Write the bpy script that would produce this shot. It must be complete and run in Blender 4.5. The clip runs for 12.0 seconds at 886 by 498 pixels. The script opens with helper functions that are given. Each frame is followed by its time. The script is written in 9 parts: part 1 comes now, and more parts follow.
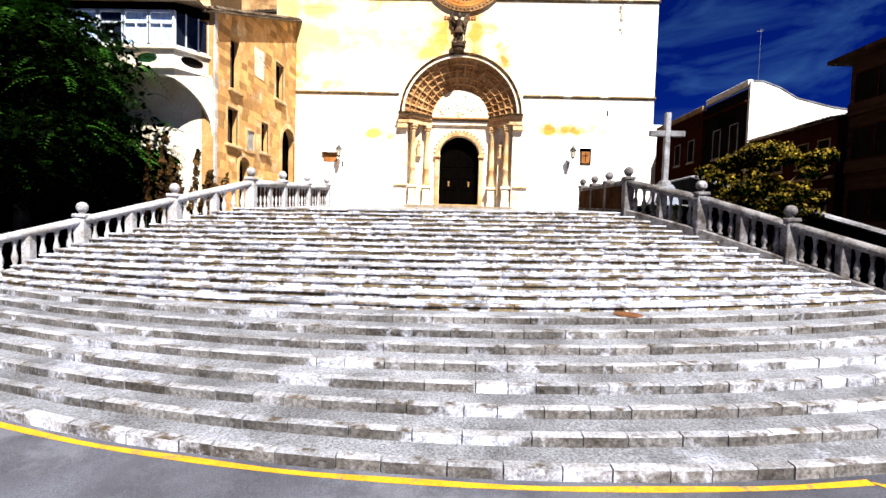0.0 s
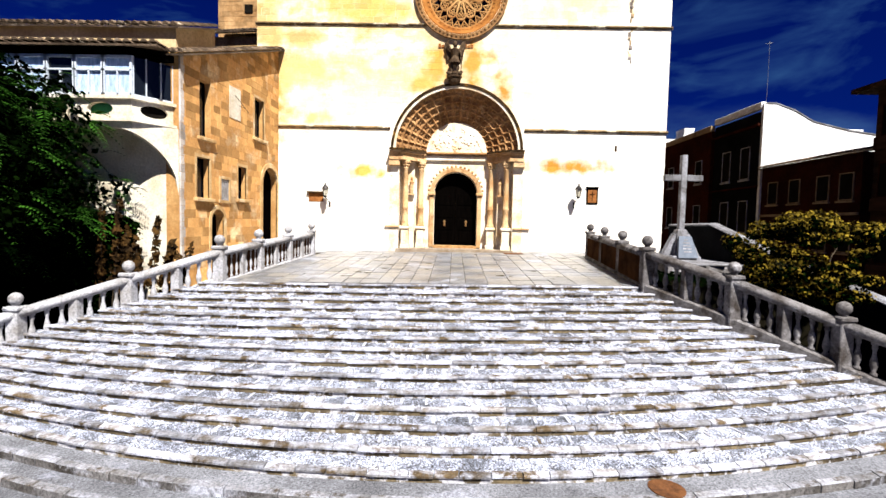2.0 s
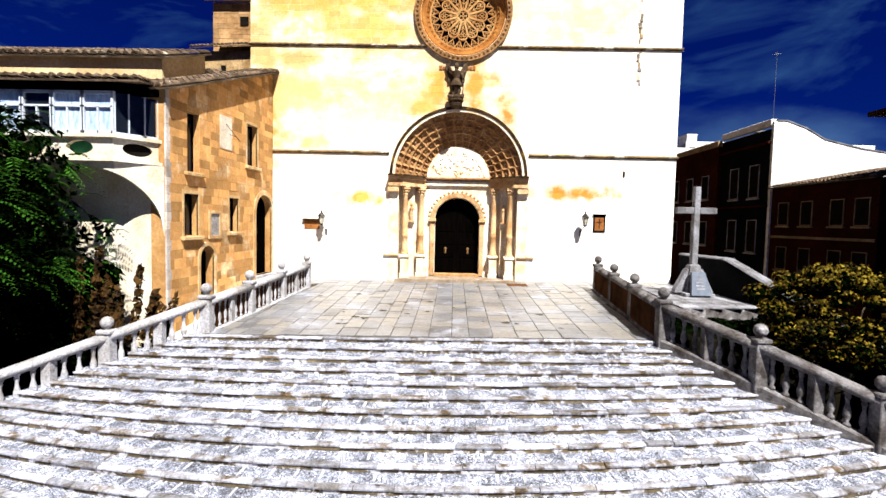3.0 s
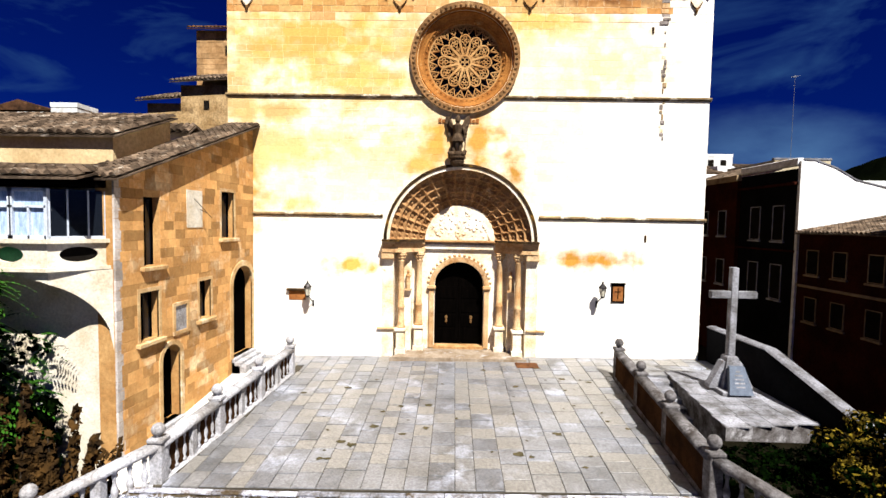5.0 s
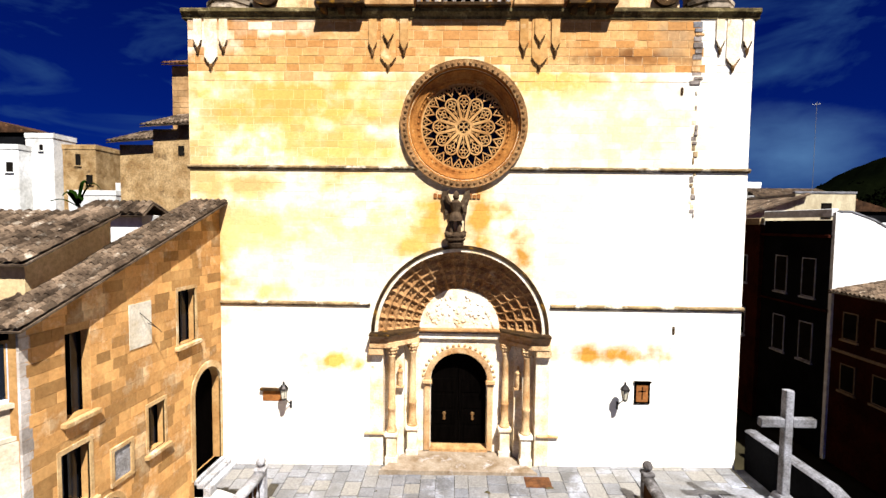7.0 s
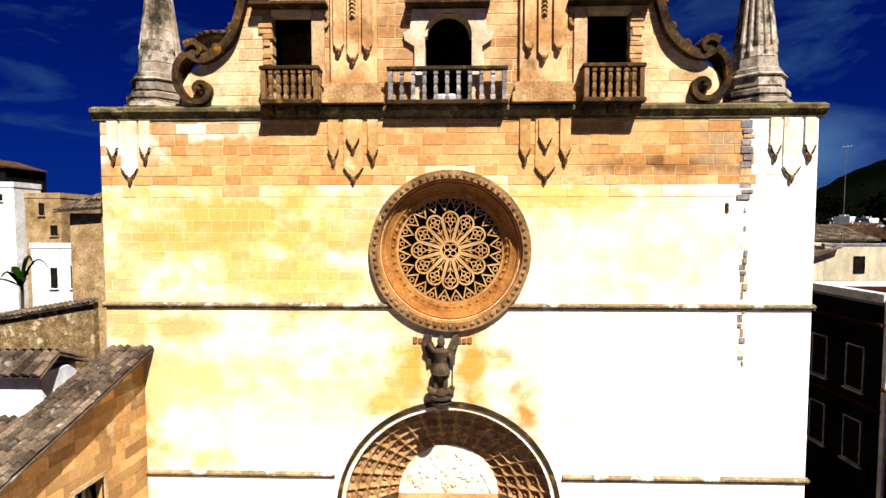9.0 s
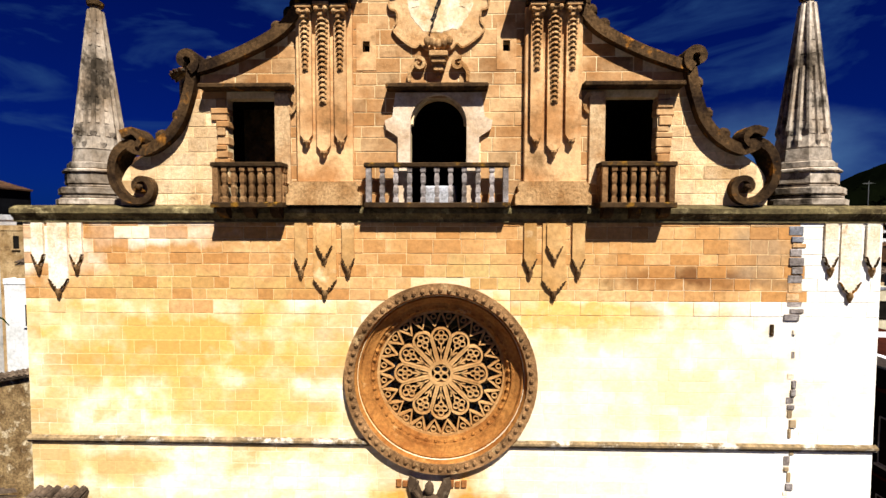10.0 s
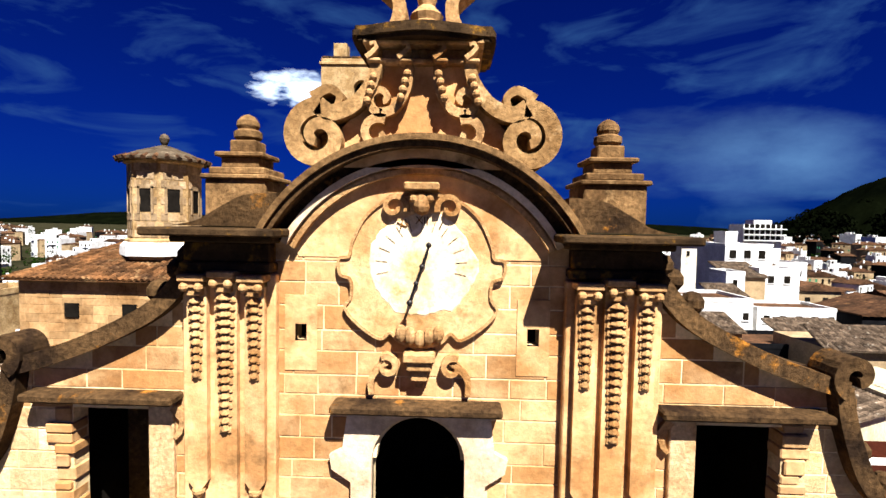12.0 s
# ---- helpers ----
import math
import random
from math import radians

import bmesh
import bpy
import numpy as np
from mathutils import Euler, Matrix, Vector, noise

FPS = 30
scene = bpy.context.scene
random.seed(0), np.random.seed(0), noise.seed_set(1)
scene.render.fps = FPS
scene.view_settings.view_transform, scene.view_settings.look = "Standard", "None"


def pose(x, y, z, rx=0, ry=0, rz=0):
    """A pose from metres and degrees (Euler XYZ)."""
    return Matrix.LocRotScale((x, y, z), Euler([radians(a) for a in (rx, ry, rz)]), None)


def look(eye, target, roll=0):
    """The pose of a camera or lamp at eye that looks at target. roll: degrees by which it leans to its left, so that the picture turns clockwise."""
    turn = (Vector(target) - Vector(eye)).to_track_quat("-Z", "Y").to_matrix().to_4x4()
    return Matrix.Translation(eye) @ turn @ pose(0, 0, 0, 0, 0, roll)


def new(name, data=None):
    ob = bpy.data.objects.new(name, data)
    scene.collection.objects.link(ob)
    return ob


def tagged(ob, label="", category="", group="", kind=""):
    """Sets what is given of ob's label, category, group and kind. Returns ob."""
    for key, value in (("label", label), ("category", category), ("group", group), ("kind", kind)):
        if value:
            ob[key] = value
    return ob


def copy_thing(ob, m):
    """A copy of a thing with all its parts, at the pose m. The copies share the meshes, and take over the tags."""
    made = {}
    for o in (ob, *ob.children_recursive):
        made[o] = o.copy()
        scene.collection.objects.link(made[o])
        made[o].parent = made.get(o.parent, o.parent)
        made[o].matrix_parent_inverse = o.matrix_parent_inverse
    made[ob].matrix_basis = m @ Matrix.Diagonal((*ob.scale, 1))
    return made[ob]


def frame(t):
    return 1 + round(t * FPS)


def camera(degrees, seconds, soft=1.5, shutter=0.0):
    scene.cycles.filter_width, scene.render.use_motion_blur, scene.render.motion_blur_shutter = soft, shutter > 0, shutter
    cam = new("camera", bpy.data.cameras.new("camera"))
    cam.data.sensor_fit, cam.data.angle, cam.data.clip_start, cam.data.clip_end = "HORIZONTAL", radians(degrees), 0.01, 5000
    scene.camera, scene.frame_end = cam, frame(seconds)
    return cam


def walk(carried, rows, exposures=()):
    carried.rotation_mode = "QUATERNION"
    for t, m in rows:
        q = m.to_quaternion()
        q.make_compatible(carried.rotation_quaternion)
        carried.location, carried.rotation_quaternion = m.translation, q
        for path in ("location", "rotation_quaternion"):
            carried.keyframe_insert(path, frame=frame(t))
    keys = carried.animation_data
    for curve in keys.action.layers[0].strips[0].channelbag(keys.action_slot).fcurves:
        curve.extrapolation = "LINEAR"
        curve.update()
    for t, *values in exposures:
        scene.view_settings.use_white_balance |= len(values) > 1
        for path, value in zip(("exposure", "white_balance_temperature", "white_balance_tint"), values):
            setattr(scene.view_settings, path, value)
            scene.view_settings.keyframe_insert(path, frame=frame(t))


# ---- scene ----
from mathutils.geometry import tessellate_polygon

# ---------------------------------------------------------------- camera
cam = camera(86.0, 12.0, soft=1.5)
PATH = [
    (0, (-0.233, -28.596, -1.216), (-0.286, -26.599, -1.317), 1.6),
    (0.5, (-0.231, -28.07, -0.706), (-0.277, -26.073, -0.809), 1.6),
    (1, (-0.21, -27.464, -0.093), (-0.254, -25.467, -0.196), 1.4),
    (1.5, (-0.192, -26.911, 0.578), (-0.236, -24.914, 0.473), 1.3),
    (2, (-0.218, -26.35, 1.36), (-0.263, -24.354, 1.251), 1.3),
    (2.5, (-0.257, -25.825, 2.1), (-0.304, -23.829, 1.989), 1.3),
    (3, (-0.332, -25.253, 2.886), (-0.377, -23.256, 2.776), 1.3),
    (5, (-0.471, -22.458, 6.191), (-0.517, -20.461, 6.082), 1.0),
    (5.5, (-0.488, -21.722, 7.076), (-0.535, -19.725, 6.968), 0.9),
    (6, (-0.48, -20.913, 8.075), (-0.527, -18.916, 7.964), 0.9),
    (6.5, (-0.477, -20.108, 8.98), (-0.524, -18.112, 8.869), 0.8),
    (8.5, (-0.146, -16.193, 13.161), (-0.194, -14.196, 13.062), 0.1),
    (9, (0.029, -14.985, 14.612), (-0.021, -12.988, 14.512), 0.0),
    (9.5, (0.16, -13.727, 16.123), (0.11, -11.73, 16.024), 0.2),
    (10, (0.243, -12.386, 17.841), (0.194, -10.389, 17.742), 0.1),
    (10.5, (0.288, -11.149, 19.377), (0.24, -9.152, 19.275), 0.2),
    (11, (0.33, -9.903, 20.866), (0.282, -7.906, 20.764), 0.3),
    (11.5, (0.357, -8.727, 22.422), (0.309, -6.73, 22.32), 0.6),
    (12, (0.316, -7.26, 24.127), (0.268, -5.263, 24.024), 1.1),
]
walk(cam, [(t, look(eye, target, roll)) for t, eye, target, roll in PATH], exposures=((0.0, 1.95), (0.5, 1.70), (1.0, 1.50), (3.0, 1.54), (5.0, 1.36), (6.5, 1.40), (8.5, 1.52), (9.2, 1.44), (10.0, 1.28), (10.6, 1.34), (11.5, 1.50), (12.0, 1.92)))

# ---------------------------------------------------------------- sky and sun
SUN = Vector((0.30, -0.64, 1.0)).normalized()
sun_data = bpy.data.lights.new("sun", "SUN")
sun_data.energy, sun_data.angle, sun_data.color = 5.0, radians(0.53), (1.0, 0.975, 0.94)
sun = new("sun", sun_data)
sun.matrix_world = look((0, 0, 60), Vector((0, 0, 60)) - SUN)

world = bpy.data.worlds.new("sky")
scene.world = world
world.use_nodes = True
wn, wl = world.node_tree.nodes, world.node_tree.links
wn.clear()
w_out = wn.new("ShaderNodeOutputWorld")
w_bg = wn.new("ShaderNodeBackground")
w_sky = wn.new("ShaderNodeTexSky")
w_sky.sky_type, w_sky.sun_disc = "NISHITA", False
w_sky.sun_elevation = math.asin(SUN.z)
w_sky.sun_rotation = math.atan2(SUN.x, SUN.y)
w_sky.altitude, w_sky.air_density, w_sky.dust_density, w_sky.ozone_density = 60, 1.0, 0.3, 2.5
w_tint = wn.new("ShaderNodeMix")
w_tint.data_type, w_tint.blend_type = "RGBA", "MULTIPLY"
w_tint.inputs["Factor"].default_value = 1.0
w_tint.inputs["B"].default_value = (0.0016, 0.022, 0.20, 1)
wl.new(w_sky.outputs["Color"], w_tint.inputs["A"])
# thin streaked cloud, stretched along the horizon
w_tc = wn.new("ShaderNodeTexCoord")
w_map = wn.new("ShaderNodeMapping")
w_map.inputs["Scale"].default_value = (2.2, 2.2, 7.0)
w_map.inputs["Location"].default_value = (0.35, 0.1, 0.2)
w_noise = wn.new("ShaderNodeTexNoise")
w_noise.inputs["Scale"].default_value, w_noise.inputs["Detail"].default_value = 2.0, 9.0
w_noise.inputs["Roughness"].default_value, w_noise.inputs["Distortion"].default_value = 0.55, 0.6
w_ramp = wn.new("ShaderNodeValToRGB")
w_ramp.color_ramp.elements[0].position, w_ramp.color_ramp.elements[1].position = 0.50, 0.84
w_mix = wn.new("ShaderNodeMix")
w_mix.data_type = "RGBA"
w_mix.inputs["B"].default_value = (0.22, 0.72, 1.9, 1)
wl.new(w_tc.outputs["Generated"], w_map.inputs["Vector"])
wl.new(w_map.outputs["Vector"], w_noise.inputs["Vector"])
wl.new(w_noise.outputs["Fac"], w_ramp.inputs["Fac"])
wl.new(w_ramp.outputs["Color"], w_mix.inputs["Factor"])
wl.new(w_tint.outputs["Result"], w_mix.inputs["A"])


def cloud(direction, size, edge, colour, scale, stretch, before):
    """A single cloud in one part of the sky, with a ragged outline."""
    d = Vector(direction).normalized()
    mp = wn.new("ShaderNodeMapping")
    mp.inputs["Scale"].default_value = stretch
    wl.new(w_tc.outputs["Generated"], mp.inputs["Vector"])
    far = wn.new("ShaderNodeVectorMath")
    far.operation = "DISTANCE"
    far.inputs[1].default_value = (d.x * stretch[0], d.y * stretch[1], d.z * stretch[2])
    wl.new(mp.outputs["Vector"], far.inputs[0])
    near = wn.new("ShaderNodeMapRange")
    near.inputs["From Min"].default_value, near.inputs["From Max"].default_value = size, 0.0
    wl.new(far.outputs["Value"], near.inputs["Value"])
    ns = wn.new("ShaderNodeTexNoise")
    ns.inputs["Scale"].default_value, ns.inputs["Detail"].default_value, ns.inputs["Roughness"].default_value = scale, 9.0, 0.6
    wl.new(mp.outputs["Vector"], ns.inputs["Vector"])
    add = wn.new("ShaderNodeMath")
    add.operation = "MULTIPLY"
    wl.new(near.outputs["Result"], add.inputs[0])
    wl.new(ns.outputs["Fac"], add.inputs[1])
    fac = wn.new("ShaderNodeMapRange")
    fac.inputs["From Min"].default_value, fac.inputs["From Max"].default_value = edge
    wl.new(add.outputs["Value"], fac.inputs["Value"])
    mx = wn.new("ShaderNodeMix")
    mx.data_type = "RGBA"
    mx.inputs["B"].default_value = (*colour, 1)
    wl.new(fac.outputs["Result"], mx.inputs["Factor"])
    wl.new(before, mx.inputs["A"])
    return mx.outputs["Result"]


w_last = cloud((0.46, 1.0, 0.165), 0.50, (0.26, 0.74), (0.36, 0.85, 1.9), 3.2, (1, 1, 3.2), w_mix.outputs["Result"])
w_last = cloud((0.66, 1.0, 0.15), 0.26, (0.18, 0.56), (0.55, 1.3, 2.8), 4.0, (1, 1, 2.0), w_last)
w_last = cloud((-0.335, 1.0, 0.276), 0.16, (0.22, 0.40), (9.0, 11.0, 14.0), 16.0, (1, 1, 2.6), w_last)
wl.new(w_last, w_bg.inputs["Color"])
w_bg.inputs["Strength"].default_value = 0.05
wl.new(w_bg.outputs["Background"], w_out.inputs["Surface"])


# ---------------------------------------------------------------- materials
def material(name, light, dark, big=0.6, fine=9.0, rough=0.9, bump=0.35, vary=0.18, island=False, spots=None, spot_scale=2.2, spot_edge=(0.56, 0.7), stretch=(1, 1, 1), metal=0.0, wash=None, marks=(), top_band=None, grit=(0.72, 1.2), edge=(0.36, 0.64), pieces=None):
    """Weathered surface: two colours mixed by broad stains, fine grain, a tone for each piece, optional spots and a bump."""
    m = bpy.data.materials.new(name)
    m.use_nodes = True
    n, l = m.node_tree.nodes, m.node_tree.links
    b = n["Principled BSDF"]
    geo = n.new("ShaderNodeNewGeometry")
    mp = n.new("ShaderNodeMapping")
    mp.inputs["Scale"].default_value = stretch
    l.new(geo.outputs["Position"], mp.inputs["Vector"])
    n1 = n.new("ShaderNodeTexNoise")
    n1.inputs["Scale"].default_value, n1.inputs["Detail"].default_value, n1.inputs["Roughness"].default_value = big, 6.0, 0.62
    n2 = n.new("ShaderNodeTexNoise")
    n2.inputs["Scale"].default_value, n2.inputs["Detail"].default_value, n2.inputs["Roughness"].default_value = fine, 5.0, 0.7
    for k in (n1, n2):
        l.new(mp.outputs["Vector"], k.inputs["Vector"])
    r1 = n.new("ShaderNodeMapRange")
    r1.inputs["From Min"].default_value, r1.inputs["From Max"].default_value = edge
    l.new(n1.outputs["Fac"], r1.inputs["Value"])
    mix = n.new("ShaderNodeMix")
    mix.data_type = "RGBA"
    mix.inputs["A"].default_value, mix.inputs["B"].default_value = (*light, 1), (*dark, 1)
    l.new(r1.outputs["Result"], mix.inputs["Factor"])
    last = mix.outputs["Result"]
    if spots:
        n3 = n.new("ShaderNodeTexNoise")
        n3.inputs["Scale"].default_value, n3.inputs["Detail"].default_value, n3.inputs["Roughness"].default_value = spot_scale, 8.0, 0.7
        l.new(mp.outputs["Vector"], n3.inputs["Vector"])
        r3 = n.new("ShaderNodeMapRange")
        r3.inputs["From Min"].default_value, r3.inputs["From Max"].default_value = spot_edge
        l.new(n3.outputs["Fac"], r3.inputs["Value"])
        mx = n.new("ShaderNodeMix")
        mx.data_type = "RGBA"
        mx.inputs["B"].default_value = (*spots, 1)
        l.new(r3.outputs["Result"], mx.inputs["Factor"])
        l.new(last, mx.inputs["A"])
        last = mx.outputs["Result"]
    if wash:
        # paler stone colour low down and towards one side, with a ragged edge
        sep = n.new("ShaderNodeSeparateXYZ")
        l.new(geo.outputs["Position"], sep.inputs["Vector"])
        rag = n.new("ShaderNodeMath")
        rag.operation = "MULTIPLY_ADD"
        rag.inputs[1].default_value = 26.0
        l.new(n1.outputs["Fac"], rag.inputs[0])
        l.new(sep.outputs["X"], rag.inputs[2])
        fx = n.new("ShaderNodeMapRange")
        fx.inputs["From Min"].default_value, fx.inputs["From Max"].default_value = 11.0, 24.0
        l.new(rag.outputs["Value"], fx.inputs["Value"])
        rag2 = n.new("ShaderNodeMath")
        rag2.operation = "MULTIPLY_ADD"
        rag2.inputs[1].default_value = -12.0
        l.new(n1.outputs["Fac"], rag2.inputs[0])
        l.new(sep.outputs["Z"], rag2.inputs[2])
        fz = n.new("ShaderNodeMapRange")
        fz.inputs["From Min"].default_value, fz.inputs["From Max"].default_value = 3.6, -2.2
        l.new(rag2.outputs["Value"], fz.inputs["Value"])
        top = n.new("ShaderNodeMath")
        top.operation = "MAXIMUM"
        l.new(fx.outputs["Result"], top.inputs[0])
        l.new(fz.outputs["Result"], top.inputs[1])
        wm = n.new("ShaderNodeMix")
        wm.data_type = "RGBA"
        wm.inputs["B"].default_value = (*wash, 1)
        sc = n.new("ShaderNodeMath")
        sc.operation = "MULTIPLY"
        sc.inputs[1].default_value = 0.72
        l.new(top.outputs["Value"], sc.inputs[0])
        l.new(sc.outputs["Value"], wm.inputs["Factor"])
        l.new(last, wm.inputs["A"])
        last = wm.outputs["Result"]
    for mx_, mz_, rx_, rz_, colour in marks:
        # a single rain stain of its own outline
        sh = n.new("ShaderNodeVectorMath")
        sh.operation = "SUBTRACT"
        sh.inputs[1].default_value = (mx_, 0, mz_)
        l.new(geo.outputs["Position"], sh.inputs[0])
        sq = n.new("ShaderNodeVectorMath")
        sq.operation = "MULTIPLY"
        sq.inputs[1].default_value = (1 / rx_, 0, 1 / rz_)
        l.new(sh.outputs["Vector"], sq.inputs[0])
        ln = n.new("ShaderNodeVectorMath")
        ln.operation = "LENGTH"
        l.new(sq.outputs["Vector"], ln.inputs[0])
        rg = n.new("ShaderNodeMath")
        rg.operation = "MULTIPLY_ADD"
        rg.inputs[1].default_value = 3.0
        mnoise = n.new("ShaderNodeTexNoise")
        mnoise.inputs["Scale"].default_value, mnoise.inputs["Detail"].default_value = 1.3, 6.0
        l.new(geo.outputs["Position"], mnoise.inputs["Vector"])
        l.new(mnoise.outputs["Fac"], rg.inputs[0])
        l.new(ln.outputs["Value"], rg.inputs[2])
        mr = n.new("ShaderNodeMapRange")
        mr.inputs["From Min"].default_value, mr.inputs["From Max"].default_value = 2.75, 1.75
        l.new(rg.outputs["Value"], mr.inputs["Value"])
        mm = n.new("ShaderNodeMix")
        mm.data_type = "RGBA"
        mm.inputs["B"].default_value = (*colour, 1)
        l.new(mr.outputs["Result"], mm.inputs["Factor"])
        l.new(last, mm.inputs["A"])
        last = mm.outputs["Result"]
    if top_band:
        # browner stone in the last courses under the cornice
        sp = n.new("ShaderNodeSeparateXYZ")
        l.new(geo.outputs["Position"], sp.inputs["Vector"])
        tn = n.new("ShaderNodeTexNoise")
        tn.inputs["Scale"].default_value, tn.inputs["Detail"].default_value = 0.7, 4.0
        l.new(geo.outputs["Position"], tn.inputs["Vector"])
        ta = n.new("ShaderNodeMath")
        ta.operation = "MULTIPLY_ADD"
        ta.inputs[1].default_value = 3.2
        l.new(tn.outputs["Fac"], ta.inputs[0])
        l.new(sp.outputs["Z"], ta.inputs[2])
        ts = n.new("ShaderNodeMapRange")
        ts.inputs["From Min"].default_value, ts.inputs["From Max"].default_value = 16.6, 18.4
        l.new(ta.outputs["Value"], ts.inputs["Value"])
        tm = n.new("ShaderNodeMix")
        tm.data_type = "RGBA"
        tm.inputs["B"].default_value = (*top_band, 1)
        l.new(ts.outputs["Result"], tm.inputs["Factor"])
        l.new(last, tm.inputs["A"])
        last = tm.outputs["Result"]
    grain = n.new("ShaderNodeMapRange")
    grain.inputs["From Min"].default_value, grain.inputs["From Max"].default_value = 0.3, 0.7
    grain.inputs["To Min"].default_value, grain.inputs["To Max"].default_value = grit
    l.new(n2.outputs["Fac"], grain.inputs["Value"])
    tone = n.new("ShaderNodeMapRange")
    tone.inputs["To Min"].default_value, tone.inputs["To Max"].default_value = 1 - vary, 1 + vary
    if island:
        l.new(geo.outputs["Random Per Island"], tone.inputs["Value"])
    else:
        info = n.new("ShaderNodeObjectInfo")
        l.new(info.outputs["Random"], tone.inputs["Value"])
    if pieces:
        # some stones are of a browner bed
        pr = n.new("ShaderNodeMapRange")
        pr.inputs["From Min"].default_value, pr.inputs["From Max"].default_value = 0.40, 0.85
        pr.inputs["To Max"].default_value = 0.85
        l.new(geo.outputs["Random Per Island"] if island else info.outputs["Random"], pr.inputs["Value"])
        pm = n.new("ShaderNodeMix")
        pm.data_type = "RGBA"
        pm.inputs["B"].default_value = (*pieces, 1)
        l.new(pr.outputs["Result"], pm.inputs["Factor"])
        l.new(last, pm.inputs["A"])
        last = pm.outputs["Result"]
    prod = n.new("ShaderNodeMath")
    prod.operation = "MULTIPLY"
    l.new(grain.outputs["Result"], prod.inputs[0])
    l.new(tone.outputs["Result"], prod.inputs[1])
    hsv = n.new("ShaderNodeHueSaturation")
    l.new(prod.outputs["Value"], hsv.inputs["Value"])
    l.new(last, hsv.inputs["Color"])
    l.new(hsv.outputs["Color"], b.inputs["Base Color"])
    b.inputs["Roughness"].default_value, b.inputs["Metallic"].default_value = rough, metal
    b.inputs["Specular IOR Level"].default_value = 0.5 if rough <= 0.4 else 0.3 if rough <= 0.65 else 0.0 if max(light) < 0.06 else 0.04
    if bump:
        bp = n.new("ShaderNodeBump")
        bp.inputs["Strength"].default_value, bp.inputs["Distance"].default_value = bump, 0.03
        l.new(n2.outputs["Fac"], bp.inputs["Height"])
        l.new(bp.outputs["Normal"], b.inputs["Normal"])
    return m


STONE = material("facade_sandstone", (0.80, 0.70, 0.48), (0.54, 0.375, 0.16), big=0.34, fine=7, vary=0.12, island=True, spots=(0.47, 0.29, 0.10), spot_scale=0.50, spot_edge=(0.55, 0.74), stretch=(1, 1, 1.5), wash=(0.88, 0.865, 0.825), marks=((5.9, 4.5, 2.7, 0.50, (0.44, 0.21, 0.035)), (-5.2, 4.1, 1.5, 0.50, (0.56, 0.33, 0.075)), (-1.3, 9.9, 0.9, 1.3, (0.54, 0.28, 0.06)), (0.75, 9.9, 0.9, 1.5, (0.52, 0.26, 0.055)), (-1.9, 9.0, 1.2, 0.6, (0.58, 0.34, 0.09)), (-10.3, 8.4, 0.9, 2.6, (0.52, 0.29, 0.075)), (-8.2, 7.1, 1.6, 0.4, (0.58, 0.40, 0.17)), (2.2, 8.6, 0.5, 1.2, (0.40, 0.20, 0.04)), (-9.0, 11.4, 2.0, 0.5, (0.54, 0.36, 0.14)), (-7.2, 14.7, 5.0, 1.7, (0.60, 0.335, 0.085)), (3.6, 15.4, 4.0, 0.9, (0.62, 0.37, 0.11)), (-5.2, 12.9, 3.0, 0.8, (0.62, 0.37, 0.11)), (-8.5, 9.6, 2.6, 0.9, (0.66, 0.46, 0.19)), (6.2, 13.6, 4.2, 1.6, (0.74, 0.575, 0.33))), grit=(0.84, 1.12), edge=(0.42, 0.58))
RUST = material("rusted_iron_plate", (0.13, 0.055, 0.022), (0.06, 0.026, 0.013), big=4, fine=20, vary=0.05, rough=0.85, bump=0.5)
PORTAL_PALE = material("portal_pale_limestone", (0.80, 0.74, 0.63), (0.60, 0.45, 0.26), big=1.0, fine=14, vary=0.05, spots=(0.36, 0.19, 0.075), spot_scale=2.2, spot_edge=(0.58, 0.72), bump=0.7, grit=(0.65, 1.2))
PENDANT = material("pendant_sandstone", (0.52, 0.31, 0.125), (0.38, 0.195, 0.06), big=0.7, fine=7, vary=0.1, spots=(0.70, 0.54, 0.32), spot_scale=0.4, spot_edge=(0.56, 0.68), grit=(0.7, 1.2))
STONE_TOP = material("facade_top_courses", (0.66, 0.39, 0.165), (0.47, 0.24, 0.08), big=0.6, fine=7, vary=0.16, spots=(0.70, 0.49, 0.24), spot_scale=0.36, spot_edge=(0.54, 0.68), grit=(0.72, 1.18), pieces=(0.34, 0.155, 0.045), marks=((-10.6, 17.2, 1.6, 0.8, (0.84, 0.76, 0.60)), (-7.8, 17.65, 2.2, 0.35, (0.84, 0.74, 0.56)), (1.0, 16.3, 2.4, 0.7, (0.56, 0.38, 0.14)), (-7.0, 16.2, 3.4, 0.5, (0.54, 0.35, 0.12)), (6.6, 16.5, 2.2, 0.35, (0.20, 0.085, 0.028)), (8.2, 17.3, 0.9, 0.8, (0.36, 0.24, 0.13))))
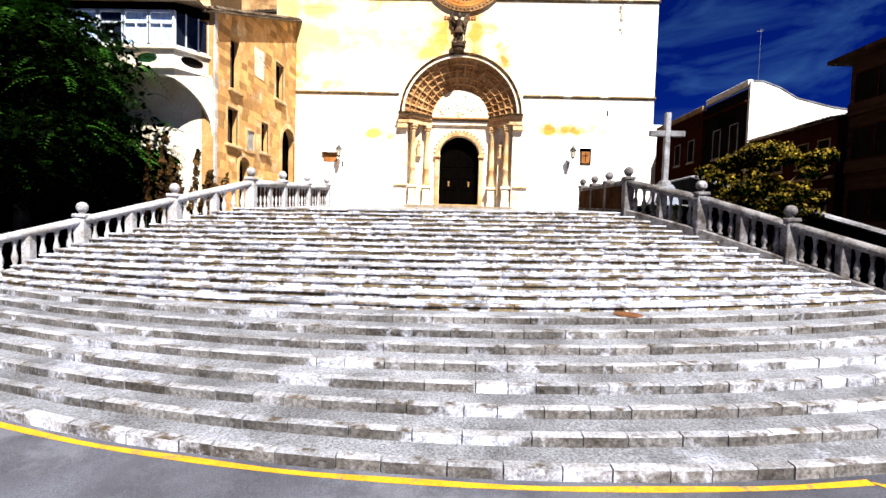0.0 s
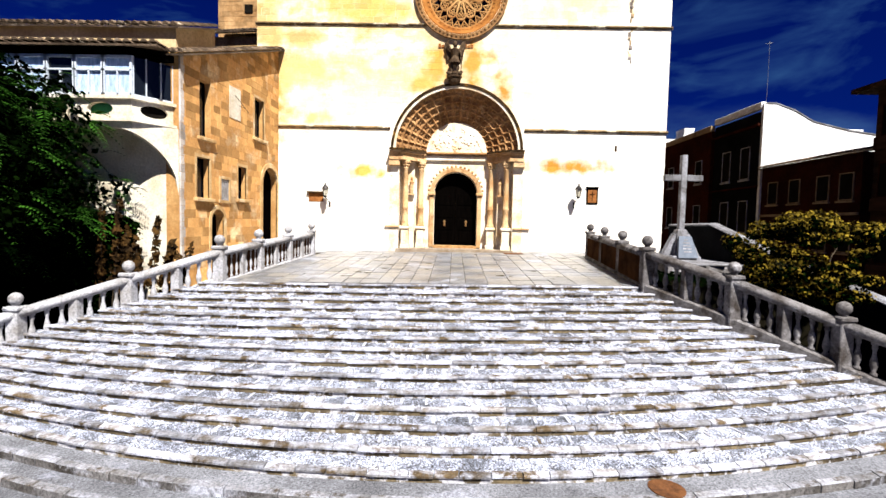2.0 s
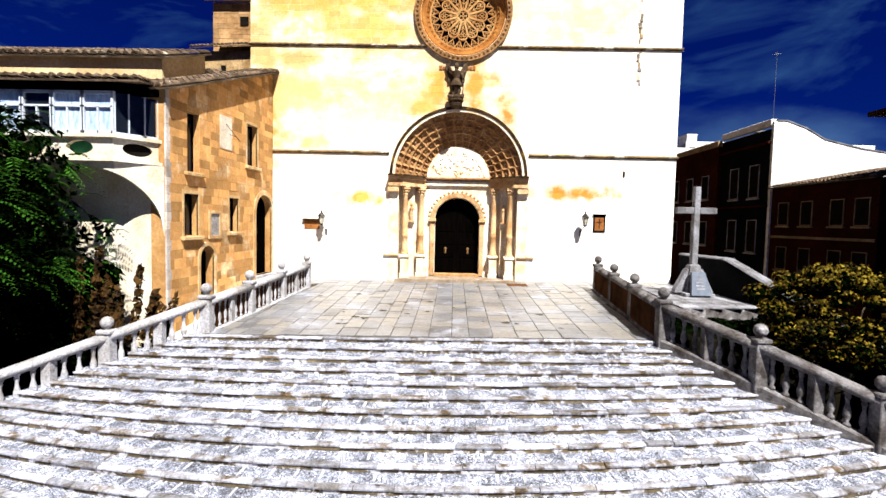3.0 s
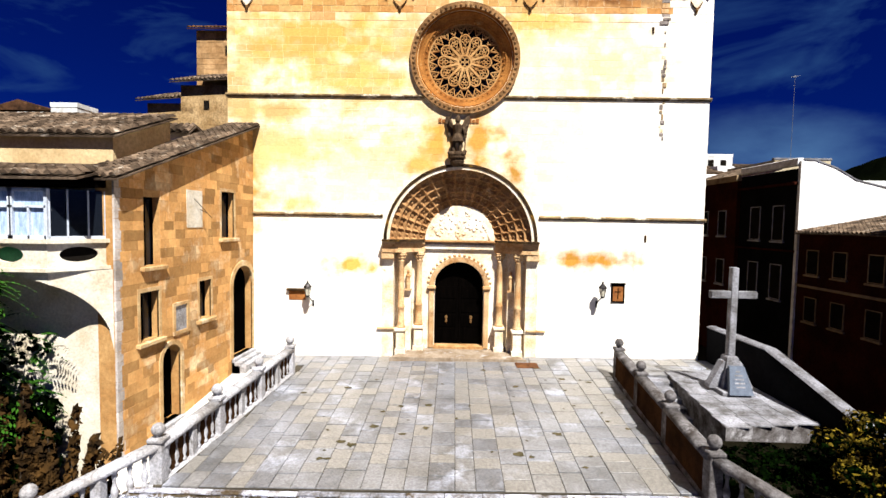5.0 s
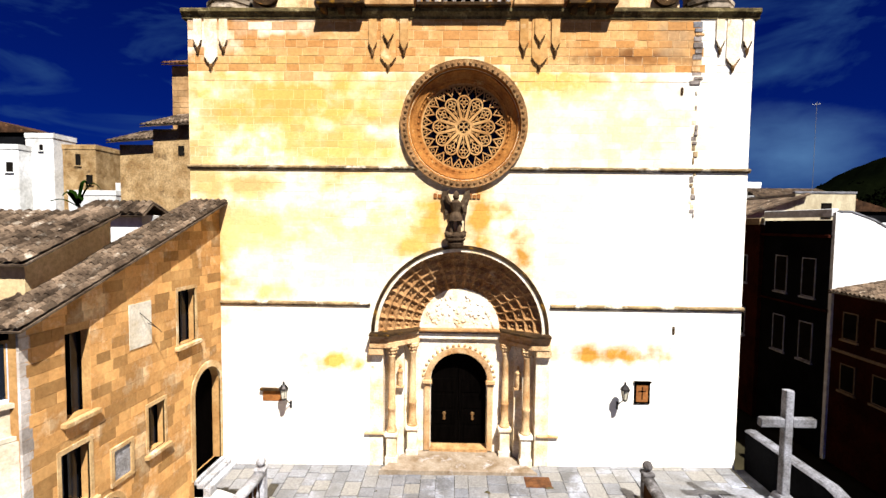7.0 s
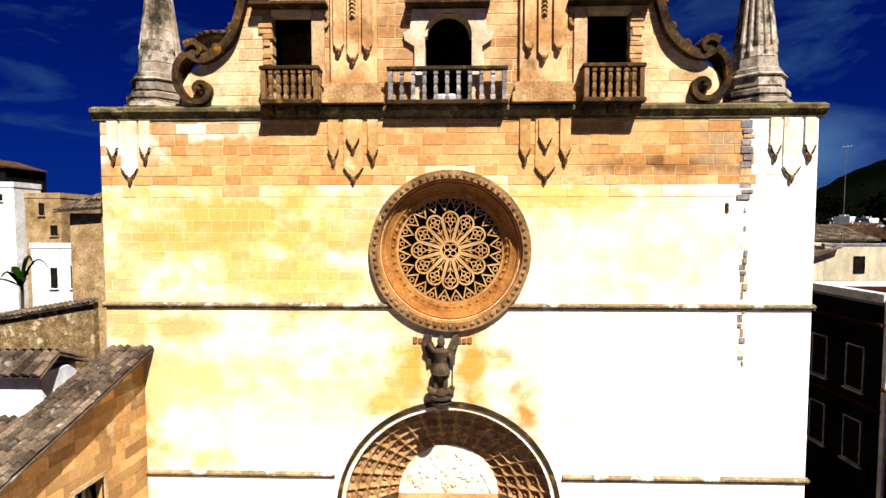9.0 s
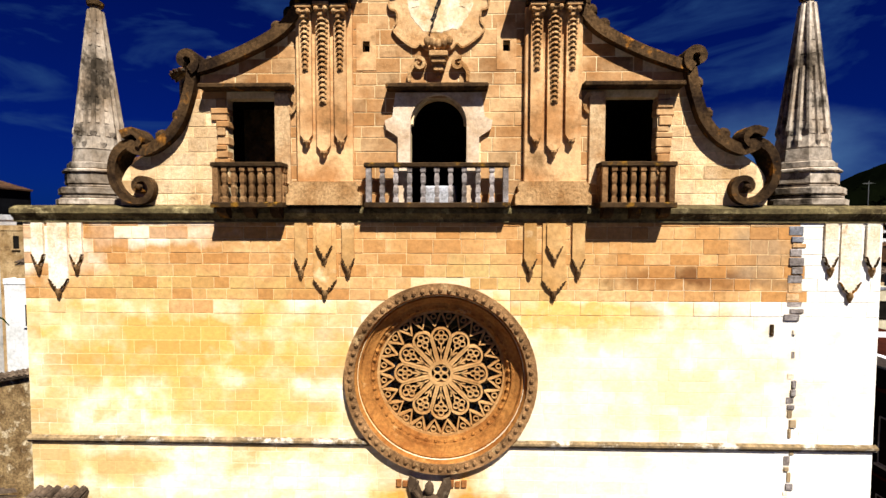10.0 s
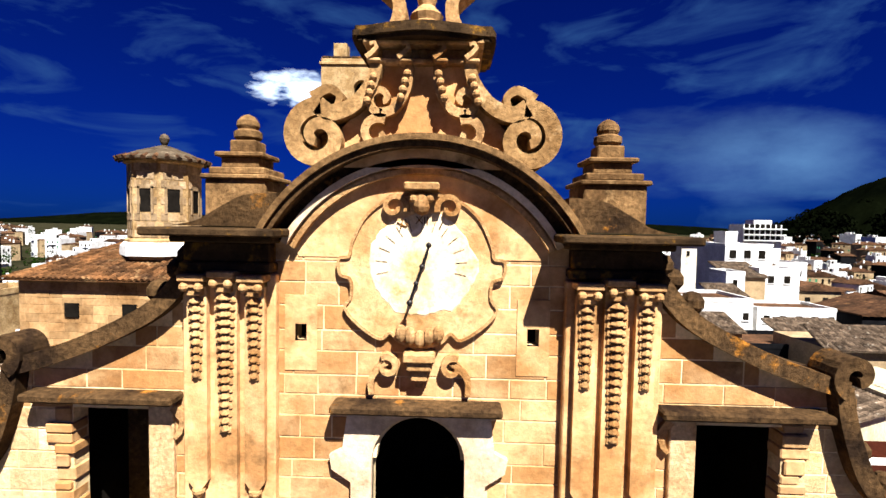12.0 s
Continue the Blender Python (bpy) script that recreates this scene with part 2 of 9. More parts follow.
STONE_BACK = material("facade_joint_mortar", (0.82, 0.73, 0.53), (0.58, 0.42, 0.19), big=0.30, fine=12, vary=0.0, spots=(0.46, 0.27, 0.06), spot_scale=0.50, spot_edge=(0.55, 0.74), stretch=(1, 1, 1.5), wash=(0.88, 0.865, 0.825), marks=((5.9, 4.5, 2.7, 0.50, (0.44, 0.21, 0.035)), (-5.2, 4.1, 1.5, 0.50, (0.56, 0.33, 0.075)), (-1.3, 9.9, 0.9, 1.3, (0.54, 0.28, 0.06)), (0.75, 9.9, 0.9, 1.5, (0.52, 0.26, 0.055)), (-1.9, 9.0, 1.2, 0.6, (0.58, 0.34, 0.09)), (-10.3, 8.4, 0.9, 2.6, (0.52, 0.29, 0.075)), (-8.2, 7.1, 1.6, 0.4, (0.58, 0.40, 0.17)), (2.2, 8.6, 0.5, 1.2, (0.40, 0.20, 0.04)), (-9.0, 11.4, 2.0, 0.5, (0.54, 0.36, 0.14)), (-7.2, 14.7, 5.0, 1.7, (0.74, 0.52, 0.22)), (3.6, 15.4, 4.0, 0.9, (0.74, 0.53, 0.24)), (-5.2, 12.9, 3.0, 0.8, (0.74, 0.53, 0.24)), (-8.5, 9.6, 2.6, 0.9, (0.66, 0.46, 0.19)), (6.2, 13.6, 4.2, 1.6, (0.74, 0.575, 0.33))), bump=0.1, top_band=(0.66, 0.47, 0.24), edge=(0.40, 0.60))
GABLE = material("gable_weathered_sandstone", (0.60, 0.37, 0.175), (0.36, 0.175, 0.064), big=0.7, fine=6, vary=0.34, spots=(0.17, 0.085, 0.03), spot_scale=0.95, spot_edge=(0.54, 0.70), bump=0.6, grit=(0.76, 1.18), edge=(0.42, 0.60), pieces=(0.23, 0.108, 0.036))
GABLE_PLAIN = material("gable_carved_ashlar", (0.60, 0.37, 0.175), (0.36, 0.175, 0.064), big=0.7, fine=6, vary=0.10, spots=(0.15, 0.08, 0.03), spot_scale=0.95, spot_edge=(0.55, 0.71), bump=0.6, grit=(0.76, 1.18), edge=(0.42, 0.60))
GABLE_PALE = material("pale_eroded_gable_stone", (0.68, 0.49, 0.28), (0.47, 0.28, 0.12), big=0.9, fine=8, vary=0.2, spots=(0.20, 0.11, 0.045), spot_scale=1.1, spot_edge=(0.60, 0.74), bump=1.0, grit=(0.7, 1.2))
GABLE_JOINT = material("gable_joint_mortar", (0.78, 0.60, 0.34), (0.42, 0.26, 0.11), big=0.6, fine=12, vary=0.0, bump=0.5)
CARVED = material("carved_sandstone", (0.47, 0.285, 0.128), (0.25, 0.12, 0.04), big=1.1, fine=14, vary=0.08, spots=(0.11, 0.052, 0.02), spot_scale=1.6, spot_edge=(0.56, 0.74), bump=0.8, grit=(0.55, 1.3))
PORTAL = material("portal_limestone", (0.60, 0.42, 0.23), (0.36, 0.185, 0.07), big=1.0, fine=14, vary=0.08, spots=(0.20, 0.09, 0.032), spot_scale=1.8, spot_edge=(0.56, 0.72), bump=0.7, grit=(0.6, 1.25))
LICHEN = material("lichened_coping_stone", (0.060, 0.034, 0.015), (0.017, 0.010, 0.005), big=1.8, fine=12, vary=0.1, spots=(0.22, 0.105, 0.013), spot_scale=2.3, spot_edge=(0.56, 0.66), bump=1.0)
CROWN = material("brown_crown_stone", (0.38, 0.225, 0.095), (0.15, 0.078, 0.028), big=1.3, fine=12, vary=0.1, spots=(0.54, 0.36, 0.18), spot_scale=1.4, spot_edge=(0.56, 0.70), bump=0.8, grit=(0.5, 1.35))
URN = material("brown_finial_stone", (0.24, 0.135, 0.055), (0.085, 0.045, 0.018), big=1.6, fine=12, vary=0.1, spots=(0.38, 0.235, 0.105), spot_scale=2.0, spot_edge=(0.58, 0.72), bump=1.0, grit=(0.5, 1.35))
WEATHERED = material("orange_lichened_weathered_stone", (0.080, 0.044, 0.018), (0.016, 0.009, 0.005), big=1.2, fine=12, vary=0.12, spots=(0.36, 0.14, 0.018), spot_scale=1.3, spot_edge=(0.56, 0.68), bump=1.0, grit=(0.35, 1.6))
VAULT = material("brown_coffer_stone", (0.36, 0.20, 0.085), (0.20, 0.095, 0.035), big=1.4, fine=14, vary=0.05, spots=(0.52, 0.35, 0.18), spot_scale=2.0, spot_edge=(0.57, 0.72), bump=0.6, grit=(0.55, 1.35))
BALUSTER = material("belfry_baluster_stone", (0.31, 0.265, 0.24), (0.11, 0.085, 0.066), big=2.2, fine=14, vary=0.25, spots=(0.44, 0.40, 0.37), spot_scale=2.4, spot_edge=(0.57, 0.70), bump=0.8, grit=(0.55, 1.35))
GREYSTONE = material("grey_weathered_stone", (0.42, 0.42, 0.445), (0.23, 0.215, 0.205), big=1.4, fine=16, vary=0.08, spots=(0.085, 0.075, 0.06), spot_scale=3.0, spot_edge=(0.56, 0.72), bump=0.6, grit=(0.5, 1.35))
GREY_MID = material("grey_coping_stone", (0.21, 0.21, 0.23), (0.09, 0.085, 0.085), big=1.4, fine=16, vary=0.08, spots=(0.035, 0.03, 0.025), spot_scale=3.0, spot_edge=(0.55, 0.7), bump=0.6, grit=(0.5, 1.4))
# darker copy of the balustrade stone, with the shade of the seen side in it
GREY_DARK = material("grey_shade_toned_stone", (0.165, 0.155, 0.155), (0.045, 0.037, 0.032), big=2.2, fine=16, vary=0.08, spots=(0.38, 0.37, 0.38), spot_scale=1.8, spot_edge=(0.57, 0.72), bump=0.8, grit=(0.55, 1.3))
ROSE_STONE = material("rose_window_orange_stone", (0.35, 0.15, 0.037), (0.19, 0.066, 0.015), big=1.2, fine=12, vary=0.06, spots=(0.52, 0.34, 0.15), spot_scale=1.3, spot_edge=(0.60, 0.72), bump=0.8, grit=(0.6, 1.3))
OCHRE_PLAIN = material("ochre_house_wall", (0.45, 0.265, 0.105), (0.31, 0.155, 0.052), big=0.7, fine=9, vary=0.05, bump=0.3)
SPIRE = material("spire_banded_stone", (0.46, 0.385, 0.30), (0.19, 0.135, 0.085), big=1.0, fine=9, vary=0.30, spots=(0.040, 0.03, 0.02), spot_scale=0.8, spot_edge=(0.49, 0.61), stretch=(0.9, 0.9, 0.8), bump=0.9, grit=(0.55, 1.3))
KERB_BAND = material("step_kerb_stone_joined", (0.44, 0.455, 0.53), (0.165, 0.15, 0.138), big=1.8, fine=18, vary=0.42, island=True, spots=(0.085, 0.060, 0.034), spot_scale=1.6, spot_edge=(0.51, 0.61), bump=0.8, grit=(0.45, 1.4))
KERB_PIECE = material("step_nosing_stone", (0.27, 0.275, 0.31), (0.14, 0.135, 0.135), big=1.6, fine=20, vary=0.24, spots=(0.06, 0.046, 0.032), spot_scale=2.0, spot_edge=(0.52, 0.62), bump=0.8, grit=(0.4, 1.5))
KERB_LOW = material("step_kerb_lower_joined", (0.27, 0.275, 0.31), (0.14, 0.135, 0.135), big=1.6, fine=20, vary=0.24, island=True, spots=(0.06, 0.046, 0.032), spot_scale=2.0, spot_edge=(0.52, 0.62), bump=0.8, grit=(0.4, 1.5))
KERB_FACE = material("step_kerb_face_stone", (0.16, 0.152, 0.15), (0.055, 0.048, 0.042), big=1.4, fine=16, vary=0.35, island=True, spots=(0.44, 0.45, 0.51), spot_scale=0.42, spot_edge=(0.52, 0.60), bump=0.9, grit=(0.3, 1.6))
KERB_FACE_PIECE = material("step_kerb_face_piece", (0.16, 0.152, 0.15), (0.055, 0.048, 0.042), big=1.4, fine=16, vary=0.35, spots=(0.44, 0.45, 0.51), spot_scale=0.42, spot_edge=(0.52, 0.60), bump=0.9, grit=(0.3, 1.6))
STRING = material("patchy_string_course", (0.34, 0.235, 0.12), (0.022, 0.014, 0.008), big=0.9, fine=9, vary=0.1, spots=(0.74, 0.64, 0.48), spot_scale=0.9, spot_edge=(0.52, 0.62), bump=0.9, grit=(0.45, 1.4))
CORNICE = material("mossy_cornice_stone", (0.15, 0.115, 0.05), (0.05, 0.036, 0.017), big=1.8, fine=12, vary=0.1, spots=(0.34, 0.27, 0.13), spot_scale=2.2, spot_edge=(0.56, 0.68), bump=1.0, grit=(0.45, 1.4))
TRACERY = material("orange_tracery_stone", (0.50, 0.29, 0.115), (0.34, 0.16, 0.05), big=0.9, fine=12, vary=0.05, bump=0.5, grit=(0.7, 1.2))
KERB_OLD = material("step_nosing_old_stone", (0.44, 0.455, 0.53), (0.165, 0.15, 0.138), big=1.8, fine=18, vary=0.42, spots=(0.085, 0.060, 0.034), spot_scale=1.6, spot_edge=(0.51, 0.61), bump=0.8, grit=(0.45, 1.4))
RIB = material("cobble_rib_stone", (0.50, 0.51, 0.58), (0.28, 0.27, 0.29), big=2.2, fine=18, vary=0.25, island=True, spots=(0.12, 0.09, 0.06), spot_scale=1.8, spot_edge=(0.56, 0.66), bump=0.8, grit=(0.6, 1.3))
BEAD = material("weathered_bead_stone", (0.27, 0.145, 0.06), (0.10, 0.05, 0.02), big=1.3, fine=14, vary=0.2, spots=(0.42, 0.28, 0.13), spot_scale=1.8, spot_edge=(0.58, 0.72), bump=0.8, grit=(0.5, 1.35))
BROWN_PANEL = material("dark_brown_slab", (0.055, 0.026, 0.012), (0.022, 0.011, 0.006), big=1.2, fine=14, vary=0.1, bump=0.5)
CROSS_STONE = material("grey_cross_stone", (0.27, 0.27, 0.295), (0.11, 0.105, 0.105), big=1.3, fine=16, vary=0.14, spots=(0.055, 0.05, 0.042), spot_scale=2.2, spot_edge=(0.54, 0.70), bump=0.7, grit=(0.5, 1.35))
ALLEY = material("pale_alley_paving", (0.62, 0.60, 0.56), (0.44, 0.41, 0.36), big=0.8, fine=14, vary=0.0, spots=(0.24, 0.20, 0.15), spot_scale=1.2, spot_edge=(0.60, 0.76), bump=0.4)
SURROUND = material("belfry_door_surround", (0.64, 0.50, 0.36), (0.46, 0.31, 0.18), big=1.2, fine=10, vary=0.05, spots=(0.30, 0.18, 0.09), spot_scale=1.5, spot_edge=(0.60, 0.74), bump=0.5)
TRANSEPT = material("transept_ashlar", (0.40, 0.25, 0.12), (0.24, 0.13, 0.052), big=0.6, fine=6, vary=0.25, island=True, spots=(0.13, 0.07, 0.03), spot_scale=0.6, spot_edge=(0.58, 0.74), bump=0.5)
DOORSTEP = material("worn_doorstep_stone", (0.30, 0.245, 0.185), (0.16, 0.11, 0.065), big=1.2, fine=14, vary=0.05, spots=(0.42, 0.40, 0.38), spot_scale=1.4, spot_edge=(0.56, 0.70), bump=0.4)
CREAM_WASH = material("cream_attic_plaster", (0.60, 0.47, 0.27), (0.44, 0.31, 0.155), big=0.6, fine=9, vary=0.0, spots=(0.30, 0.20, 0.10), spot_scale=1.0, spot_edge=(0.62, 0.78), bump=0.3)
TRIM = material("ochre_window_trim", (0.52, 0.36, 0.18), (0.36, 0.21, 0.085), big=1.5, fine=14, vary=0.05, spots=(0.66, 0.56, 0.40), spot_scale=1.6, spot_edge=(0.54, 0.7), bump=0.4)
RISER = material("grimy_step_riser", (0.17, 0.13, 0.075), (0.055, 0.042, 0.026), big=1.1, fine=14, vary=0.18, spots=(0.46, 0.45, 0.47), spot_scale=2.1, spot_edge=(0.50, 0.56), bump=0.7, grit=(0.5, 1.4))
CONCRETE = material("step_tread_concrete", (0.165, 0.168, 0.185), (0.085, 0.085, 0.092), big=0.8, fine=26, vary=0.10, spots=(0.31, 0.32, 0.38), spot_scale=0.28, spot_edge=(0.57, 0.70), bump=0.9, grit=(0.25, 1.8))
PAVING = material("paving_slab_stone", (0.205, 0.208, 0.225), (0.105, 0.102, 0.10), big=0.7, fine=14, vary=0.26, rough=0.36, spots=(0.36, 0.375, 0.43), spot_scale=0.6, spot_edge=(0.54, 0.67), bump=0.4, grit=(0.5, 1.4), pieces=(0.15, 0.138, 0.12))
PAVE_JOINT = material("paving_joint_earth", (0.07, 0.06, 0.045), (0.035, 0.03, 0.022), big=2, fine=20, vary=0.0)
PAVE_MOSS = material("dark_paving_moss", (0.10, 0.078, 0.042), (0.04, 0.036, 0.018), big=4, fine=30, vary=0.0, bump=0.6)
ASPHALT = material("asphalt", (0.075, 0.076, 0.092), (0.04, 0.04, 0.048), big=0.5, fine=60, vary=0.0, spots=(0.11, 0.112, 0.13), spot_scale=0.35, spot_edge=(0.5, 0.65), bump=0.6, grit=(0.5, 1.5))
YELLOW = material("yellow_road_paint", (0.46, 0.235, 0.012), (0.34, 0.165, 0.012), big=2.5, fine=25, vary=0.0, spots=(0.13, 0.105, 0.06), spot_scale=4, spot_edge=(0.55, 0.66), rough=0.7)
OCHRE = material("ochre_house_ashlar", (0.50, 0.285, 0.108), (0.34, 0.155, 0.045), big=0.6, fine=9, vary=0.40, island=True, spots=(0.64, 0.49, 0.29), spot_scale=0.6, spot_edge=(0.52, 0.70), bump=0.4, grit=(0.80, 1.14))
PLASTER = material("pale_house_plaster", (0.64, 0.60, 0.52), (0.48, 0.40, 0.28), big=0.8, fine=12, vary=0.04, spots=(0.24, 0.18, 0.10), spot_scale=1.3, spot_edge=(0.61, 0.8), bump=0.3)
WHITEWASH = material("whitewashed_wall", (0.74, 0.74, 0.73), (0.52, 0.51, 0.48), big=0.35, fine=3, vary=0.2, spots=(0.28, 0.26, 0.22), spot_scale=0.6, spot_edge=(0.58, 0.8), bump=0.15)
TANWALL = material("tan_rendered_wall", (0.30, 0.215, 0.12), (0.18, 0.125, 0.07), big=0.4, fine=5, vary=0.15, spots=(0.09, 0.065, 0.04), spot_scale=0.8, spot_edge=(0.57, 0.8), bump=0.3)
# walls turned from the sun: their shade is put into these dark colours
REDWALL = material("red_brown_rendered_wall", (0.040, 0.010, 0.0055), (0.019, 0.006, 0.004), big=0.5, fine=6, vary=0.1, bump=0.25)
DARKWALL = material("shade_black_wall", (0.008, 0.008, 0.009), (0.004, 0.004, 0.0045), big=0.5, fine=6, vary=0.05, bump=0.2)
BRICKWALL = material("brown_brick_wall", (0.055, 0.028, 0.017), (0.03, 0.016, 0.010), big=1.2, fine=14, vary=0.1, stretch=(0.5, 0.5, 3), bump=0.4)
TILE = material("clay_roof_tile", (0.135, 0.095, 0.064), (0.040, 0.027, 0.018), big=1.3, fine=14, vary=0.55, island=True, spots=(0.34, 0.29, 0.23), spot_scale=1.6, spot_edge=(0.58, 0.70), bump=0.6, grit=(0.45, 1.4))
ROOF_RUST = material("rusty_clay_roof_tile", (0.13, 0.058, 0.022), (0.040, 0.020, 0.010), big=1.0, fine=10, vary=0.5, island=True, spots=(0.22, 0.13, 0.06), spot_scale=1.4, spot_edge=(0.57, 0.70), bump=0.6, grit=(0.45, 1.4))
TILE_FAR = material("clay_roof_tile_far", (0.075, 0.036, 0.018), (0.026, 0.014, 0.008), big=0.5, fine=2.5, vary=0.5, spots=(0.16, 0.08, 0.035), spot_scale=0.9, spot_edge=(0.58, 0.7), bump=0.5, grit=(0.4, 1.5))
FRAMEWOOD = material("pale_painted_wood", (0.50, 0.54, 0.60), (0.38, 0.42, 0.48), big=3, fine=20, vary=0.05, rough=0.55, bump=0.1)
DARKWOOD = material("near_black_wood", (0.0016, 0.0012, 0.001), (0.0008, 0.0006, 0.0005), big=2, fine=20, vary=0.1, rough=0.85, stretch=(6, 6, 0.6), bump=0.3)
# near-black stand-in for the shade inside rooms and behind openings
INTERIOR_BLACK = material("interior_shade_black", (0.012, 0.010, 0.008), (0.006, 0.005, 0.004), big=1, fine=6, vary=0.1)
IRON = material("black_wrought_iron", (0.02, 0.02, 0.022), (0.035, 0.03, 0.028), big=5, fine=40, vary=0.05, rough=0.5, metal=0.8, bump=0.1)
BRASS = material("tarnished_brass", (0.45, 0.26, 0.10), (0.28, 0.15, 0.06), big=8, fine=40, vary=0.05, rough=0.4, metal=0.9, bump=0.1)
PLAQUE = material("terracotta_plaque", (0.30, 0.12, 0.035), (0.18, 0.065, 0.02), big=3, fine=20, vary=0.05, bump=0.3)
BRONZE = material("aged_dark_stone", (0.085, 0.055, 0.032), (0.04, 0.025, 0.015), big=3, fine=18, vary=0.05, spots=(0.17, 0.125, 0.08), spot_scale=5, rough=0.85, bump=0.6)
# dark leaf tones carry the crowns' inner shade, bright patches their lit leaves
LEAF_DARK = material("dark_tree_leaf", (0.0075, 0.022, 0.002), (0.0002, 0.0006, 0.0002), big=0.8, fine=5, vary=0.9, island=True, rough=0.7, bump=0, edge=(0.53, 0.70))
LEAF_INNER = material("shade_coloured_leaf", (0.0016, 0.0045, 0.0006), (0.0002, 0.0005, 0.0002), big=0.8, fine=5, vary=0.8, island=True, rough=0.9, bump=0)
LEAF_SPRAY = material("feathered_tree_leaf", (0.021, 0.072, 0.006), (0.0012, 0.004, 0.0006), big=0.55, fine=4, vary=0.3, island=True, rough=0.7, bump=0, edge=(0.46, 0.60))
LEAF_YELLOW = material("yellow_green_leaf", (0.105, 0.072, 0.006), (0.0012, 0.002, 0.0005), big=1.7, fine=5, vary=0.9, island=True, rough=0.7, bump=0, edge=(0.52, 0.64))
LEAF_DRY = material("dry_brown_leaf", (0.060, 0.030, 0.008), (0.012, 0.007, 0.003), big=2, fine=8, vary=0.4, island=True, bump=0)
BARK = material("tree_bark", (0.06, 0.045, 0.03), (0.03, 0.022, 0.015), big=3, fine=18, vary=0.1, bump=0.8)
EARTH = material("garden_earth", (0.010, 0.008, 0.005), (0.004, 0.004, 0.002), big=0.8, fine=10, vary=0, bump=0.6)
FIELD = material("distant_ground", (0.03, 0.025, 0.014), (0.012, 0.013, 0.006), big=0.02, fine=0.4, vary=0, bump=0)
WOODS = material("wooded_hill", (0.002, 0.0028, 0.001), (0.0008, 0.0012, 0.0006), big=0.02, fine=0.3, vary=0.2, bump=0.6)
METAL = material("galvanised_metal", (0.35, 0.36, 0.37), (0.22, 0.22, 0.23), big=4, fine=30, vary=0.05, rough=0.45, metal=0.8, bump=0)
GREENP = material("green_shutter_paint", (0.02, 0.16, 0.07), (0.015, 0.10, 0.05), big=3, fine=20, vary=0.1, rough=0.6, bump=0.1)
SLATE = material("engraved_grey_slate", (0.095, 0.115, 0.15), (0.055, 0.07, 0.098), big=3, fine=25, vary=0.03, rough=0.6, bump=0.15)


def cobble_material():
    """Small river cobbles set in mortar."""
    m = bpy.data.materials.new("cobbled_tread")
    m.use_nodes = True
    n, l = m.node_tree.nodes, m.node_tree.links
    b = n["Principled BSDF"]
    geo = n.new("ShaderNodeNewGeometry")
    vor = n.new("ShaderNodeTexVoronoi")
    vor.inputs["Scale"].default_value = 21
    l.new(geo.outputs["Position"], vor.inputs["Vector"])
    edge = n.new("ShaderNodeTexVoronoi")
    edge.feature = "DISTANCE_TO_EDGE"
    edge.inputs["Scale"].default_value = 21
    l.new(geo.outputs["Position"], edge.inputs["Vector"])
    big = n.new("ShaderNodeTexNoise")
    big.inputs["Scale"].default_value, big.inputs["Detail"].default_value = 2.2, 7
    l.new(geo.outputs["Position"], big.inputs["Vector"])
    joint = n.new("ShaderNodeMapRange")
    joint.inputs["From Min"].default_value, joint.inputs["From Max"].default_value = 0.03, 0.16
    l.new(edge.outputs["Distance"], joint.inputs["Value"])
    c = n.new("ShaderNodeMix")
    c.data_type = "RGBA"
    c.inputs["A"].default_value, c.inputs["B"].default_value = (0.06, 0.05, 0.038, 1), (0.53, 0.575, 0.72, 1)
    l.new(joint.outputs["Result"], c.inputs["Factor"])
    stain = n.new("ShaderNodeMapRange")
    stain.inputs["From Min"].default_value, stain.inputs["From Max"].default_value = 0.35, 0.65
    stain.inputs["To Min"].default_value, stain.inputs["To Max"].default_value = 0.34, 1.35
    l.new(big.outputs["Fac"], stain.inputs["Value"])
    tone = n.new("ShaderNodeMapRange")
    tone.inputs["To Min"].default_value, tone.inputs["To Max"].default_value = 0.35, 1.45
    l.new(vor.outputs["Color"], tone.inputs["Value"])
    mul = n.new("ShaderNodeMath")
    mul.operation = "MULTIPLY"
    l.new(stain.outputs["Result"], mul.inputs[0])
    l.new(tone.outputs["Result"], mul.inputs[1])
    hsv = n.new("ShaderNodeHueSaturation")
    l.new(mul.outputs["Value"], hsv.inputs["Value"])
    l.new(c.outputs["Result"], hsv.inputs["Color"])
    l.new(hsv.outputs["Color"], b.inputs["Base Color"])
    b.inputs["Roughness"].default_value = 0.85
    bp = n.new("ShaderNodeBump")
    bp.inputs["Strength"].default_value, bp.inputs["Distance"].default_value = 0.8, 0.04
    l.new(joint.outputs["Result"], bp.inputs["Height"])
    l.new(bp.outputs["Normal"], b.inputs["Normal"])
    return m


def glass_material():
    m = bpy.data.materials.new("window_glass")
    m.use_nodes = True
    b = m.node_tree.nodes["Principled BSDF"]
    b.inputs["Base Color"].default_value = (0.006, 0.008, 0.012, 1)
    b.inputs["Roughness"].default_value = 0.12
    b.inputs["Specular IOR Level"].default_value = 0.35
    return m


COBBLE = cobble_material()
GLASS = glass_material()


# ---------------------------------------------------------------- mesh helpers
def part(name, bm, mat, parent=None, label="", smooth=False):
    bmesh.ops.recalc_face_normals(bm, faces=bm.faces)
    me = bpy.data.meshes.new(name)
    bm.to_mesh(me)
    bm.free()
    me.materials.append(mat)
    if smooth:
        for p in me.polygons:
            p.use_smooth = True
    ob = new(name, me)
    if parent is not None:
        ob.parent = parent
    if label:
        ob["label"] = label
    return ob


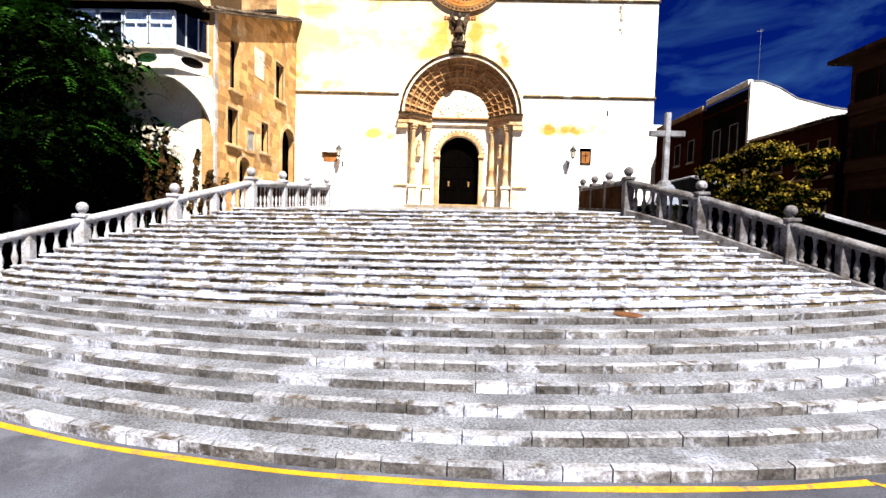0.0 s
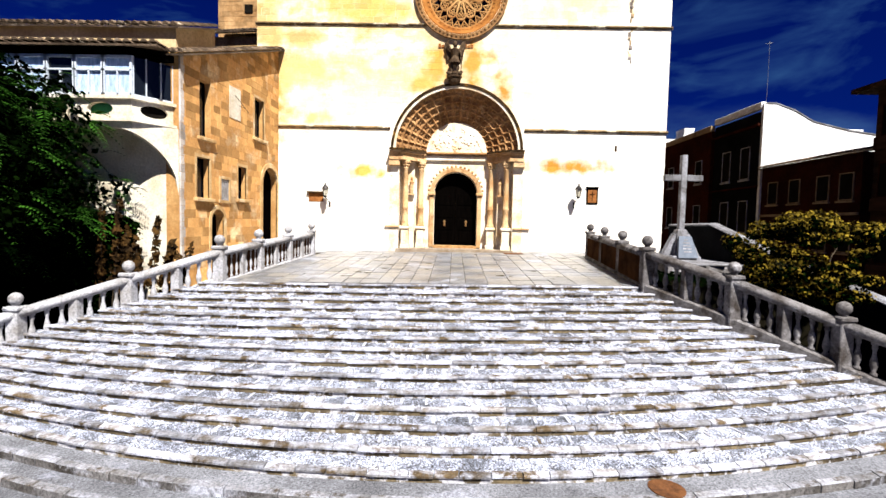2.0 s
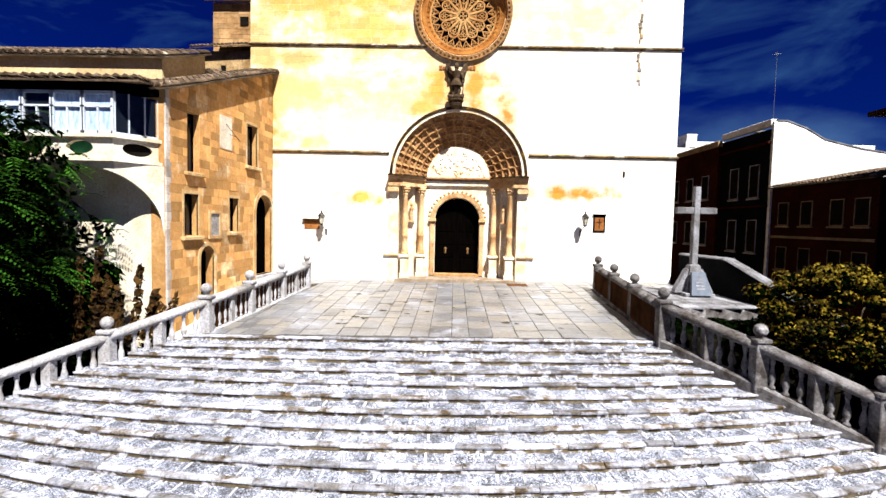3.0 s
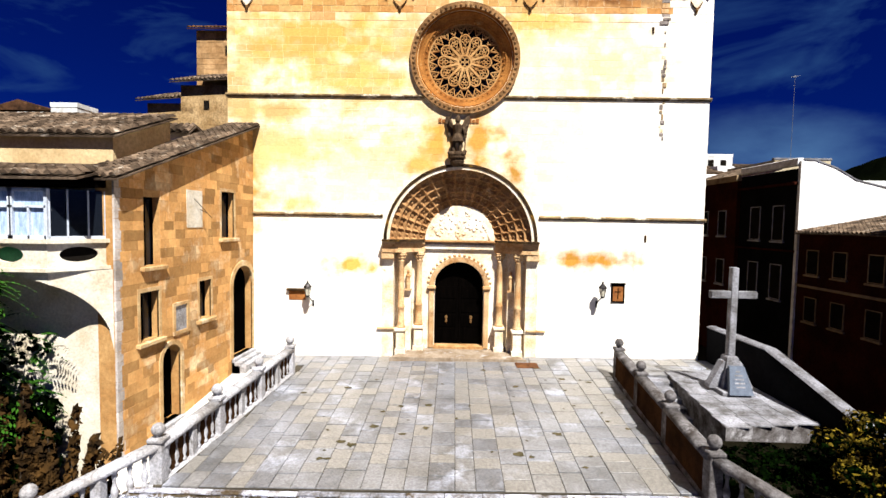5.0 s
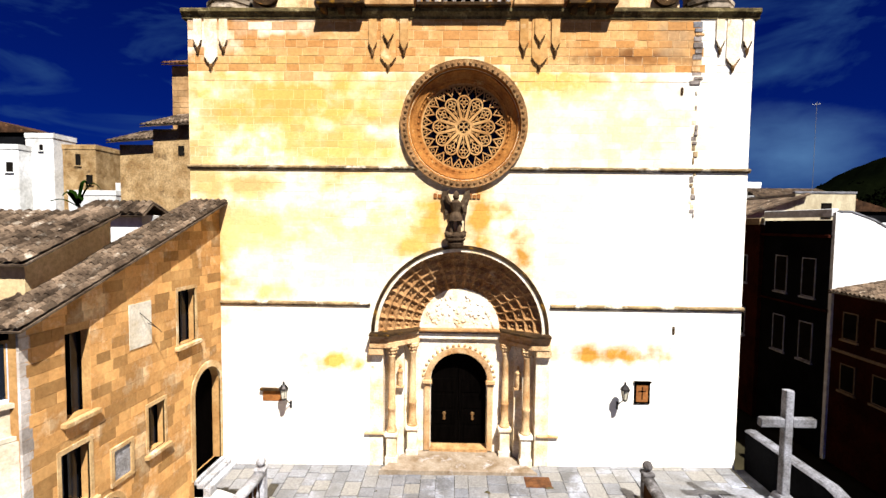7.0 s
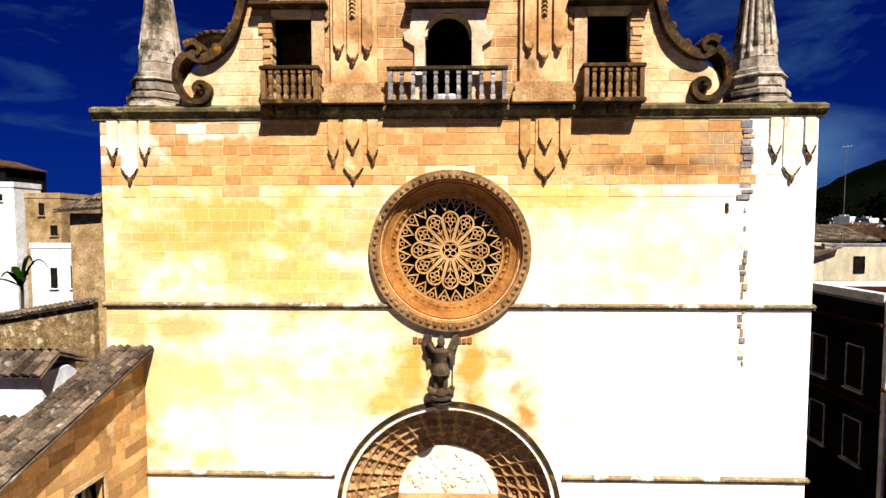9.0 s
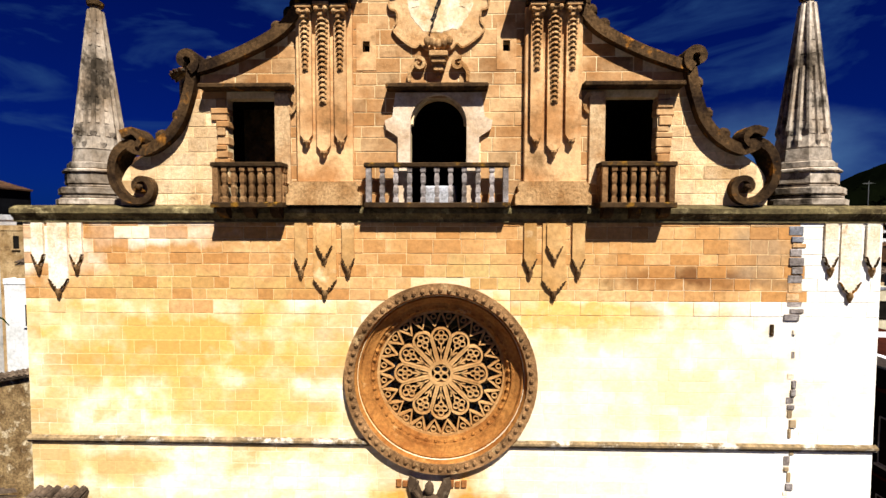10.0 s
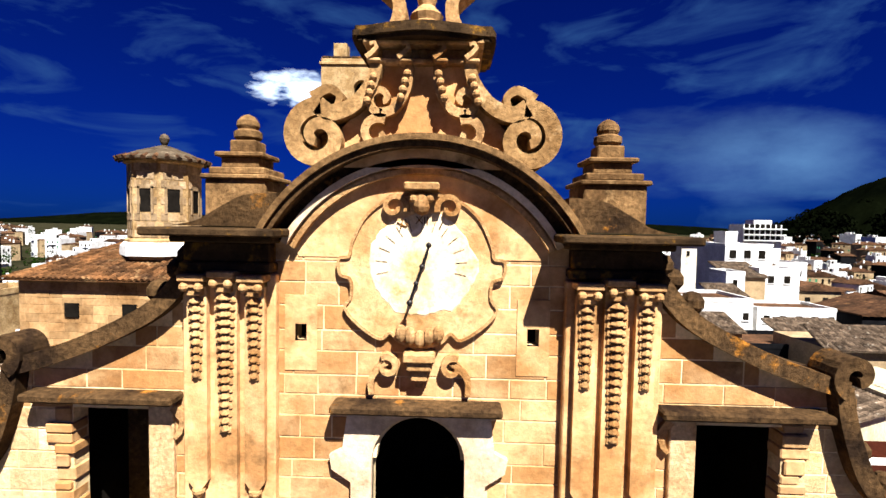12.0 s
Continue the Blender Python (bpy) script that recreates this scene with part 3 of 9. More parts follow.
def raw(name, verts, faces, mat, parent=None, label="", kind=""):
    me = bpy.data.meshes.new(name)
    me.from_pydata(verts, [], faces)
    me.update()
    me.materials.append(mat)
    ob = new(name, me)
    if parent is not None:
        ob.parent = parent
    return tagged(ob, label, "", "", kind)


def thing(name, label, category, at=(0, 0, 0), group="", kind=""):
    ob = new(name)
    ob.location = at
    ob.empty_display_size = 0.2
    return tagged(ob, label, category, group, kind)


def box(bm, x0, x1, y0, y1, z0, z1, bevel=0.0):
    vs = [bm.verts.new((x, y, z)) for x in (x0, x1) for y in (y0, y1) for z in (z0, z1)]
    fs = [bm.faces.new([vs[i] for i in q]) for q in ((0, 1, 3, 2), (4, 6, 7, 5), (0, 4, 5, 1), (2, 3, 7, 6), (0, 2, 6, 4), (1, 5, 7, 3))]
    if bevel:
        es = list({e for f in fs for e in f.edges})
        bmesh.ops.bevel(bm, geom=es, offset=bevel, segments=1, affect="EDGES")


def boxed(x0, x1, y0, y1, z0, z1, bevel=0.0):
    bm = bmesh.new()
    box(bm, x0, x1, y0, y1, z0, z1, bevel)
    return bm


def plate(bm, outer, holes, a, b, to):
    """A flat slab with holes: rings in (u, v), from depth a to depth b; to(u, v, d) gives the place."""
    rings = [outer] + list(holes)
    flat = [p for r in rings for p in r]
    tris = tessellate_polygon([[Vector((u, v, 0)) for u, v in r] for r in rings])
    fa = [bm.verts.new(to(u, v, a)) for u, v in flat]
    fb = [bm.verts.new(to(u, v, b)) for u, v in flat]
    for t in tris:
        if len(set(t)) == 3:
            try:
                bm.faces.new([fa[i] for i in t])
                bm.faces.new([fb[i] for i in reversed(t)])
            except ValueError:
                pass
    k = 0
    for r in rings:
        n = len(r)
        for i in range(n):
            i0, i1 = k + i, k + (i + 1) % n
            try:
                bm.faces.new((fa[i0], fa[i1], fb[i1], fb[i0]))
            except ValueError:
                pass
        k += n


def front(u, v, d):
    return (u, d, v)


def side(u, v, d):
    return (d, u, v)


def flat_z(u, v, d):
    return (u, v, d)


def slab(outer, a, b, to=front, holes=()):
    bm = bmesh.new()
    plate(bm, outer, holes, a, b, to)
    return bm


def arc(cx, cz, r, a0, a1, n, rz=None):
    rz = r if rz is None else rz
    return [(cx + r * math.cos(radians(a0 + (a1 - a0) * i / n)), cz + rz * math.sin(radians(a0 + (a1 - a0) * i / n))) for i in range(n + 1)]


def lathe(bm, profile, seg=16, at=(0, 0, 0), turn=None, phase=0.0):
    """Profile rows (radius, height) spun round z at a place."""
    rings = []
    m = Matrix.Translation(at) @ (turn or Matrix.Identity(4))
    for r, z in profile:
        rings.append([bm.verts.new(m @ Vector((r * math.cos(phase + 2 * math.pi * i / seg), r * math.sin(phase + 2 * math.pi * i / seg), z))) for i in range(seg)])
    for a, b in zip(rings, rings[1:]):
        for i in range(seg):
            j = (i + 1) % seg
            bm.faces.new((a[i], a[j], b[j], b[i]))
    bm.faces.new(list(reversed(rings[0])))
    bm.faces.new(rings[-1])


def ball(bm, c, r, seg=14, rings=9, squash=1.0):
    lathe(bm, [(max(0.004, r * math.sin(math.pi * i / rings)), -r * squash * math.cos(math.pi * i / rings)) for i in range(rings + 1)], seg, c)


def sweep(bm, path, profile, up=(0, 0, 1), closed=False):
    """Sweeps a closed profile of (across, up) rows along a path."""
    up = Vector(up)
    pts = [Vector(p) for p in path]
    n = len(pts)
    rings = []
    for i, p in enumerate(pts):
        if closed:
            d = pts[(i + 1) % n] - pts[i - 1]
        else:
            d = pts[min(i + 1, n - 1)] - pts[max(i - 1, 0)]
        d.normalize()
        s = d.cross(up)
        s.normalize()
        u = s.cross(d)
        rings.append([bm.verts.new(p + s * a + u * b) for a, b in profile])
    k = len(profile)
    for i in range(n if closed else n - 1):
        a, b = rings[i], rings[(i + 1) % n]
        for j in range(k):
            bm.faces.new((a[j], a[(j + 1) % k], b[(j + 1) % k], b[j]))
    if not closed:
        bm.faces.new(list(reversed(rings[0])))
        bm.faces.new(rings[-1])


def rod(bm, a, b, r, seg=6):
    a, b = Vector(a), Vector(b)
    up = (0, 0, 1) if abs((b - a).normalized().z) < 0.95 else (0, 1, 0)
    sweep(bm, [a, b], [(r * math.cos(2 * math.pi * i / seg), r * math.sin(2 * math.pi * i / seg)) for i in range(seg)], up)


def smooth_line(pts, n=8):
    """Catmull-Rom through (u, v) points."""
    out = []
    p = [pts[0]] + list(pts) + [pts[-1]]
    for i in range(1, len(p) - 2):
        for k in range(n):
            t = k / n
            out.append(tuple(0.5 * (2 * p[i][c] + (p[i + 1][c] - p[i - 1][c]) * t + (2 * p[i - 1][c] - 5 * p[i][c] + 4 * p[i + 1][c] - p[i + 2][c]) * t * t
                       + (3 * p[i][c] - p[i - 1][c] - 3 * p[i + 1][c] + p[i + 2][c]) * t ** 3) for c in range(len(p[i]))))
    out.append(tuple(pts[-1]))
    return out


def spans(ring, z):
    xs = []
    for (x0, z0), (x1, z1) in zip(ring, ring[1:] + ring[:1]):
        if (z0 <= z) != (z1 <= z):
            xs.append(x0 + (z - z0) / (z1 - z0) * (x1 - x0))
    xs.sort()
    return list(zip(xs[::2], xs[1::2]))


def meet(a, b):
    return [(max(p, r), min(q, s)) for p, q in a for r, s in b if min(q, s) - max(p, r) > 0.02]


def minus(a, cuts):
    for c0, c1 in cuts:
        a = [s for p, q in a for s in ((p, min(q, c0)), (max(p, c1), q)) if s[1] - s[0] > 0.02]
    return a


def courses(ring, holes, z0, z1, height, width, rng, gap=0.012):
    """Rows of ashlar inside a ring and round holes: yields (x0, x1, z0, z1)."""
    z = z0
    while z < z1 - 0.08:
        h = height * rng.uniform(0.85, 1.15)
        t = min(z + h, z1)
        free = meet(meet(spans(ring, z + 0.01), spans(ring, (z + t) / 2)), spans(ring, t - 0.01))
        for hole in holes:
            cut = spans(hole, z + 0.01) + spans(hole, (z + t) / 2) + spans(hole, t - 0.01)
            free = minus(free, cut)
        for a, b in free:
            x = a
            first = rng.uniform(0.3, 1.0)
            while x < b - 0.03:
                w = width * rng.uniform(0.65, 1.4) * first
                first = 1.0
                e = b if b - (x + w) < 0.2 else x + w
                if e - x > 0.06:
                    yield x + gap / 2, e - gap / 2, z + gap / 2, t - gap / 2
                x = e
        z = t


def ashlar_block(x0, x1, z0, z1, d, e=0.014):
    """One dressed stone in the plane y = 0, standing out by d, with worn edges."""
    v = [(x0, 0, z0), (x1, 0, z0), (x1, 0, z1), (x0, 0, z1), (x0, -d + e * 0.6, z0), (x1, -d + e * 0.6, z0), (x1, -d + e * 0.6, z1), (x0, -d + e * 0.6, z1),
         (x0 + e, -d, z0 + e), (x1 - e, -d, z0 + e), (x1 - e, -d, z1 - e), (x0 + e, -d, z1 - e)]
    f = [(8, 9, 10, 11)]
    for a in (0, 4):
        for i in range(4):
            j = (i + 1) % 4
            f.append((a + i, a + j, a + 4 + j, a + 4 + i))
    return v, f


# ---------------------------------------------------------------- ground: landing, stairs, street
CROSS = 0.015          # the whole forecourt falls a little to one side
RISE, RUN, STEPS = 0.16, 0.545, 23
EDGE_Y, EDGE_Z = -10.9, -0.65


def landing_z(x, y):
    return -0.17 + CROSS * x + 0.044 * y


def bow(k):
    return 0.001 + 0.0175 * min(1.0, max(0.0, (k - 1) / 14)) + 0.002 * max(0.0, (k - 15) / 8)


def riser_y(k, x):
    axis = -1.5 + 2.5 * max(0.0, (k - 8) / 15)
    return -10.35 - RUN * k + bow(k) * (x - axis) ** 2


LEFT_LINE = [(-7.43, -2.47, 1.05), (-7.69, -5.10, 0.90), (-7.94, -7.73, 0.75), (-8.19, -10.36, 0.60), (-10.2, -12.02, -0.20), (-12.2, -13.69, -1.00), (-14.2, -15.35, -1.80), (-16.2, -17.0, -2.6)]
RIGHT_LINE = [(6.53, -2.62, 1.29), (6.36, -5.40, 1.16), (6.2, -8.10, 1.04), (6.03, -10.88, 0.915), (7.68, -12.87, 0.27), (9.52, -14.40, -0.55), (11.4, -16.0, -1.37), (13.3, -17.6, -2.2)]


def line_x(line, y):
    for (x0, y0, _), (x1, y1, _) in zip(line, line[1:]):
        if y1 <= y <= y0:
            return x0 + (y - y0) / (y1 - y0) * (x1 - x0)
    (x0, y0, _), (x1, y1, _) = (line[0], line[1]) if y > line[0][1] else (line[-2], line[-1])
    return x0 + (y - y0) / (y1 - y0) * (x1 - x0)


def step_ends(k):
    """Where a riser meets the two balustrades."""
    ends = []
    for line, xs in ((LEFT_LINE, (-7.0, -19.0)), (RIGHT_LINE, (5.5, 16.0))):
        x = xs[0]
        for _ in range(400):
            y = riser_y(k, x)
            if (xs[0] < 0 and x < line_x(line, y) + 0.1) or (xs[0] > 0 and x > line_x(line, y) - 0.1) or abs(x) > abs(xs[1]):
                break
            x += (xs[1] - xs[0]) / 400
        ends.append(x)
    return ends


def ground_sheet():
    """One sheet to the horizon."""
    xs = [-3000, -900, -300, -120, -60, -30, 0, 30, 60, 120, 300, 900, 3000]
    ys = [-3000, -400, -120, -60, -30, 0, 30, 60, 110, 180, 300, 600, 1400, 3500]
    bm = bmesh.new()
    grid = [[bm.verts.new((x, y, -4.9)) for x in xs] for y in ys]
    for j in range(len(ys) - 1):
        for i in range(len(xs) - 1):
            bm.faces.new((grid[j][i], grid[j][i + 1], grid[j + 1][i + 1], grid[j + 1][i]))
    return tagged(part("ground", bm, FIELD), "earthy ground reaching away under the town", "ground", "", "structure")


def bank(name, label, ring, ys, zs, mat):
    """A planted slope beside the steps, from the street up to the church."""
    bm = bmesh.new()
    plate(bm, ring, [], 0, 1, lambda u, v, d: (u, v, float(np.interp(v, ys, zs)) if d else -4.95))
    return tagged(part(name, bm, mat), label, "ground", "", "structure")


ground_sheet()
bank("garden_bank", "dark earth bank under the tree beside the steps", [(x - 0.1, y) for x, y, z in LEFT_LINE] + [(-17.5, -18.5), (-40, -18.5), (-40, -12), (-40, -8.4), (-30, -0.1), (-7.4, -0.1)], [-18.5, -8.5, 0], [-4.6, -1.75, -0.6], EARTH)
bank("garden_bank", "dark earth garden below the stone cross", [(x + 0.1, y) for x, y, z in reversed(RIGHT_LINE)] + [(6.6, -0.1), (20, -0.1), (20, -19), (15, -19)], [-19, -8.5, 0], [-4.7, -3.0, -2.4], EARTH)

# street at the foot of the steps
bm = bmesh.new()
plate(bm, [(-60, -60), (60, -60), (60, -19.0), (16, -19.0)] + [(x, riser_y(23, x) + 0.6) for x in range(15, -19, -2)] + [(-19, -17), (-60, -17)], [], -4.9, 0, lambda u, v, d: (u, v, d if d < 0 else -4.335 + CROSS * u))
tagged(part("road", bm, ASPHALT), "dark grey asphalt street below the church steps", "road", "", "structure")


def ribbon(name, pts_a, pts_b, lift, mat, label):
    bm = bmesh.new()
    va = [bm.verts.new((x, y, -4.335 + CROSS * x + lift)) for x, y in pts_a]
    vb = [bm.verts.new((x, y, -4.335 + CROSS * x + lift)) for x, y in pts_b]
    for i in range(len(va) - 1):
        bm.faces.new((va[i], va[i + 1], vb[i + 1], vb[i]))
    return tagged(part(name, bm, mat), label, "road marking", "", "structure")


xs = [-17 + 0.5 * i for i in range(45)]
ribbon("yellow_kerb_line", [(x, riser_y(23, x) - 0.10 - 0.02 * math.sin(x * 2.1)) for x in xs], [(x, riser_y(23, x) - 0.22) for x in xs], 0.005, YELLOW, "worn yellow no-parking line painted along the bottom step")
ribbon("yellow_kerb_line", [(5.0, -22.70), (7.4, -23.6)], [(5.1, -22.90), (7.4, -23.78)], 0.007, YELLOW, "worn yellow line turning off across the asphalt")

stairs = thing("staircase", "broad bowed stone steps, cobbled treads with pale kerb stones", "stairs")
landing = thing("landing", "sloping forecourt paved with worn grey stone slabs", "pavement", kind="structure")

rng = random.Random(5)
kerb_pieces, kerb_verts, kerb_faces, low_verts, low_faces, rib_verts, rib_faces = [], [], [], [], [], [], []


def add_box8(verts, faces, corners):
    n = len(verts)
    verts.extend(corners)
    faces.extend([tuple(n + i for i in q) for q in ((0, 1, 2, 3), (7, 6, 5, 4), (0, 4, 5, 1), (1, 5, 6, 2), (2, 6, 7, 3), (3, 7, 4, 0))])


for k in range(1, STEPS + 1):
    xa, xb = step_ends(k)
    top = EDGE_Z - RISE * (k - 1)
    n = 30
    px = [xa + (xb - xa) * i / n for i in range(n + 1)]
    # tread between this kerb and the riser above
    if k > 1:
        bm = bmesh.new()
        va = [bm.verts.new((x, riser_y(k, x) + 0.10, top + CROSS * x - 0.012)) for x in px]
        vb = [bm.verts.new((x, riser_y(k - 1, x) + 0.06, top + CROSS * x + 0.012)) for x in px]
        vc = [bm.verts.new((x, riser_y(k, x) + 0.10, top + CROSS * x - 0.9)) for x in px]
        for i in range(n):
            bm.faces.new((va[i], va[i + 1], vb[i + 1], vb[i]))
            bm.faces.new((vc[i], vc[i + 1], va[i + 1], va[i]))
        part("tread", bm, COBBLE if k <= 15 else CONCRETE, stairs, "" if k <= 15 else "smooth grey concrete tread")
    # kerb stones along the nose
    x = xa
    while x < xb - 0.1:
        w = rng.uniform(0.42, 0.98)
        e = xb if xb - (x + w) < 0.3 else x + w
        d0, d1 = rng.uniform(-0.014, 0.014), rng.uniform(-0.010, 0.010)
        old = k <= 15
        depth, thick, over = (0.17, 0.050, 0.035) if old else (0.16, RISE + 0.03, 0.0)
        g, c = 0.009, 0.015
        t0, t1 = top + CROSS * (x + g) + d1, top + CROSS * (e - g) + d1 * 0.4
        y0, y1 = riser_y(k, x + g) + d0 - over, riser_y(k, e - g) + d0 - over
        v = [(x + g, y0, t0 - thick), (e - g, y1, t1 - thick), (e - g, y1 + depth, t1 - thick), (x + g, y0 + depth, t0 - thick),
             (x + g, y0, t0 - c), (e - g, y1, t1 - c), (e - g, y1 + depth, t1), (x + g, y0 + depth, t0),
             (x + g, y0 + c * 1.4, t0), (e - g, y1 + c * 1.4, t1)]
        f = [(0, 1, 5, 4), (4, 5, 9, 8), (8, 9, 6, 7), (1, 2, 6, 9, 5), (3, 0, 4, 8, 7), (2, 3, 7, 6), (3, 2, 1, 0)]
        if k >= 9 and abs((x + e) / 2) < 10.5 and len(kerb_pieces) < 300:
            kerb_pieces.append((v, f, old))
        else:
            V, F = (kerb_verts, kerb_faces) if old else (low_verts, low_faces)
            b = len(V)
            V += v
            F += [tuple(b + i for i in q) for q in f]
        x = e
    if k <= 15:
        bm = bmesh.new()
        va = [bm.verts.new((x, riser_y(k, x), top + CROSS * x - 0.05)) for x in px]
        vb = [bm.verts.new((x, riser_y(k, x), top + CROSS * x - RISE - 0.05)) for x in px]
        for i in range(n):
            bm.faces.new((vb[i], vb[i + 1], va[i + 1], va[i]))
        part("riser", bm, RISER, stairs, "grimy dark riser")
    # pale stone ribs across the cobbled treads
    if 1 < k <= 14:
        x = xa + rng.uniform(0.2, 0.5)
        while x < xb - 0.2:
            s = 0.10 * (x + 1.5) / 10 * min(1.0, k / 10)
            y0, y1 = riser_y(k, x) + 0.24, riser_y(k - 1, x) + 0.02
            w, z = 0.026, top + CROSS * x + 0.016
            add_box8(rib_verts, rib_faces, [(x - w, y0, z - 0.1), (x + w, y0, z - 0.1), (x + w - s, y1, z - 0.1), (x - w - s, y1, z - 0.1),
                                            (x - w, y0, z), (x + w, y0, z), (x + w - s, y1, z + 0.006), (x - w - s, y1, z + 0.006)])
            x += rng.uniform(0.45, 0.75)
raw("upper_nosing", kerb_verts, kerb_faces, KERB_BAND, stairs, "", "stuff")
lower = raw("lower_nosing", low_verts, low_faces, KERB_LOW, stairs, "", "stuff")
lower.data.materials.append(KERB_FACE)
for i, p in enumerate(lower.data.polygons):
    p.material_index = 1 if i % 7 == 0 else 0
raw("rib_paving", rib_verts, rib_faces, RIB, stairs, "", "stuff")

# iron drain lid on a step
bm = bmesh.new()
lathe(bm, [(0.30, 0), (0.30, 0.012), (0.26, 0.02), (0.05, 0.02)], 20, (3.45, -18.52, EDGE_Z - RISE * 15 + CROSS * 3.4 - 0.006))
tagged(part("drain_cover", bm, RUST), "rusty round iron drain cover set in a step", "drain cover")

# landing bed and its slabs
bed = [(x, -0.0) for x in (-11.0, 11.0)] + [(11.0, -1.6), (6.9, -2.2), (6.2, -10.2)] + [(x, riser_y(1, x) + 0.24) for x in (6.0, 3.0, 0, -3, -6, -8.2)] + [(-8.4, -10.2), (-7.5, -2.3), (-11.0, -1.0)]
bm = bmesh.new()
plate(bm, bed, [], 0, 1, lambda u, v, d: (u, v, landing_z(u, v) - (0.03 if d else 1.2)))
part("paving_bed", bm, PAVE_JOINT, landing)

# ---------------------------------------------------------------- church: main wall
XC = -0.18
church = thing("church", "tall sunlit sandstone church front with a baroque bell gable", "church")
ROSE = (-0.12, 13.80)
SPRING = 5.35
wall_ring = [(-11.25, -2.0), (XC - 3.4, -2.0)] + arc(XC, SPRING, 3.4, 180, 0, 36) + [(XC + 3.4, -2.0), (11.15, -2.0), (11.15, 17.93), (-11.25, 17.93)]
rose_hole = arc(ROSE[0], ROSE[1], 2.2, 0, 360, 56)[:-1]
wall = part("wall", slab(wall_ring, 0.0, 1.1, front, [rose_hole]), STONE_BACK, church)
rng = random.Random(11)
bv, bf, top_stones = [], [], []
skip = [arc(ROSE[0], ROSE[1], 2.5, 0, 360, 48)[:-1], [(XC - 3.72, -2)] + arc(XC, SPRING, 3.72, 180, 0, 30) + [(XC + 3.72, -2)]]
for x0, x1, z0, z1 in courses([(-11.25, -0.4), (11.15, -0.4), (11.15, 17.92), (-11.25, 17.92)], skip, -0.4, 17.92, 0.335, 0.60, rng):
    v, f = ashlar_block(x0, x1, z0, z1, rng.uniform(0.002, 0.006) if z1 < 15.6 else rng.uniform(0.006, 0.016), 0.004 if z1 < 15.6 else 0.010)
    if x0 > 9.0 or z1 < 16.0 + 0.45 * noise.noise(Vector((x0 * 0.35, 0, 3.1))) + (0.12 if int(x0 * 3.1) % 3 == 0 else 0):
        b = len(bv)
        bv += v
        bf += [tuple(b + i for i in q) for q in f]
    else:
        top_stones.append((v, f))
raw("ashlar_facing", bv, bf, STONE, wall, "", "stuff")
for v, f in top_stones:
    raw("stone", v, f, STONE_TOP, wall)

# nave behind the front
bm = bmesh.new()
plate(bm, [(-11.2, -2), (11.25, -2), (11.25, 16.8), (0, 18.2), (-11.2, 16.8)], [], 3.2, 38.0, front)
part("nave", bm, TANWALL, church)
bm = bmesh.new()
for s in (-1, 1):
    box(bm, -11.24 if s < 0 else 10.3, -10.3 if s < 0 else 11.14, 1.1, 3.25, -2, 17.8)
box(bm, -10.3, 10.3, 2.6, 3.25, -2, 17.79)
part("front_return", bm, TANWALL, church)


def moulding(path_x0, path_x1, z, out, h):
    """A string course along the wall with a weathered top and an undercut."""
    bm = bmesh.new()
    prof = [(0, z - h), (-out * 0.45, z - h), (-out * 0.55, z - h * 0.55), (-out, z - h * 0.4), (-out, z), (0, z + h * 0.35)]
    a = [bm.verts.new((path_x0, y, zz)) for y, zz in prof]
    b = [bm.verts.new((path_x1, y, zz)) for y, zz in prof]
    for i in range(len(prof)):
        j = (i + 1) % len(prof)
        bm.faces.new((a[i], a[j], b[j], b[i]))
    bm.faces.new(a)
    bm.faces.new(list(reversed(b)))
    return bm


for z, cuts in ((6.56, (XC - 3.68, XC + 3.68)), (12.1, (-1.96, 1.72))):
    part("string_course", moulding(-11.32, cuts[0], z, 0.11, 0.14), STRING, church)
    part("string_course", moulding(cuts[1], 11.22, z, 0.11, 0.14), STRING, church)
bm = bmesh.new()
prof = [(0, 17.92), (-0.05, 17.92), (-0.06, 18.0), (-0.11, 18.06), (-0.18, 18.15), (-0.18, 18.27), (0.0, 18.36), (3.2, 18.36), (3.2, 17.92)]
a = [bm.verts.new((-11.45, y, z)) for y, z in prof]
b = [bm.verts.new((11.32, y, z)) for y, z in prof]
for i in range(len(prof)):
    j = (i + 1) % len(prof)
    bm.faces.new((a[i], a[j], b[j], b[i]))
bm.faces.new(a)
bm.faces.new(list(reversed(b)))
part("cornice", bm, CORNICE, church, "lichen-covered projecting stone cornice")

# ---------------------------------------------------------------- church: bell gable
HALF = smooth_line([(3.45, 23.40), (4.0, 22.75), (4.9, 22.25), (5.8, 21.90), (6.30, 21.75), (6.42, 21.2), (6.72, 20.4), (7.2, 19.92), (7.8, 19.62), (8.2, 19.3), (8.38, 18.9), (8.4, 18.3)], 6)
gable_ring = [(XC - x, z) for x, z in reversed(HALF)] + [(XC - 3.45, 24.0), (XC - 2.0, 24.0)] + arc(XC, 23.1, 2.2, 156, 24, 20) + [(XC + 2.0, 24.0), (XC + 3.45, 24.0)] + [(XC + x, z) for x, z in HALF]
WIN_L, WIN_R = (-5.68, -4.42, 18.36, 21.12), (4.06, 5.40, 18.36, 21.12)


def rect(x0, x1, z0, z1):
    return [(x0, z0), (x1, z0), (x1, z1), (x0, z1)]


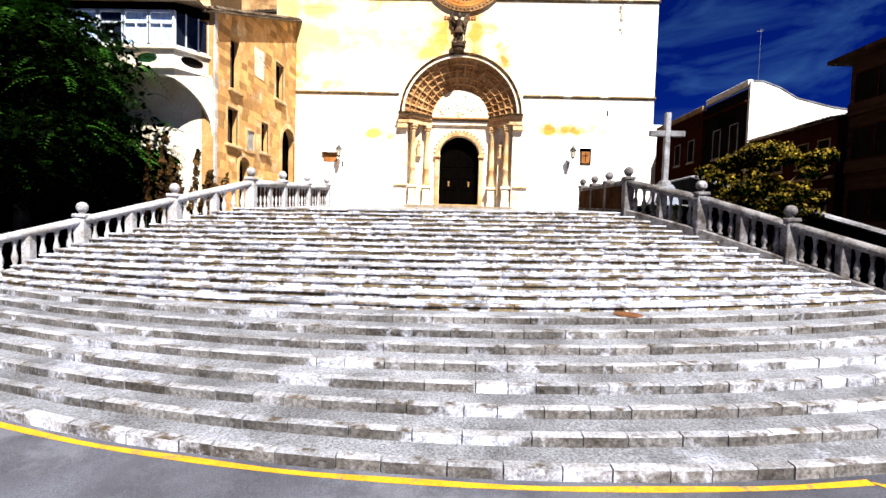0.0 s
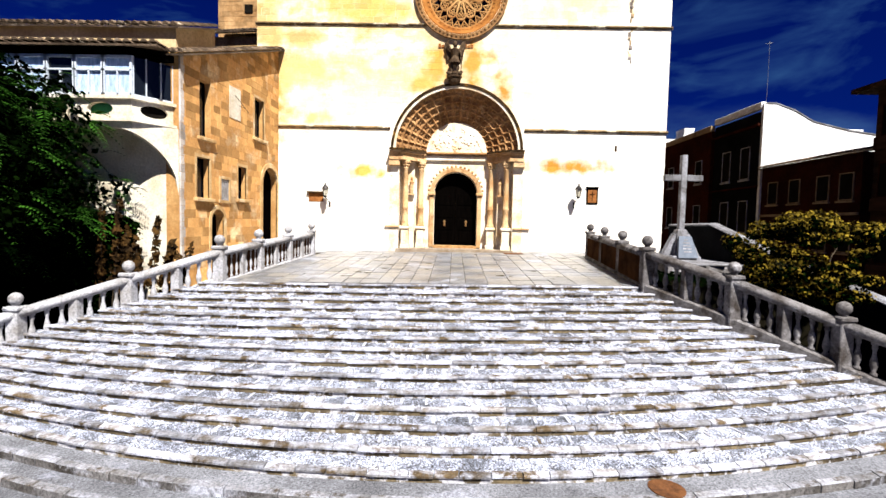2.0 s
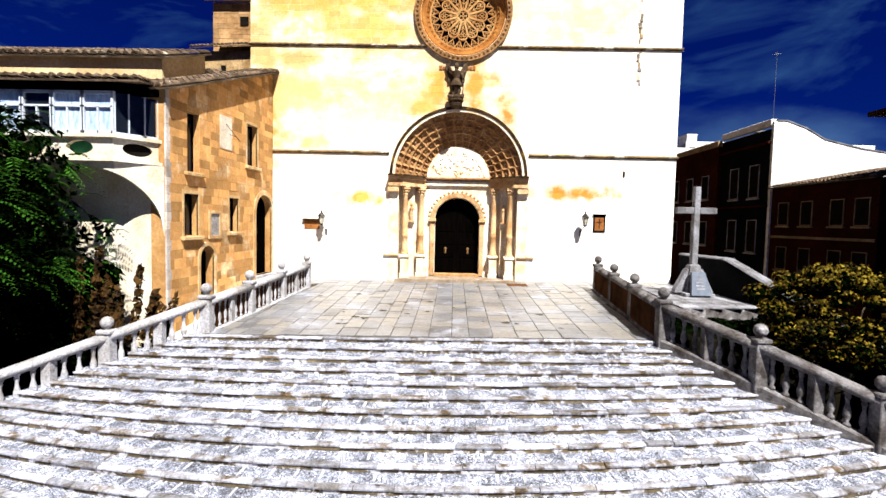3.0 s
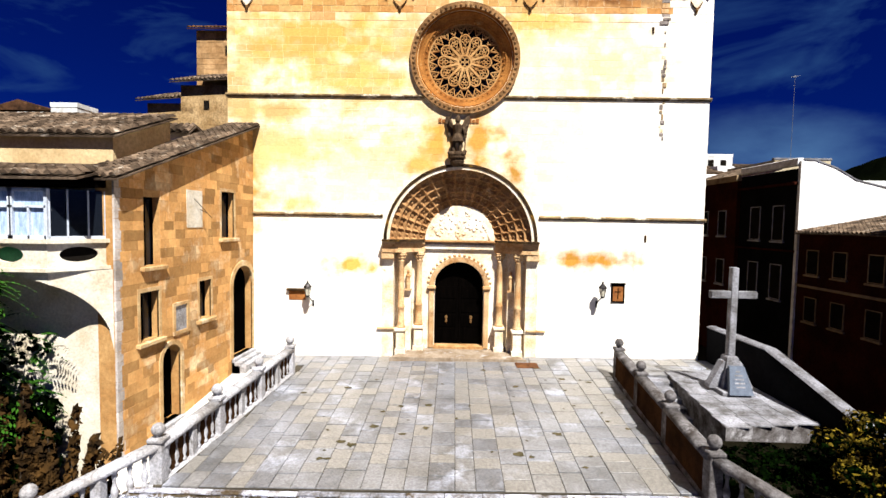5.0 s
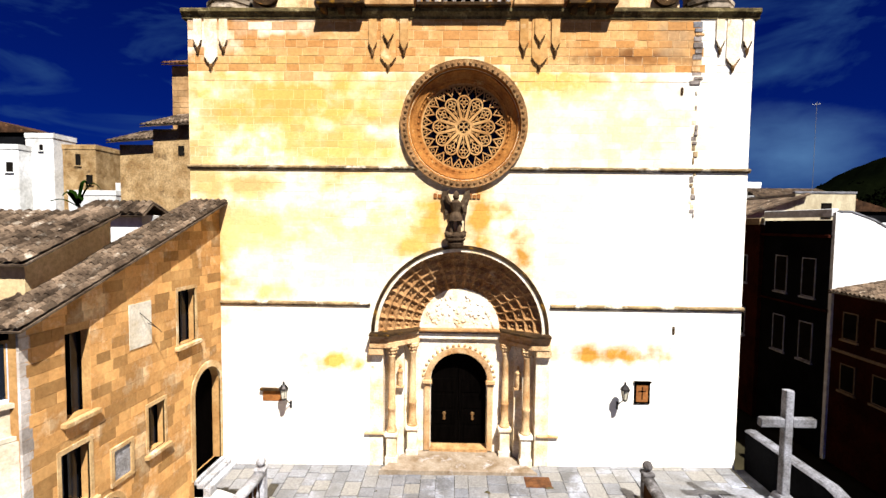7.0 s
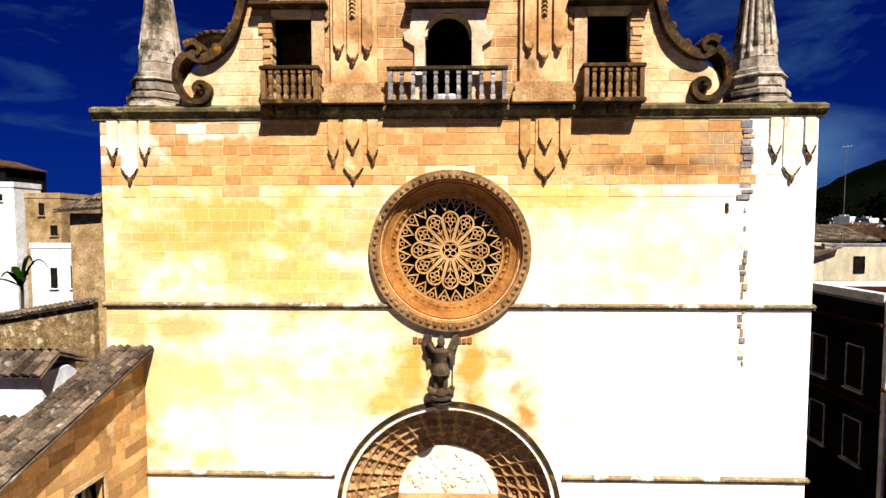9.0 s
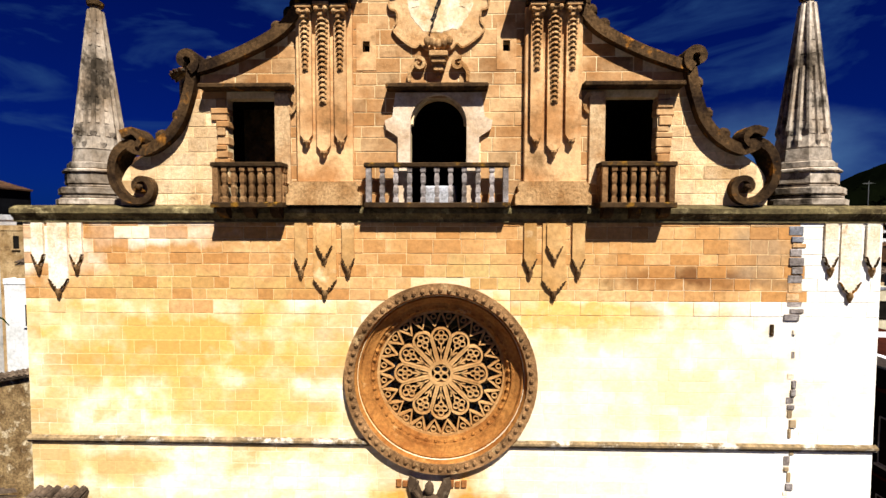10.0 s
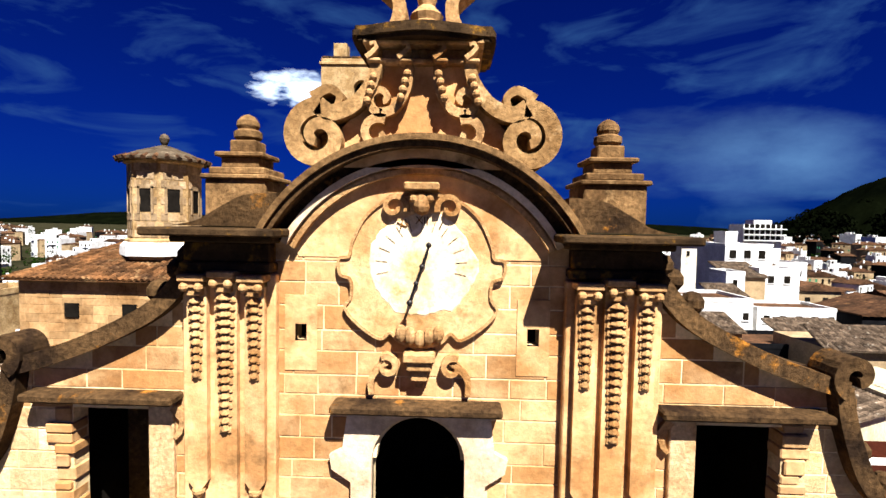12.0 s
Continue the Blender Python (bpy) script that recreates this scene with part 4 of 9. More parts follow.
door_c = [(-0.90, 18.36), (0.54, 18.36), (0.54, 20.45)] + arc(-0.18, 20.45, 0.66, 0, 180, 14) + [(-0.90, 20.45)]
small = [rect(-2.13, -1.95, 22.28, 22.55), rect(1.46, 1.64, 22.28, 22.55)]
gable_holes = [rect(WIN_L[0], WIN_L[1], 18.36, 21.12), rect(WIN_R[0], WIN_R[1], 18.36, 21.12), door_c] + small
gable = part("gable", slab(gable_ring, 0.0, 0.30, front, gable_holes), GABLE_JOINT, church)
rng = random.Random(21)
pad = [rect(WIN_L[0] - 0.0, WIN_L[1] + 0.0, 18.3, 21.12), rect(WIN_R[0], WIN_R[1], 18.3, 21.12), [(x, z) for x, z in rect(-1.25, 0.9, 18.3, 21.0)]] + small
for x0, x1, z0, z1 in courses(gable_ring, pad, 18.36, 25.0, 0.335, 0.74, rng, 0.022):
    v, f = ashlar_block(x0, x1, z0, z1, rng.uniform(0.004, 0.013), 0.008)
    raw("stone", v, f, GABLE_PALE if abs((x0 + x1) / 2 - XC) > 5.5 and z1 < 21.2 else GABLE, gable)

# coping that follows the gable's curves, with its curls


def spiral(cx, cz, r0, r1, a0, a1, n=26):
    out = []
    for i in range(n + 1):
        t = i / n
        a, r = radians(a0 + (a1 - a0) * t), r0 + (r1 - r0) * t
        out.append((cx + r * math.cos(a), cz + r * math.sin(a)))
    return out


def band(bm, line, y0, y1, w0, w1):
    """A flat scrolled band in the plane of the front, tapering in width along its line."""
    n = len(line)
    rows = []
    for i, (x, z) in enumerate(line):
        a, b = line[max(0, i - 1)], line[min(n - 1, i + 1)]
        dx, dz = b[0] - a[0], b[1] - a[1]
        d = math.hypot(dx, dz) or 1
        w = (w0 + (w1 - w0) * i / (n - 1)) / 2
        nx, nz = -dz / d * w, dx / d * w
        rows.append([bm.verts.new(p) for p in ((x + nx, y0, z + nz), (x - nx, y0, z - nz), (x - nx, y1, z - nz), (x + nx, y1, z + nz))])
    for a, b in zip(rows, rows[1:]):
        for i in range(4):
            j = (i + 1) % 4
            bm.faces.new((a[i], a[j], b[j], b[i]))
    bm.faces.new(rows[0])
    bm.faces.new(list(reversed(rows[-1])))


UPPER = smooth_line([(3.45, 23.45), (4.0, 22.80), (4.9, 22.30), (5.8, 21.95), (6.35, 21.80)], 6)
LOWER = smooth_line([(6.30, 21.78), (6.42, 21.2), (6.72, 20.42), (7.2, 19.95), (7.65, 19.76), (7.98, 19.9)], 6)
CURL = smooth_line([(7.70, 19.84), (8.05, 19.94), (8.36, 19.70), (8.48, 19.30), (8.42, 18.90), (8.18, 18.58), (7.88, 18.46)], 6) + spiral(7.74, 18.82, 0.37, 0.07, -72, -470, 34)[1:]
for s in (-1, 1):
    bm = bmesh.new()
    band(bm, [(XC + s * x, z) for x, z in UPPER], -0.24, 0.64, 0.28, 0.25)
    part("coping", bm, WEATHERED, church, "dark lichened coping stone")
    bm = bmesh.new()
    band(bm, [(XC + s * x, z) for x, z in LOWER], -0.24, 0.64, 0.25, 0.28)
    part("coping", bm, WEATHERED, church, "dark lichened coping stone")
    bm = bmesh.new()
    band(bm, [(XC + s * x, z) for x, z in CURL], -0.22, 0.40, 0.24, 0.11)
    lathe(bm, [(0.08, 0), (0.08, 0.1), (0.04, 0.14)], 10, (XC + s * 7.74, -0.2, 18.82), Matrix.Rotation(radians(90), 4, "X"))
    part("volute", bm, WEATHERED, church, "scrolled stone volute with orange lichen")
    bm = bmesh.new()
    band(bm, [(XC + s * x, z) for x, z in spiral(6.42, 22.02, 0.28, 0.1, 250, -70, 18)], -0.30, 0.25, 0.22, 0.16)
    part("curl", bm, WEATHERED, church)
    bm = bmesh.new()
    band(bm, [(XC + s * x, z) for x, z in smooth_line([(7.75, 19.85), (7.66, 20.05), (7.85, 20.25), (8.15, 20.16)], 4)], -0.30, 0.25, 0.12, 0.22)
    part("curl", bm, WEATHERED, church)
    # crockets along the back of the curves
    for i in range(7):
        t = (0.05, 0.16, 0.27, 0.50, 0.60, 0.70, 0.80)[i]
        line = UPPER if i < 3 else LOWER
        x, z = line[int((t if i < 3 else (t - 0.4) / 0.5) * (len(line) - 1))]
        bm = bmesh.new()
        ball(bm, (XC + s * (x + 0.22), 0.2, z + 0.18), 0.19, 8, 5)
        part("crocket", bm, WEATHERED, church)

# bells' chamber behind the openings; near-black walls hold its shade
for x0, x1, back, mat in ((-6.0, -4.1, 1.7, URN), (-1.4, 1.0, 2.6, INTERIOR_BLACK), (3.8, 5.7, 2.6, INTERIOR_BLACK)):
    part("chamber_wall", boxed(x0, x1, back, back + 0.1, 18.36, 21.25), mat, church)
    part("chamber_ceiling", boxed(x0, x1, 0.31, back + 0.1, 21.25, 21.4), INTERIOR_BLACK, church)
    part("chamber_wall", boxed(x0 - 0.1, x0, 0.31, back + 0.1, 18.36, 21.4), INTERIOR_BLACK, church)
    part("chamber_wall", boxed(x1, x1 + 0.1, 0.31, back + 0.1, 18.36, 21.4), INTERIOR_BLACK, church)

# window jambs, lintels and the arched centre surround
for x0, x1, l0, l1 in ((-5.68, -4.42, -6.28, -3.90), (4.06, 5.40, 3.44, 5.95)):
    part("lintel", boxed(l0, l1, -0.36, 0.1, 21.30, 21.43, 0.03), WEATHERED, church, "mossy projecting window lintel")
    # one dressed jamb towards the middle; the outer one is eaten away to rough stone
    inner, s = (x1, 1) if x0 < 0 else (x0, -1)
    a, b = sorted((inner, inner + s * 0.40))
    part("jamb", boxed(a, b, -0.09, 0.2, 18.9, 21.24, 0.015), PORTAL, church)
    outer = x0 if x0 < 0 else x1
    rq = random.Random(5 if x0 < 0 else 6)
    z = 18.9
    while z < 21.1:
        h = rq.uniform(0.14, 0.26)
        w = rq.uniform(0.24, 0.42)
        a, b = sorted((outer + s * rq.uniform(-0.05, 0.05), outer - s * w))
        part("jamb_stone", boxed(a, b, -rq.uniform(0.02, 0.08), 0.28, z, min(z + h, 21.2) - 0.012, 0.02), GABLE, church)
        z += h
    for a, s in ((inner + s * 0.40, s),):
        bm = bmesh.new()
        band(bm, [(a + s * u, v) for u, v in ((0.0, 21.2), (0.16, 21.0), (0.10, 20.8), (0.02, 20.7))], -0.1, 0.05, 0.14, 0.06)
        part("ear", bm, CARVED, church)
ring = [(-1.22, 18.4), (-0.90, 18.4), (-0.90, 20.45)] + arc(-0.18, 20.45, 0.72, 180, 0, 16)[1:-1] + [(0.54, 20.45), (0.54, 18.4), (0.86, 18.4), (0.86, 20.1), (1.16, 20.3), (1.2, 20.52), (1.0, 20.62), (0.92, 21.22), (-1.28, 21.22), (-1.36, 20.62), (-1.56, 20.52), (-1.52, 20.3), (-1.22, 20.1)]
part("door_surround", slab(ring, -0.12, 0.1), SURROUND, church, "pale arched surround with scrolled ears")
part("lintel", boxed(-1.50, 1.08, -0.40, 0.1, 21.27, 21.40, 0.03), WEATHERED, church, "projecting stone lintel over the arched door")

for x0, x1 in ((-2.13, -1.95), (1.46, 1.64)):
    part("slot_frame", slab(rect(x0 - 0.16, x1 + 0.16, 21.82, 23.0), -0.022, 0.1, front, [rect(x0, x1, 22.28, 22.55)]), GABLE_PLAIN, church)
    # near-black sheet behind the slot, for the shade in it
    part("slot_back", boxed(x0 - 0.1, x1 + 0.1, 0.31, 0.40, 22.1, 22.7), INTERIOR_BLACK, church)

# pendant corbel over the centre door and the sundial shield
bm = bmesh.new()
for w, z0, z1, d in ((0.24, 22.06, 22.2, 0.34), (0.19, 21.92, 22.06, 0.28), (0.13, 21.74, 21.92, 0.2), (0.06, 21.62, 21.74, 0.12)):
    box(bm, XC - w, XC + w, -d, 0.02, z0, z1, 0.02)
part("corbel", bm, CARVED, church)
for s in (-1, 1):
    bm = bmesh.new()
    band(bm, [(XC + s * x, z) for x, z in spiral(0.50, 21.94, 0.17, 0.05, 60, 420, 18)], -0.16, 0.02, 0.1, 0.06)
    band(bm, [(XC + s * x, z) for x, z in smooth_line([(0.42, 22.1), (0.72, 21.8), (0.74, 21.5)], 6)], -0.12, 0.02, 0.12, 0.08)
    part("bracket_scroll", bm, CARVED, church)
DIAL = material("worn_shield_stone", (0.62, 0.40, 0.20), (0.42, 0.225, 0.09), big=1.4, fine=12, vary=0.0, spots=(0.28, 0.145, 0.05), spot_scale=1.6, spot_edge=(0.58, 0.72), bump=0.6)
PLATE = material("pale_dial_plaster", (0.80, 0.68, 0.50), (0.56, 0.385, 0.195), big=1.7, fine=12, vary=0.0, spots=(0.42, 0.24, 0.09), spot_scale=1.8, spot_edge=(0.53, 0.70), bump=0.3)
shield_half = smooth_line([(0.0, 24.60), (0.50, 24.50), (0.86, 24.22), (1.06, 23.82), (1.10, 23.62), (1.26, 23.58), (1.24, 23.34), (1.08, 23.26), (1.07, 23.0), (1.16, 22.82), (0.94, 22.56), (0.62, 22.36), (0.46, 22.46), (0.32, 22.32), (0.0, 22.22)], 5)
shield = [(XC + x, z) for x, z in shield_half] + [(XC - x, z) for x, z in reversed(shield_half[1:-1])]
sundial = part("sundial", slab(shield, -0.06, 0.0), DIAL, church, "carved stone sundial shield")
lines = shield_half + [(-x, z) for x, z in reversed(shield_half[1:-1])]
bm = bmesh.new()
sweep(bm, [(XC + x, -0.075, z) for x, z in lines], [(-0.022, -0.022), (0.022, -0.022), (0.022, 0.03), (-0.022, 0.03)], (0, 1, 0), True)
part("rim", bm, CARVED, sundial)
bm = bmesh.new()
lathe(bm, [(0.90, 0), (0.88, 0.008), (0.02, 0.012)], 64, (XC, -0.06, 23.50), Matrix.Rotation(radians(90), 4, "X"))
# plaster flaked away unevenly round the edge
for v in bm.verts:
    d = Vector((v.co.x - XC, v.co.z - 23.50))
    if d.length > 0.5:
        a = math.atan2(d.y, d.x)
        k = 0.90 + 0.10 * noise.noise(Vector((math.cos(a) * 1.6, math.sin(a) * 1.6, 4.0))) + 0.07 * noise.noise(Vector((math.cos(a) * 6, math.sin(a) * 6, 1.0)))
        v.co.x, v.co.z = XC + d.x * k, 23.50 + d.y * k
dial = part("dial_face", bm, PLATE, sundial, "worn pale plaster dial")
for i in range(13):
    a = radians(-90 + (i - 6) * 17)
    c, s = math.cos(a + math.pi), math.sin(a + math.pi)
    bm = bmesh.new()
    rod(bm, (XC + 0.52 * c, -0.078, 23.50 + 0.52 * s), (XC + 0.70 * c, -0.078, 23.50 + 0.70 * s), 0.004, 4)
    part("hour_mark", bm, WEATHERED, sundial)


def lettering(body, size, at, mat, parent, rx=90, ry=0, rz=0, depth=0.006):
    cu = bpy.data.curves.new("lettering", "FONT")
    cu.body, cu.size, cu.extrude, cu.align_x, cu.align_y = body, size, depth, "CENTER", "CENTER"
    ob = new("lettering", cu)
    me = bpy.data.meshes.new_from_object(ob.evaluated_get(bpy.context.evaluated_depsgraph_get()))
    bpy.data.objects.remove(ob)
    me.materials.append(mat)
    ob = new("lettering", me)
    ob.parent = parent
    ob.matrix_world = pose(*at, rx, ry, rz)
    return ob


for body, deg in (("XI", 25), ("XII", 0), ("I", -25)):
    a = radians(90 + deg)
    lettering(body, 0.17, (XC + 0.68 * math.cos(a), -0.080, 23.50 + 0.68 * math.sin(a)), WEATHERED, sundial, 90, -deg, 0)
bm = bmesh.new()
rod(bm, (-0.06, -0.30, 23.80), (-0.33, -0.30, 22.98), 0.022)
rod(bm, (-0.06, -0.14, 23.80), (-0.06, -0.30, 23.80), 0.02)
rod(bm, (-0.33, -0.14, 22.98), (-0.33, -0.30, 22.98), 0.02)
ball(bm, (-0.06, -0.30, 23.82), 0.045, 8, 5)
ball(bm, (-0.16, -0.30, 23.5), 0.04, 8, 5)
ball(bm, (-0.24, -0.30, 23.25), 0.04, 8, 5)
ball(bm, (-0.33, -0.30, 22.96), 0.05, 8, 5)
part("gnomon", bm, IRON, sundial, "black iron gnomon rod")
bm = bmesh.new()
for i in range(5):
    ball(bm, (XC + (i - 2) * 0.14, -0.2, 22.40 + 0.04 * abs(i - 2)), 0.09, 8, 6, 1.5)
part("shell", bm, CARVED, sundial)
bm = bmesh.new()
for s in (-1, 1):
    band(bm, [(XC + s * x, z) for x, z in spiral(0.42, 24.38, 0.2, 0.06, 200, -180, 18)], -0.16, 0.0, 0.09, 0.06)
ball(bm, (XC, -0.22, 24.42), 0.13, 10, 7, 1.3)
box(bm, XC - 0.26, XC + 0.26, -0.34, 0, 24.62, 24.74, 0.02)
ball(bm, (XC - 0.12, -0.24, 24.5), 0.07, 8, 5)
ball(bm, (XC + 0.12, -0.24, 24.5), 0.07, 8, 5)
part("mask_ornament", bm, CARVED, sundial, "carved leaf keystone")


def pilaster_group(cx):
    """Three fluted strips with hanging husks under a projecting capital block."""
    part("pilaster_base", slab([(cx - 0.95, 18.36), (cx + 0.95, 18.36), (cx + 0.95, 18.62), (cx + 0.86, 18.70), (cx + 0.90, 18.84), (cx + 0.82, 18.95), (cx - 0.82, 18.95), (cx - 0.90, 18.84), (cx - 0.86, 18.70), (cx - 0.95, 18.62)], -0.34, 0.02), CARVED, church)
    part("pilaster", boxed(cx - 0.72, cx + 0.72, -0.16, 0.02, 18.95, 23.32, 0.02), GABLE_PLAIN, church)
    for dx, top, low, garland, w in ((-0.44, 23.28, 19.95, 21.9, 0.15), (0.0, 23.34, 19.68, 21.1, 0.17), (0.44, 23.28, 19.95, 21.9, 0.15)):
        x = cx + dx
        out = [(x - w, top), (x - w, low + 0.18), (x - w * 0.45, low + 0.06), (x, low - 0.02), (x + w * 0.45, low + 0.06), (x + w, low + 0.18), (x + w, top)]
        strip = part("strip", slab(out, -0.27, -0.14), GABLE_PLAIN, church)
        bm = bmesh.new()
        lathe(bm, [(0.02, -0.16), (0.06, -0.08), (0.1, -0.02), (0.1, 0.03)], 8, (x, -0.24, low + 0.02))
        part("drop", bm, CARVED, strip)
        n = int((top - garland) / 0.13)
        for i in range(n):
            z = top - 0.34 - i * 0.125
            r = (0.10 - 0.045 * i / n) * (1.25 if dx == 0 else 1.0)
            bm = bmesh.new()
            lathe(bm, [(r * 0.30, 0.06), (r * 0.62, 0.03), (r * 1.02, -0.035), (r * 0.98, -0.05), (r * 0.35, -0.02)], 7, (x, -0.285, z))
            for s in (-1, 1):
                lathe(bm, [(0.012, 0.05), (r * 0.34, 0.0), (r * 0.42, -0.04), (0.012, -0.03)], 5, (x + s * r * 0.92, -0.28, z - 0.045))
            part("husk", bm, CARVED, strip)
        bm = bmesh.new()
        for w2, z0, z1, d in ((0.12, top - 0.28, top - 0.16, 0.38), (0.15, top - 0.16, top - 0.06, 0.42), (0.2, top - 0.06, top + 0.04, 0.46)):
            box(bm, x - w2, x + w2, -d, 0, z0, z1, 0.015)
        for s in (-1, 1):
            ball(bm, (x + s * 0.11, -0.42, top - 0.14), 0.07, 8, 5)
        part("capital", bm, CARVED, strip)
    # near-black stone stands for the deep shadow under the top slab
    for w2, z0, z1, d in ((0.70, 23.36, 23.50, 0.30), (0.66, 23.50, 23.80, 0.24), (0.76, 23.80, 23.90, 0.44), (0.94, 23.90, 24.02, 0.88)):
        part("entablature", boxed(cx - w2, cx + w2, -d, 0.9, z0, z1, 0.025), LICHEN, church, "entablature block, near-black stone with shadow in its colour")
    # swept little roof over the block
    s = -1 if cx < XC else 1
    bm = bmesh.new()
    top = smooth_line([(0.95, 24.04), (0.55, 24.12), (0.2, 24.32), (-0.2, 24.52), (-0.7, 24.56)], 5)
    plate(bm, [(cx + s * u, v) for u, v in top] + [(cx - s * 0.7, 24.04)], [], -0.08, 0.8, front)
    part("swept_cap", bm, WEATHERED, church)


for c in (XC - 2.92, XC + 2.90):
    pilaster_group(c)

# segmental pediment
for r0, r1, d, mat, lab in ((2.63, 2.72, 0.48, URN, "dark curved pediment moulding"), (2.54, 2.63, 0.42, WEATHERED, ""), (2.40, 2.54, 0.12, WEATHERED, ""), (2.30, 2.40, 0.20, SURROUND, ""), (2.26, 2.30, 0.10, CARVED, ""), (2.18, 2.26, 0.15, CARVED, "")):
    bm = bmesh.new()
    plate(bm, arc(XC, 22.70, r1, 152, 28, 30) + arc(XC, 22.70, r0, 28, 152, 30), [], -d, 0.9, front)
    part("pediment", bm, mat, church, lab)
bm = bmesh.new()
plate(bm, arc(XC, 22.70, 2.20, 152, 28, 30) + [(XC + 1.9, 23.6), (XC - 1.9, 23.6)], [], -0.02, 0.9, front)
part("pediment_field", bm, GABLE_PLAIN, church)

# crown of volutes over the pediment
neck = smooth_line([(1.60, 24.95), (1.30, 25.4), (0.86, 25.9), (0.62, 26.44)], 6)
part("crown_block", slab([(XC + x, z) for x, z in neck] + [(XC - x, z) for x, z in reversed(neck)], -0.20, 0.85), GABLE_PLAIN, church)
for s in (-1, 1):
    bm = bmesh.new()
    line = smooth_line([(0.66, 26.40), (0.74, 26.12), (0.98, 25.82), (1.3, 25.70), (1.5, 25.80)], 6)
    band(bm, [(XC + s * x, z) for x, z in line], -0.42, 0.9, 0.16, 0.26)
    band(bm, [(XC + s * x, z) for x, z in spiral(1.50, 25.36, 0.44, 0.08, 95, -420, 40)], -0.42, 0.85, 0.26, 0.13)
    lathe(bm, [(0.40, 0), (0.40, 0.7)], 20, (XC + s * 1.50, 0.62, 25.36), Matrix.Rotation(radians(90), 4, "X"))
    band(bm, [(XC + s * x, z) for x, z in smooth_line([(1.24, 25.80), (1.2, 25.95), (1.36, 26.05), (1.6, 25.92)], 4)], -0.38, 0.6, 0.08, 0.16)
    part("crown_volute", bm, CROWN, church, "large scrolled crowning volute")
    bm = bmesh.new()
    line = smooth_line([(0.20, 26.40), (0.24, 26.05), (0.42, 25.78), (0.62, 25.72)], 6)
    band(bm, [(XC + s * x, z) for x, z in line], -0.36, 0.2, 0.12, 0.14)
    band(bm, [(XC + s * x, z) for x, z in spiral(0.60, 25.92, 0.21, 0.05, 270, 600, 18)], -0.36, 0.2, 0.13, 0.08)
    band(bm, [(XC + s * x, z) for x, z in spiral(0.66, 25.42, 0.24, 0.06, 120, -200, 18)], -0.36, 0.2, 0.14, 0.08)
    part("crown_scroll", bm, CARVED, church)
    for x, z in ((0.70, 26.2), (0.22, 26.25)):
        bm = bmesh.new()
        for i in range(4):
            ball(bm, (XC + s * (x + 0.03 * i), -0.44, z - i * 0.11), 0.06, 7, 5)
        part("husk", bm, CARVED, church)
bm = bmesh.new()
for w, z0, z1, d in ((0.70, 26.42, 26.50, 0.36), (0.62, 26.50, 26.66, 0.24), (0.86, 26.66, 26.74, 0.46)):
    box(bm, XC - w, XC + w, -d, 0.9, z0, z1, 0.02)
part("crown_frieze", bm, CARVED, church)
# bowed slab that caps the crown
bm = bmesh.new()
edge = smooth_line([(-1.03, 0.95), (-1.03, -0.34), (-0.80, -0.50), (0.0, -0.70), (0.80, -0.50), (1.03, -0.34), (1.03, 0.95)], 5)
plate(bm, [(XC + u, v) for u, v in edge], [], 26.76, 26.84, flat_z)
plate(bm, [(XC + u * 0.94, v * 0.94) for u, v in edge], [], 26.70, 26.76, flat_z)
plate(bm, [(XC + u * 0.97, v * 0.97) for u, v in edge], [], 26.84, 26.90, flat_z)
part("crown_cornice", bm, LICHEN, church, "dark bowed cornice slab")
for x in (-0.70, -0.25, 0.25, 0.70):
    bm = bmesh.new()
    band(bm, [(XC + x + u, v) for u, v in ((-0.10, 26.46), (-0.02, 26.52), (0.05, 26.60), (0.02, 26.66), (-0.05, 26.64))], -0.50, -0.2, 0.07, 0.05)
    box(bm, XC + x - 0.10, XC + x + 0.10, -0.48, -0.2, 26.40, 26.46, 0.02)
    part("bracket", bm, CARVED, church)
bm = bmesh.new()
lathe(bm, [(0.34, 0), (0.30, 0.12), (0.22, 0.3), (0.26, 0.4), (0.12, 0.55), (0.20, 0.8), (0.05, 1.0)], 12, (XC, 0.2, 26.90))
for s in (-1, 1):
    band(bm, [(XC + s * x, z) for x, z in smooth_line([(0.74, 26.92), (0.46, 27.02), (0.40, 27.42), (0.7, 27.72)], 6)], -0.1, 0.4, 0.24, 0.16)
part("crown_finial", bm, CARVED, church)

# stone urns on the shoulders
for x in (XC - 3.08, XC + 3.04):
    bm = bmesh.new()
    for w, z0, z1 in ((0.50, 24.10, 24.80), (0.56, 24.80, 24.88), (0.46, 24.88, 25.00), (0.32, 25.00, 25.18), (0.40, 25.18, 25.26), (0.22, 25.26, 25.48)):
        box(bm, x - w, x + w, 0.9 - w, 0.9 + w, z0, z1, 0.02)
    pedestal = part("urn_pedestal", bm, URN, church, "stepped brown stone pedestal")
    bm = bmesh.new()
    lathe(bm, [(0.16, 25.47), (0.23, 25.54), (0.23, 25.64), (0.16, 25.68), (0.19, 25.74), (0.18, 25.82), (0.11, 25.90), (0.03, 25.94)], 14, (x, 0.9, 0))
    part("urn_finial", bm, URN, pedestal, "turned stone finial")

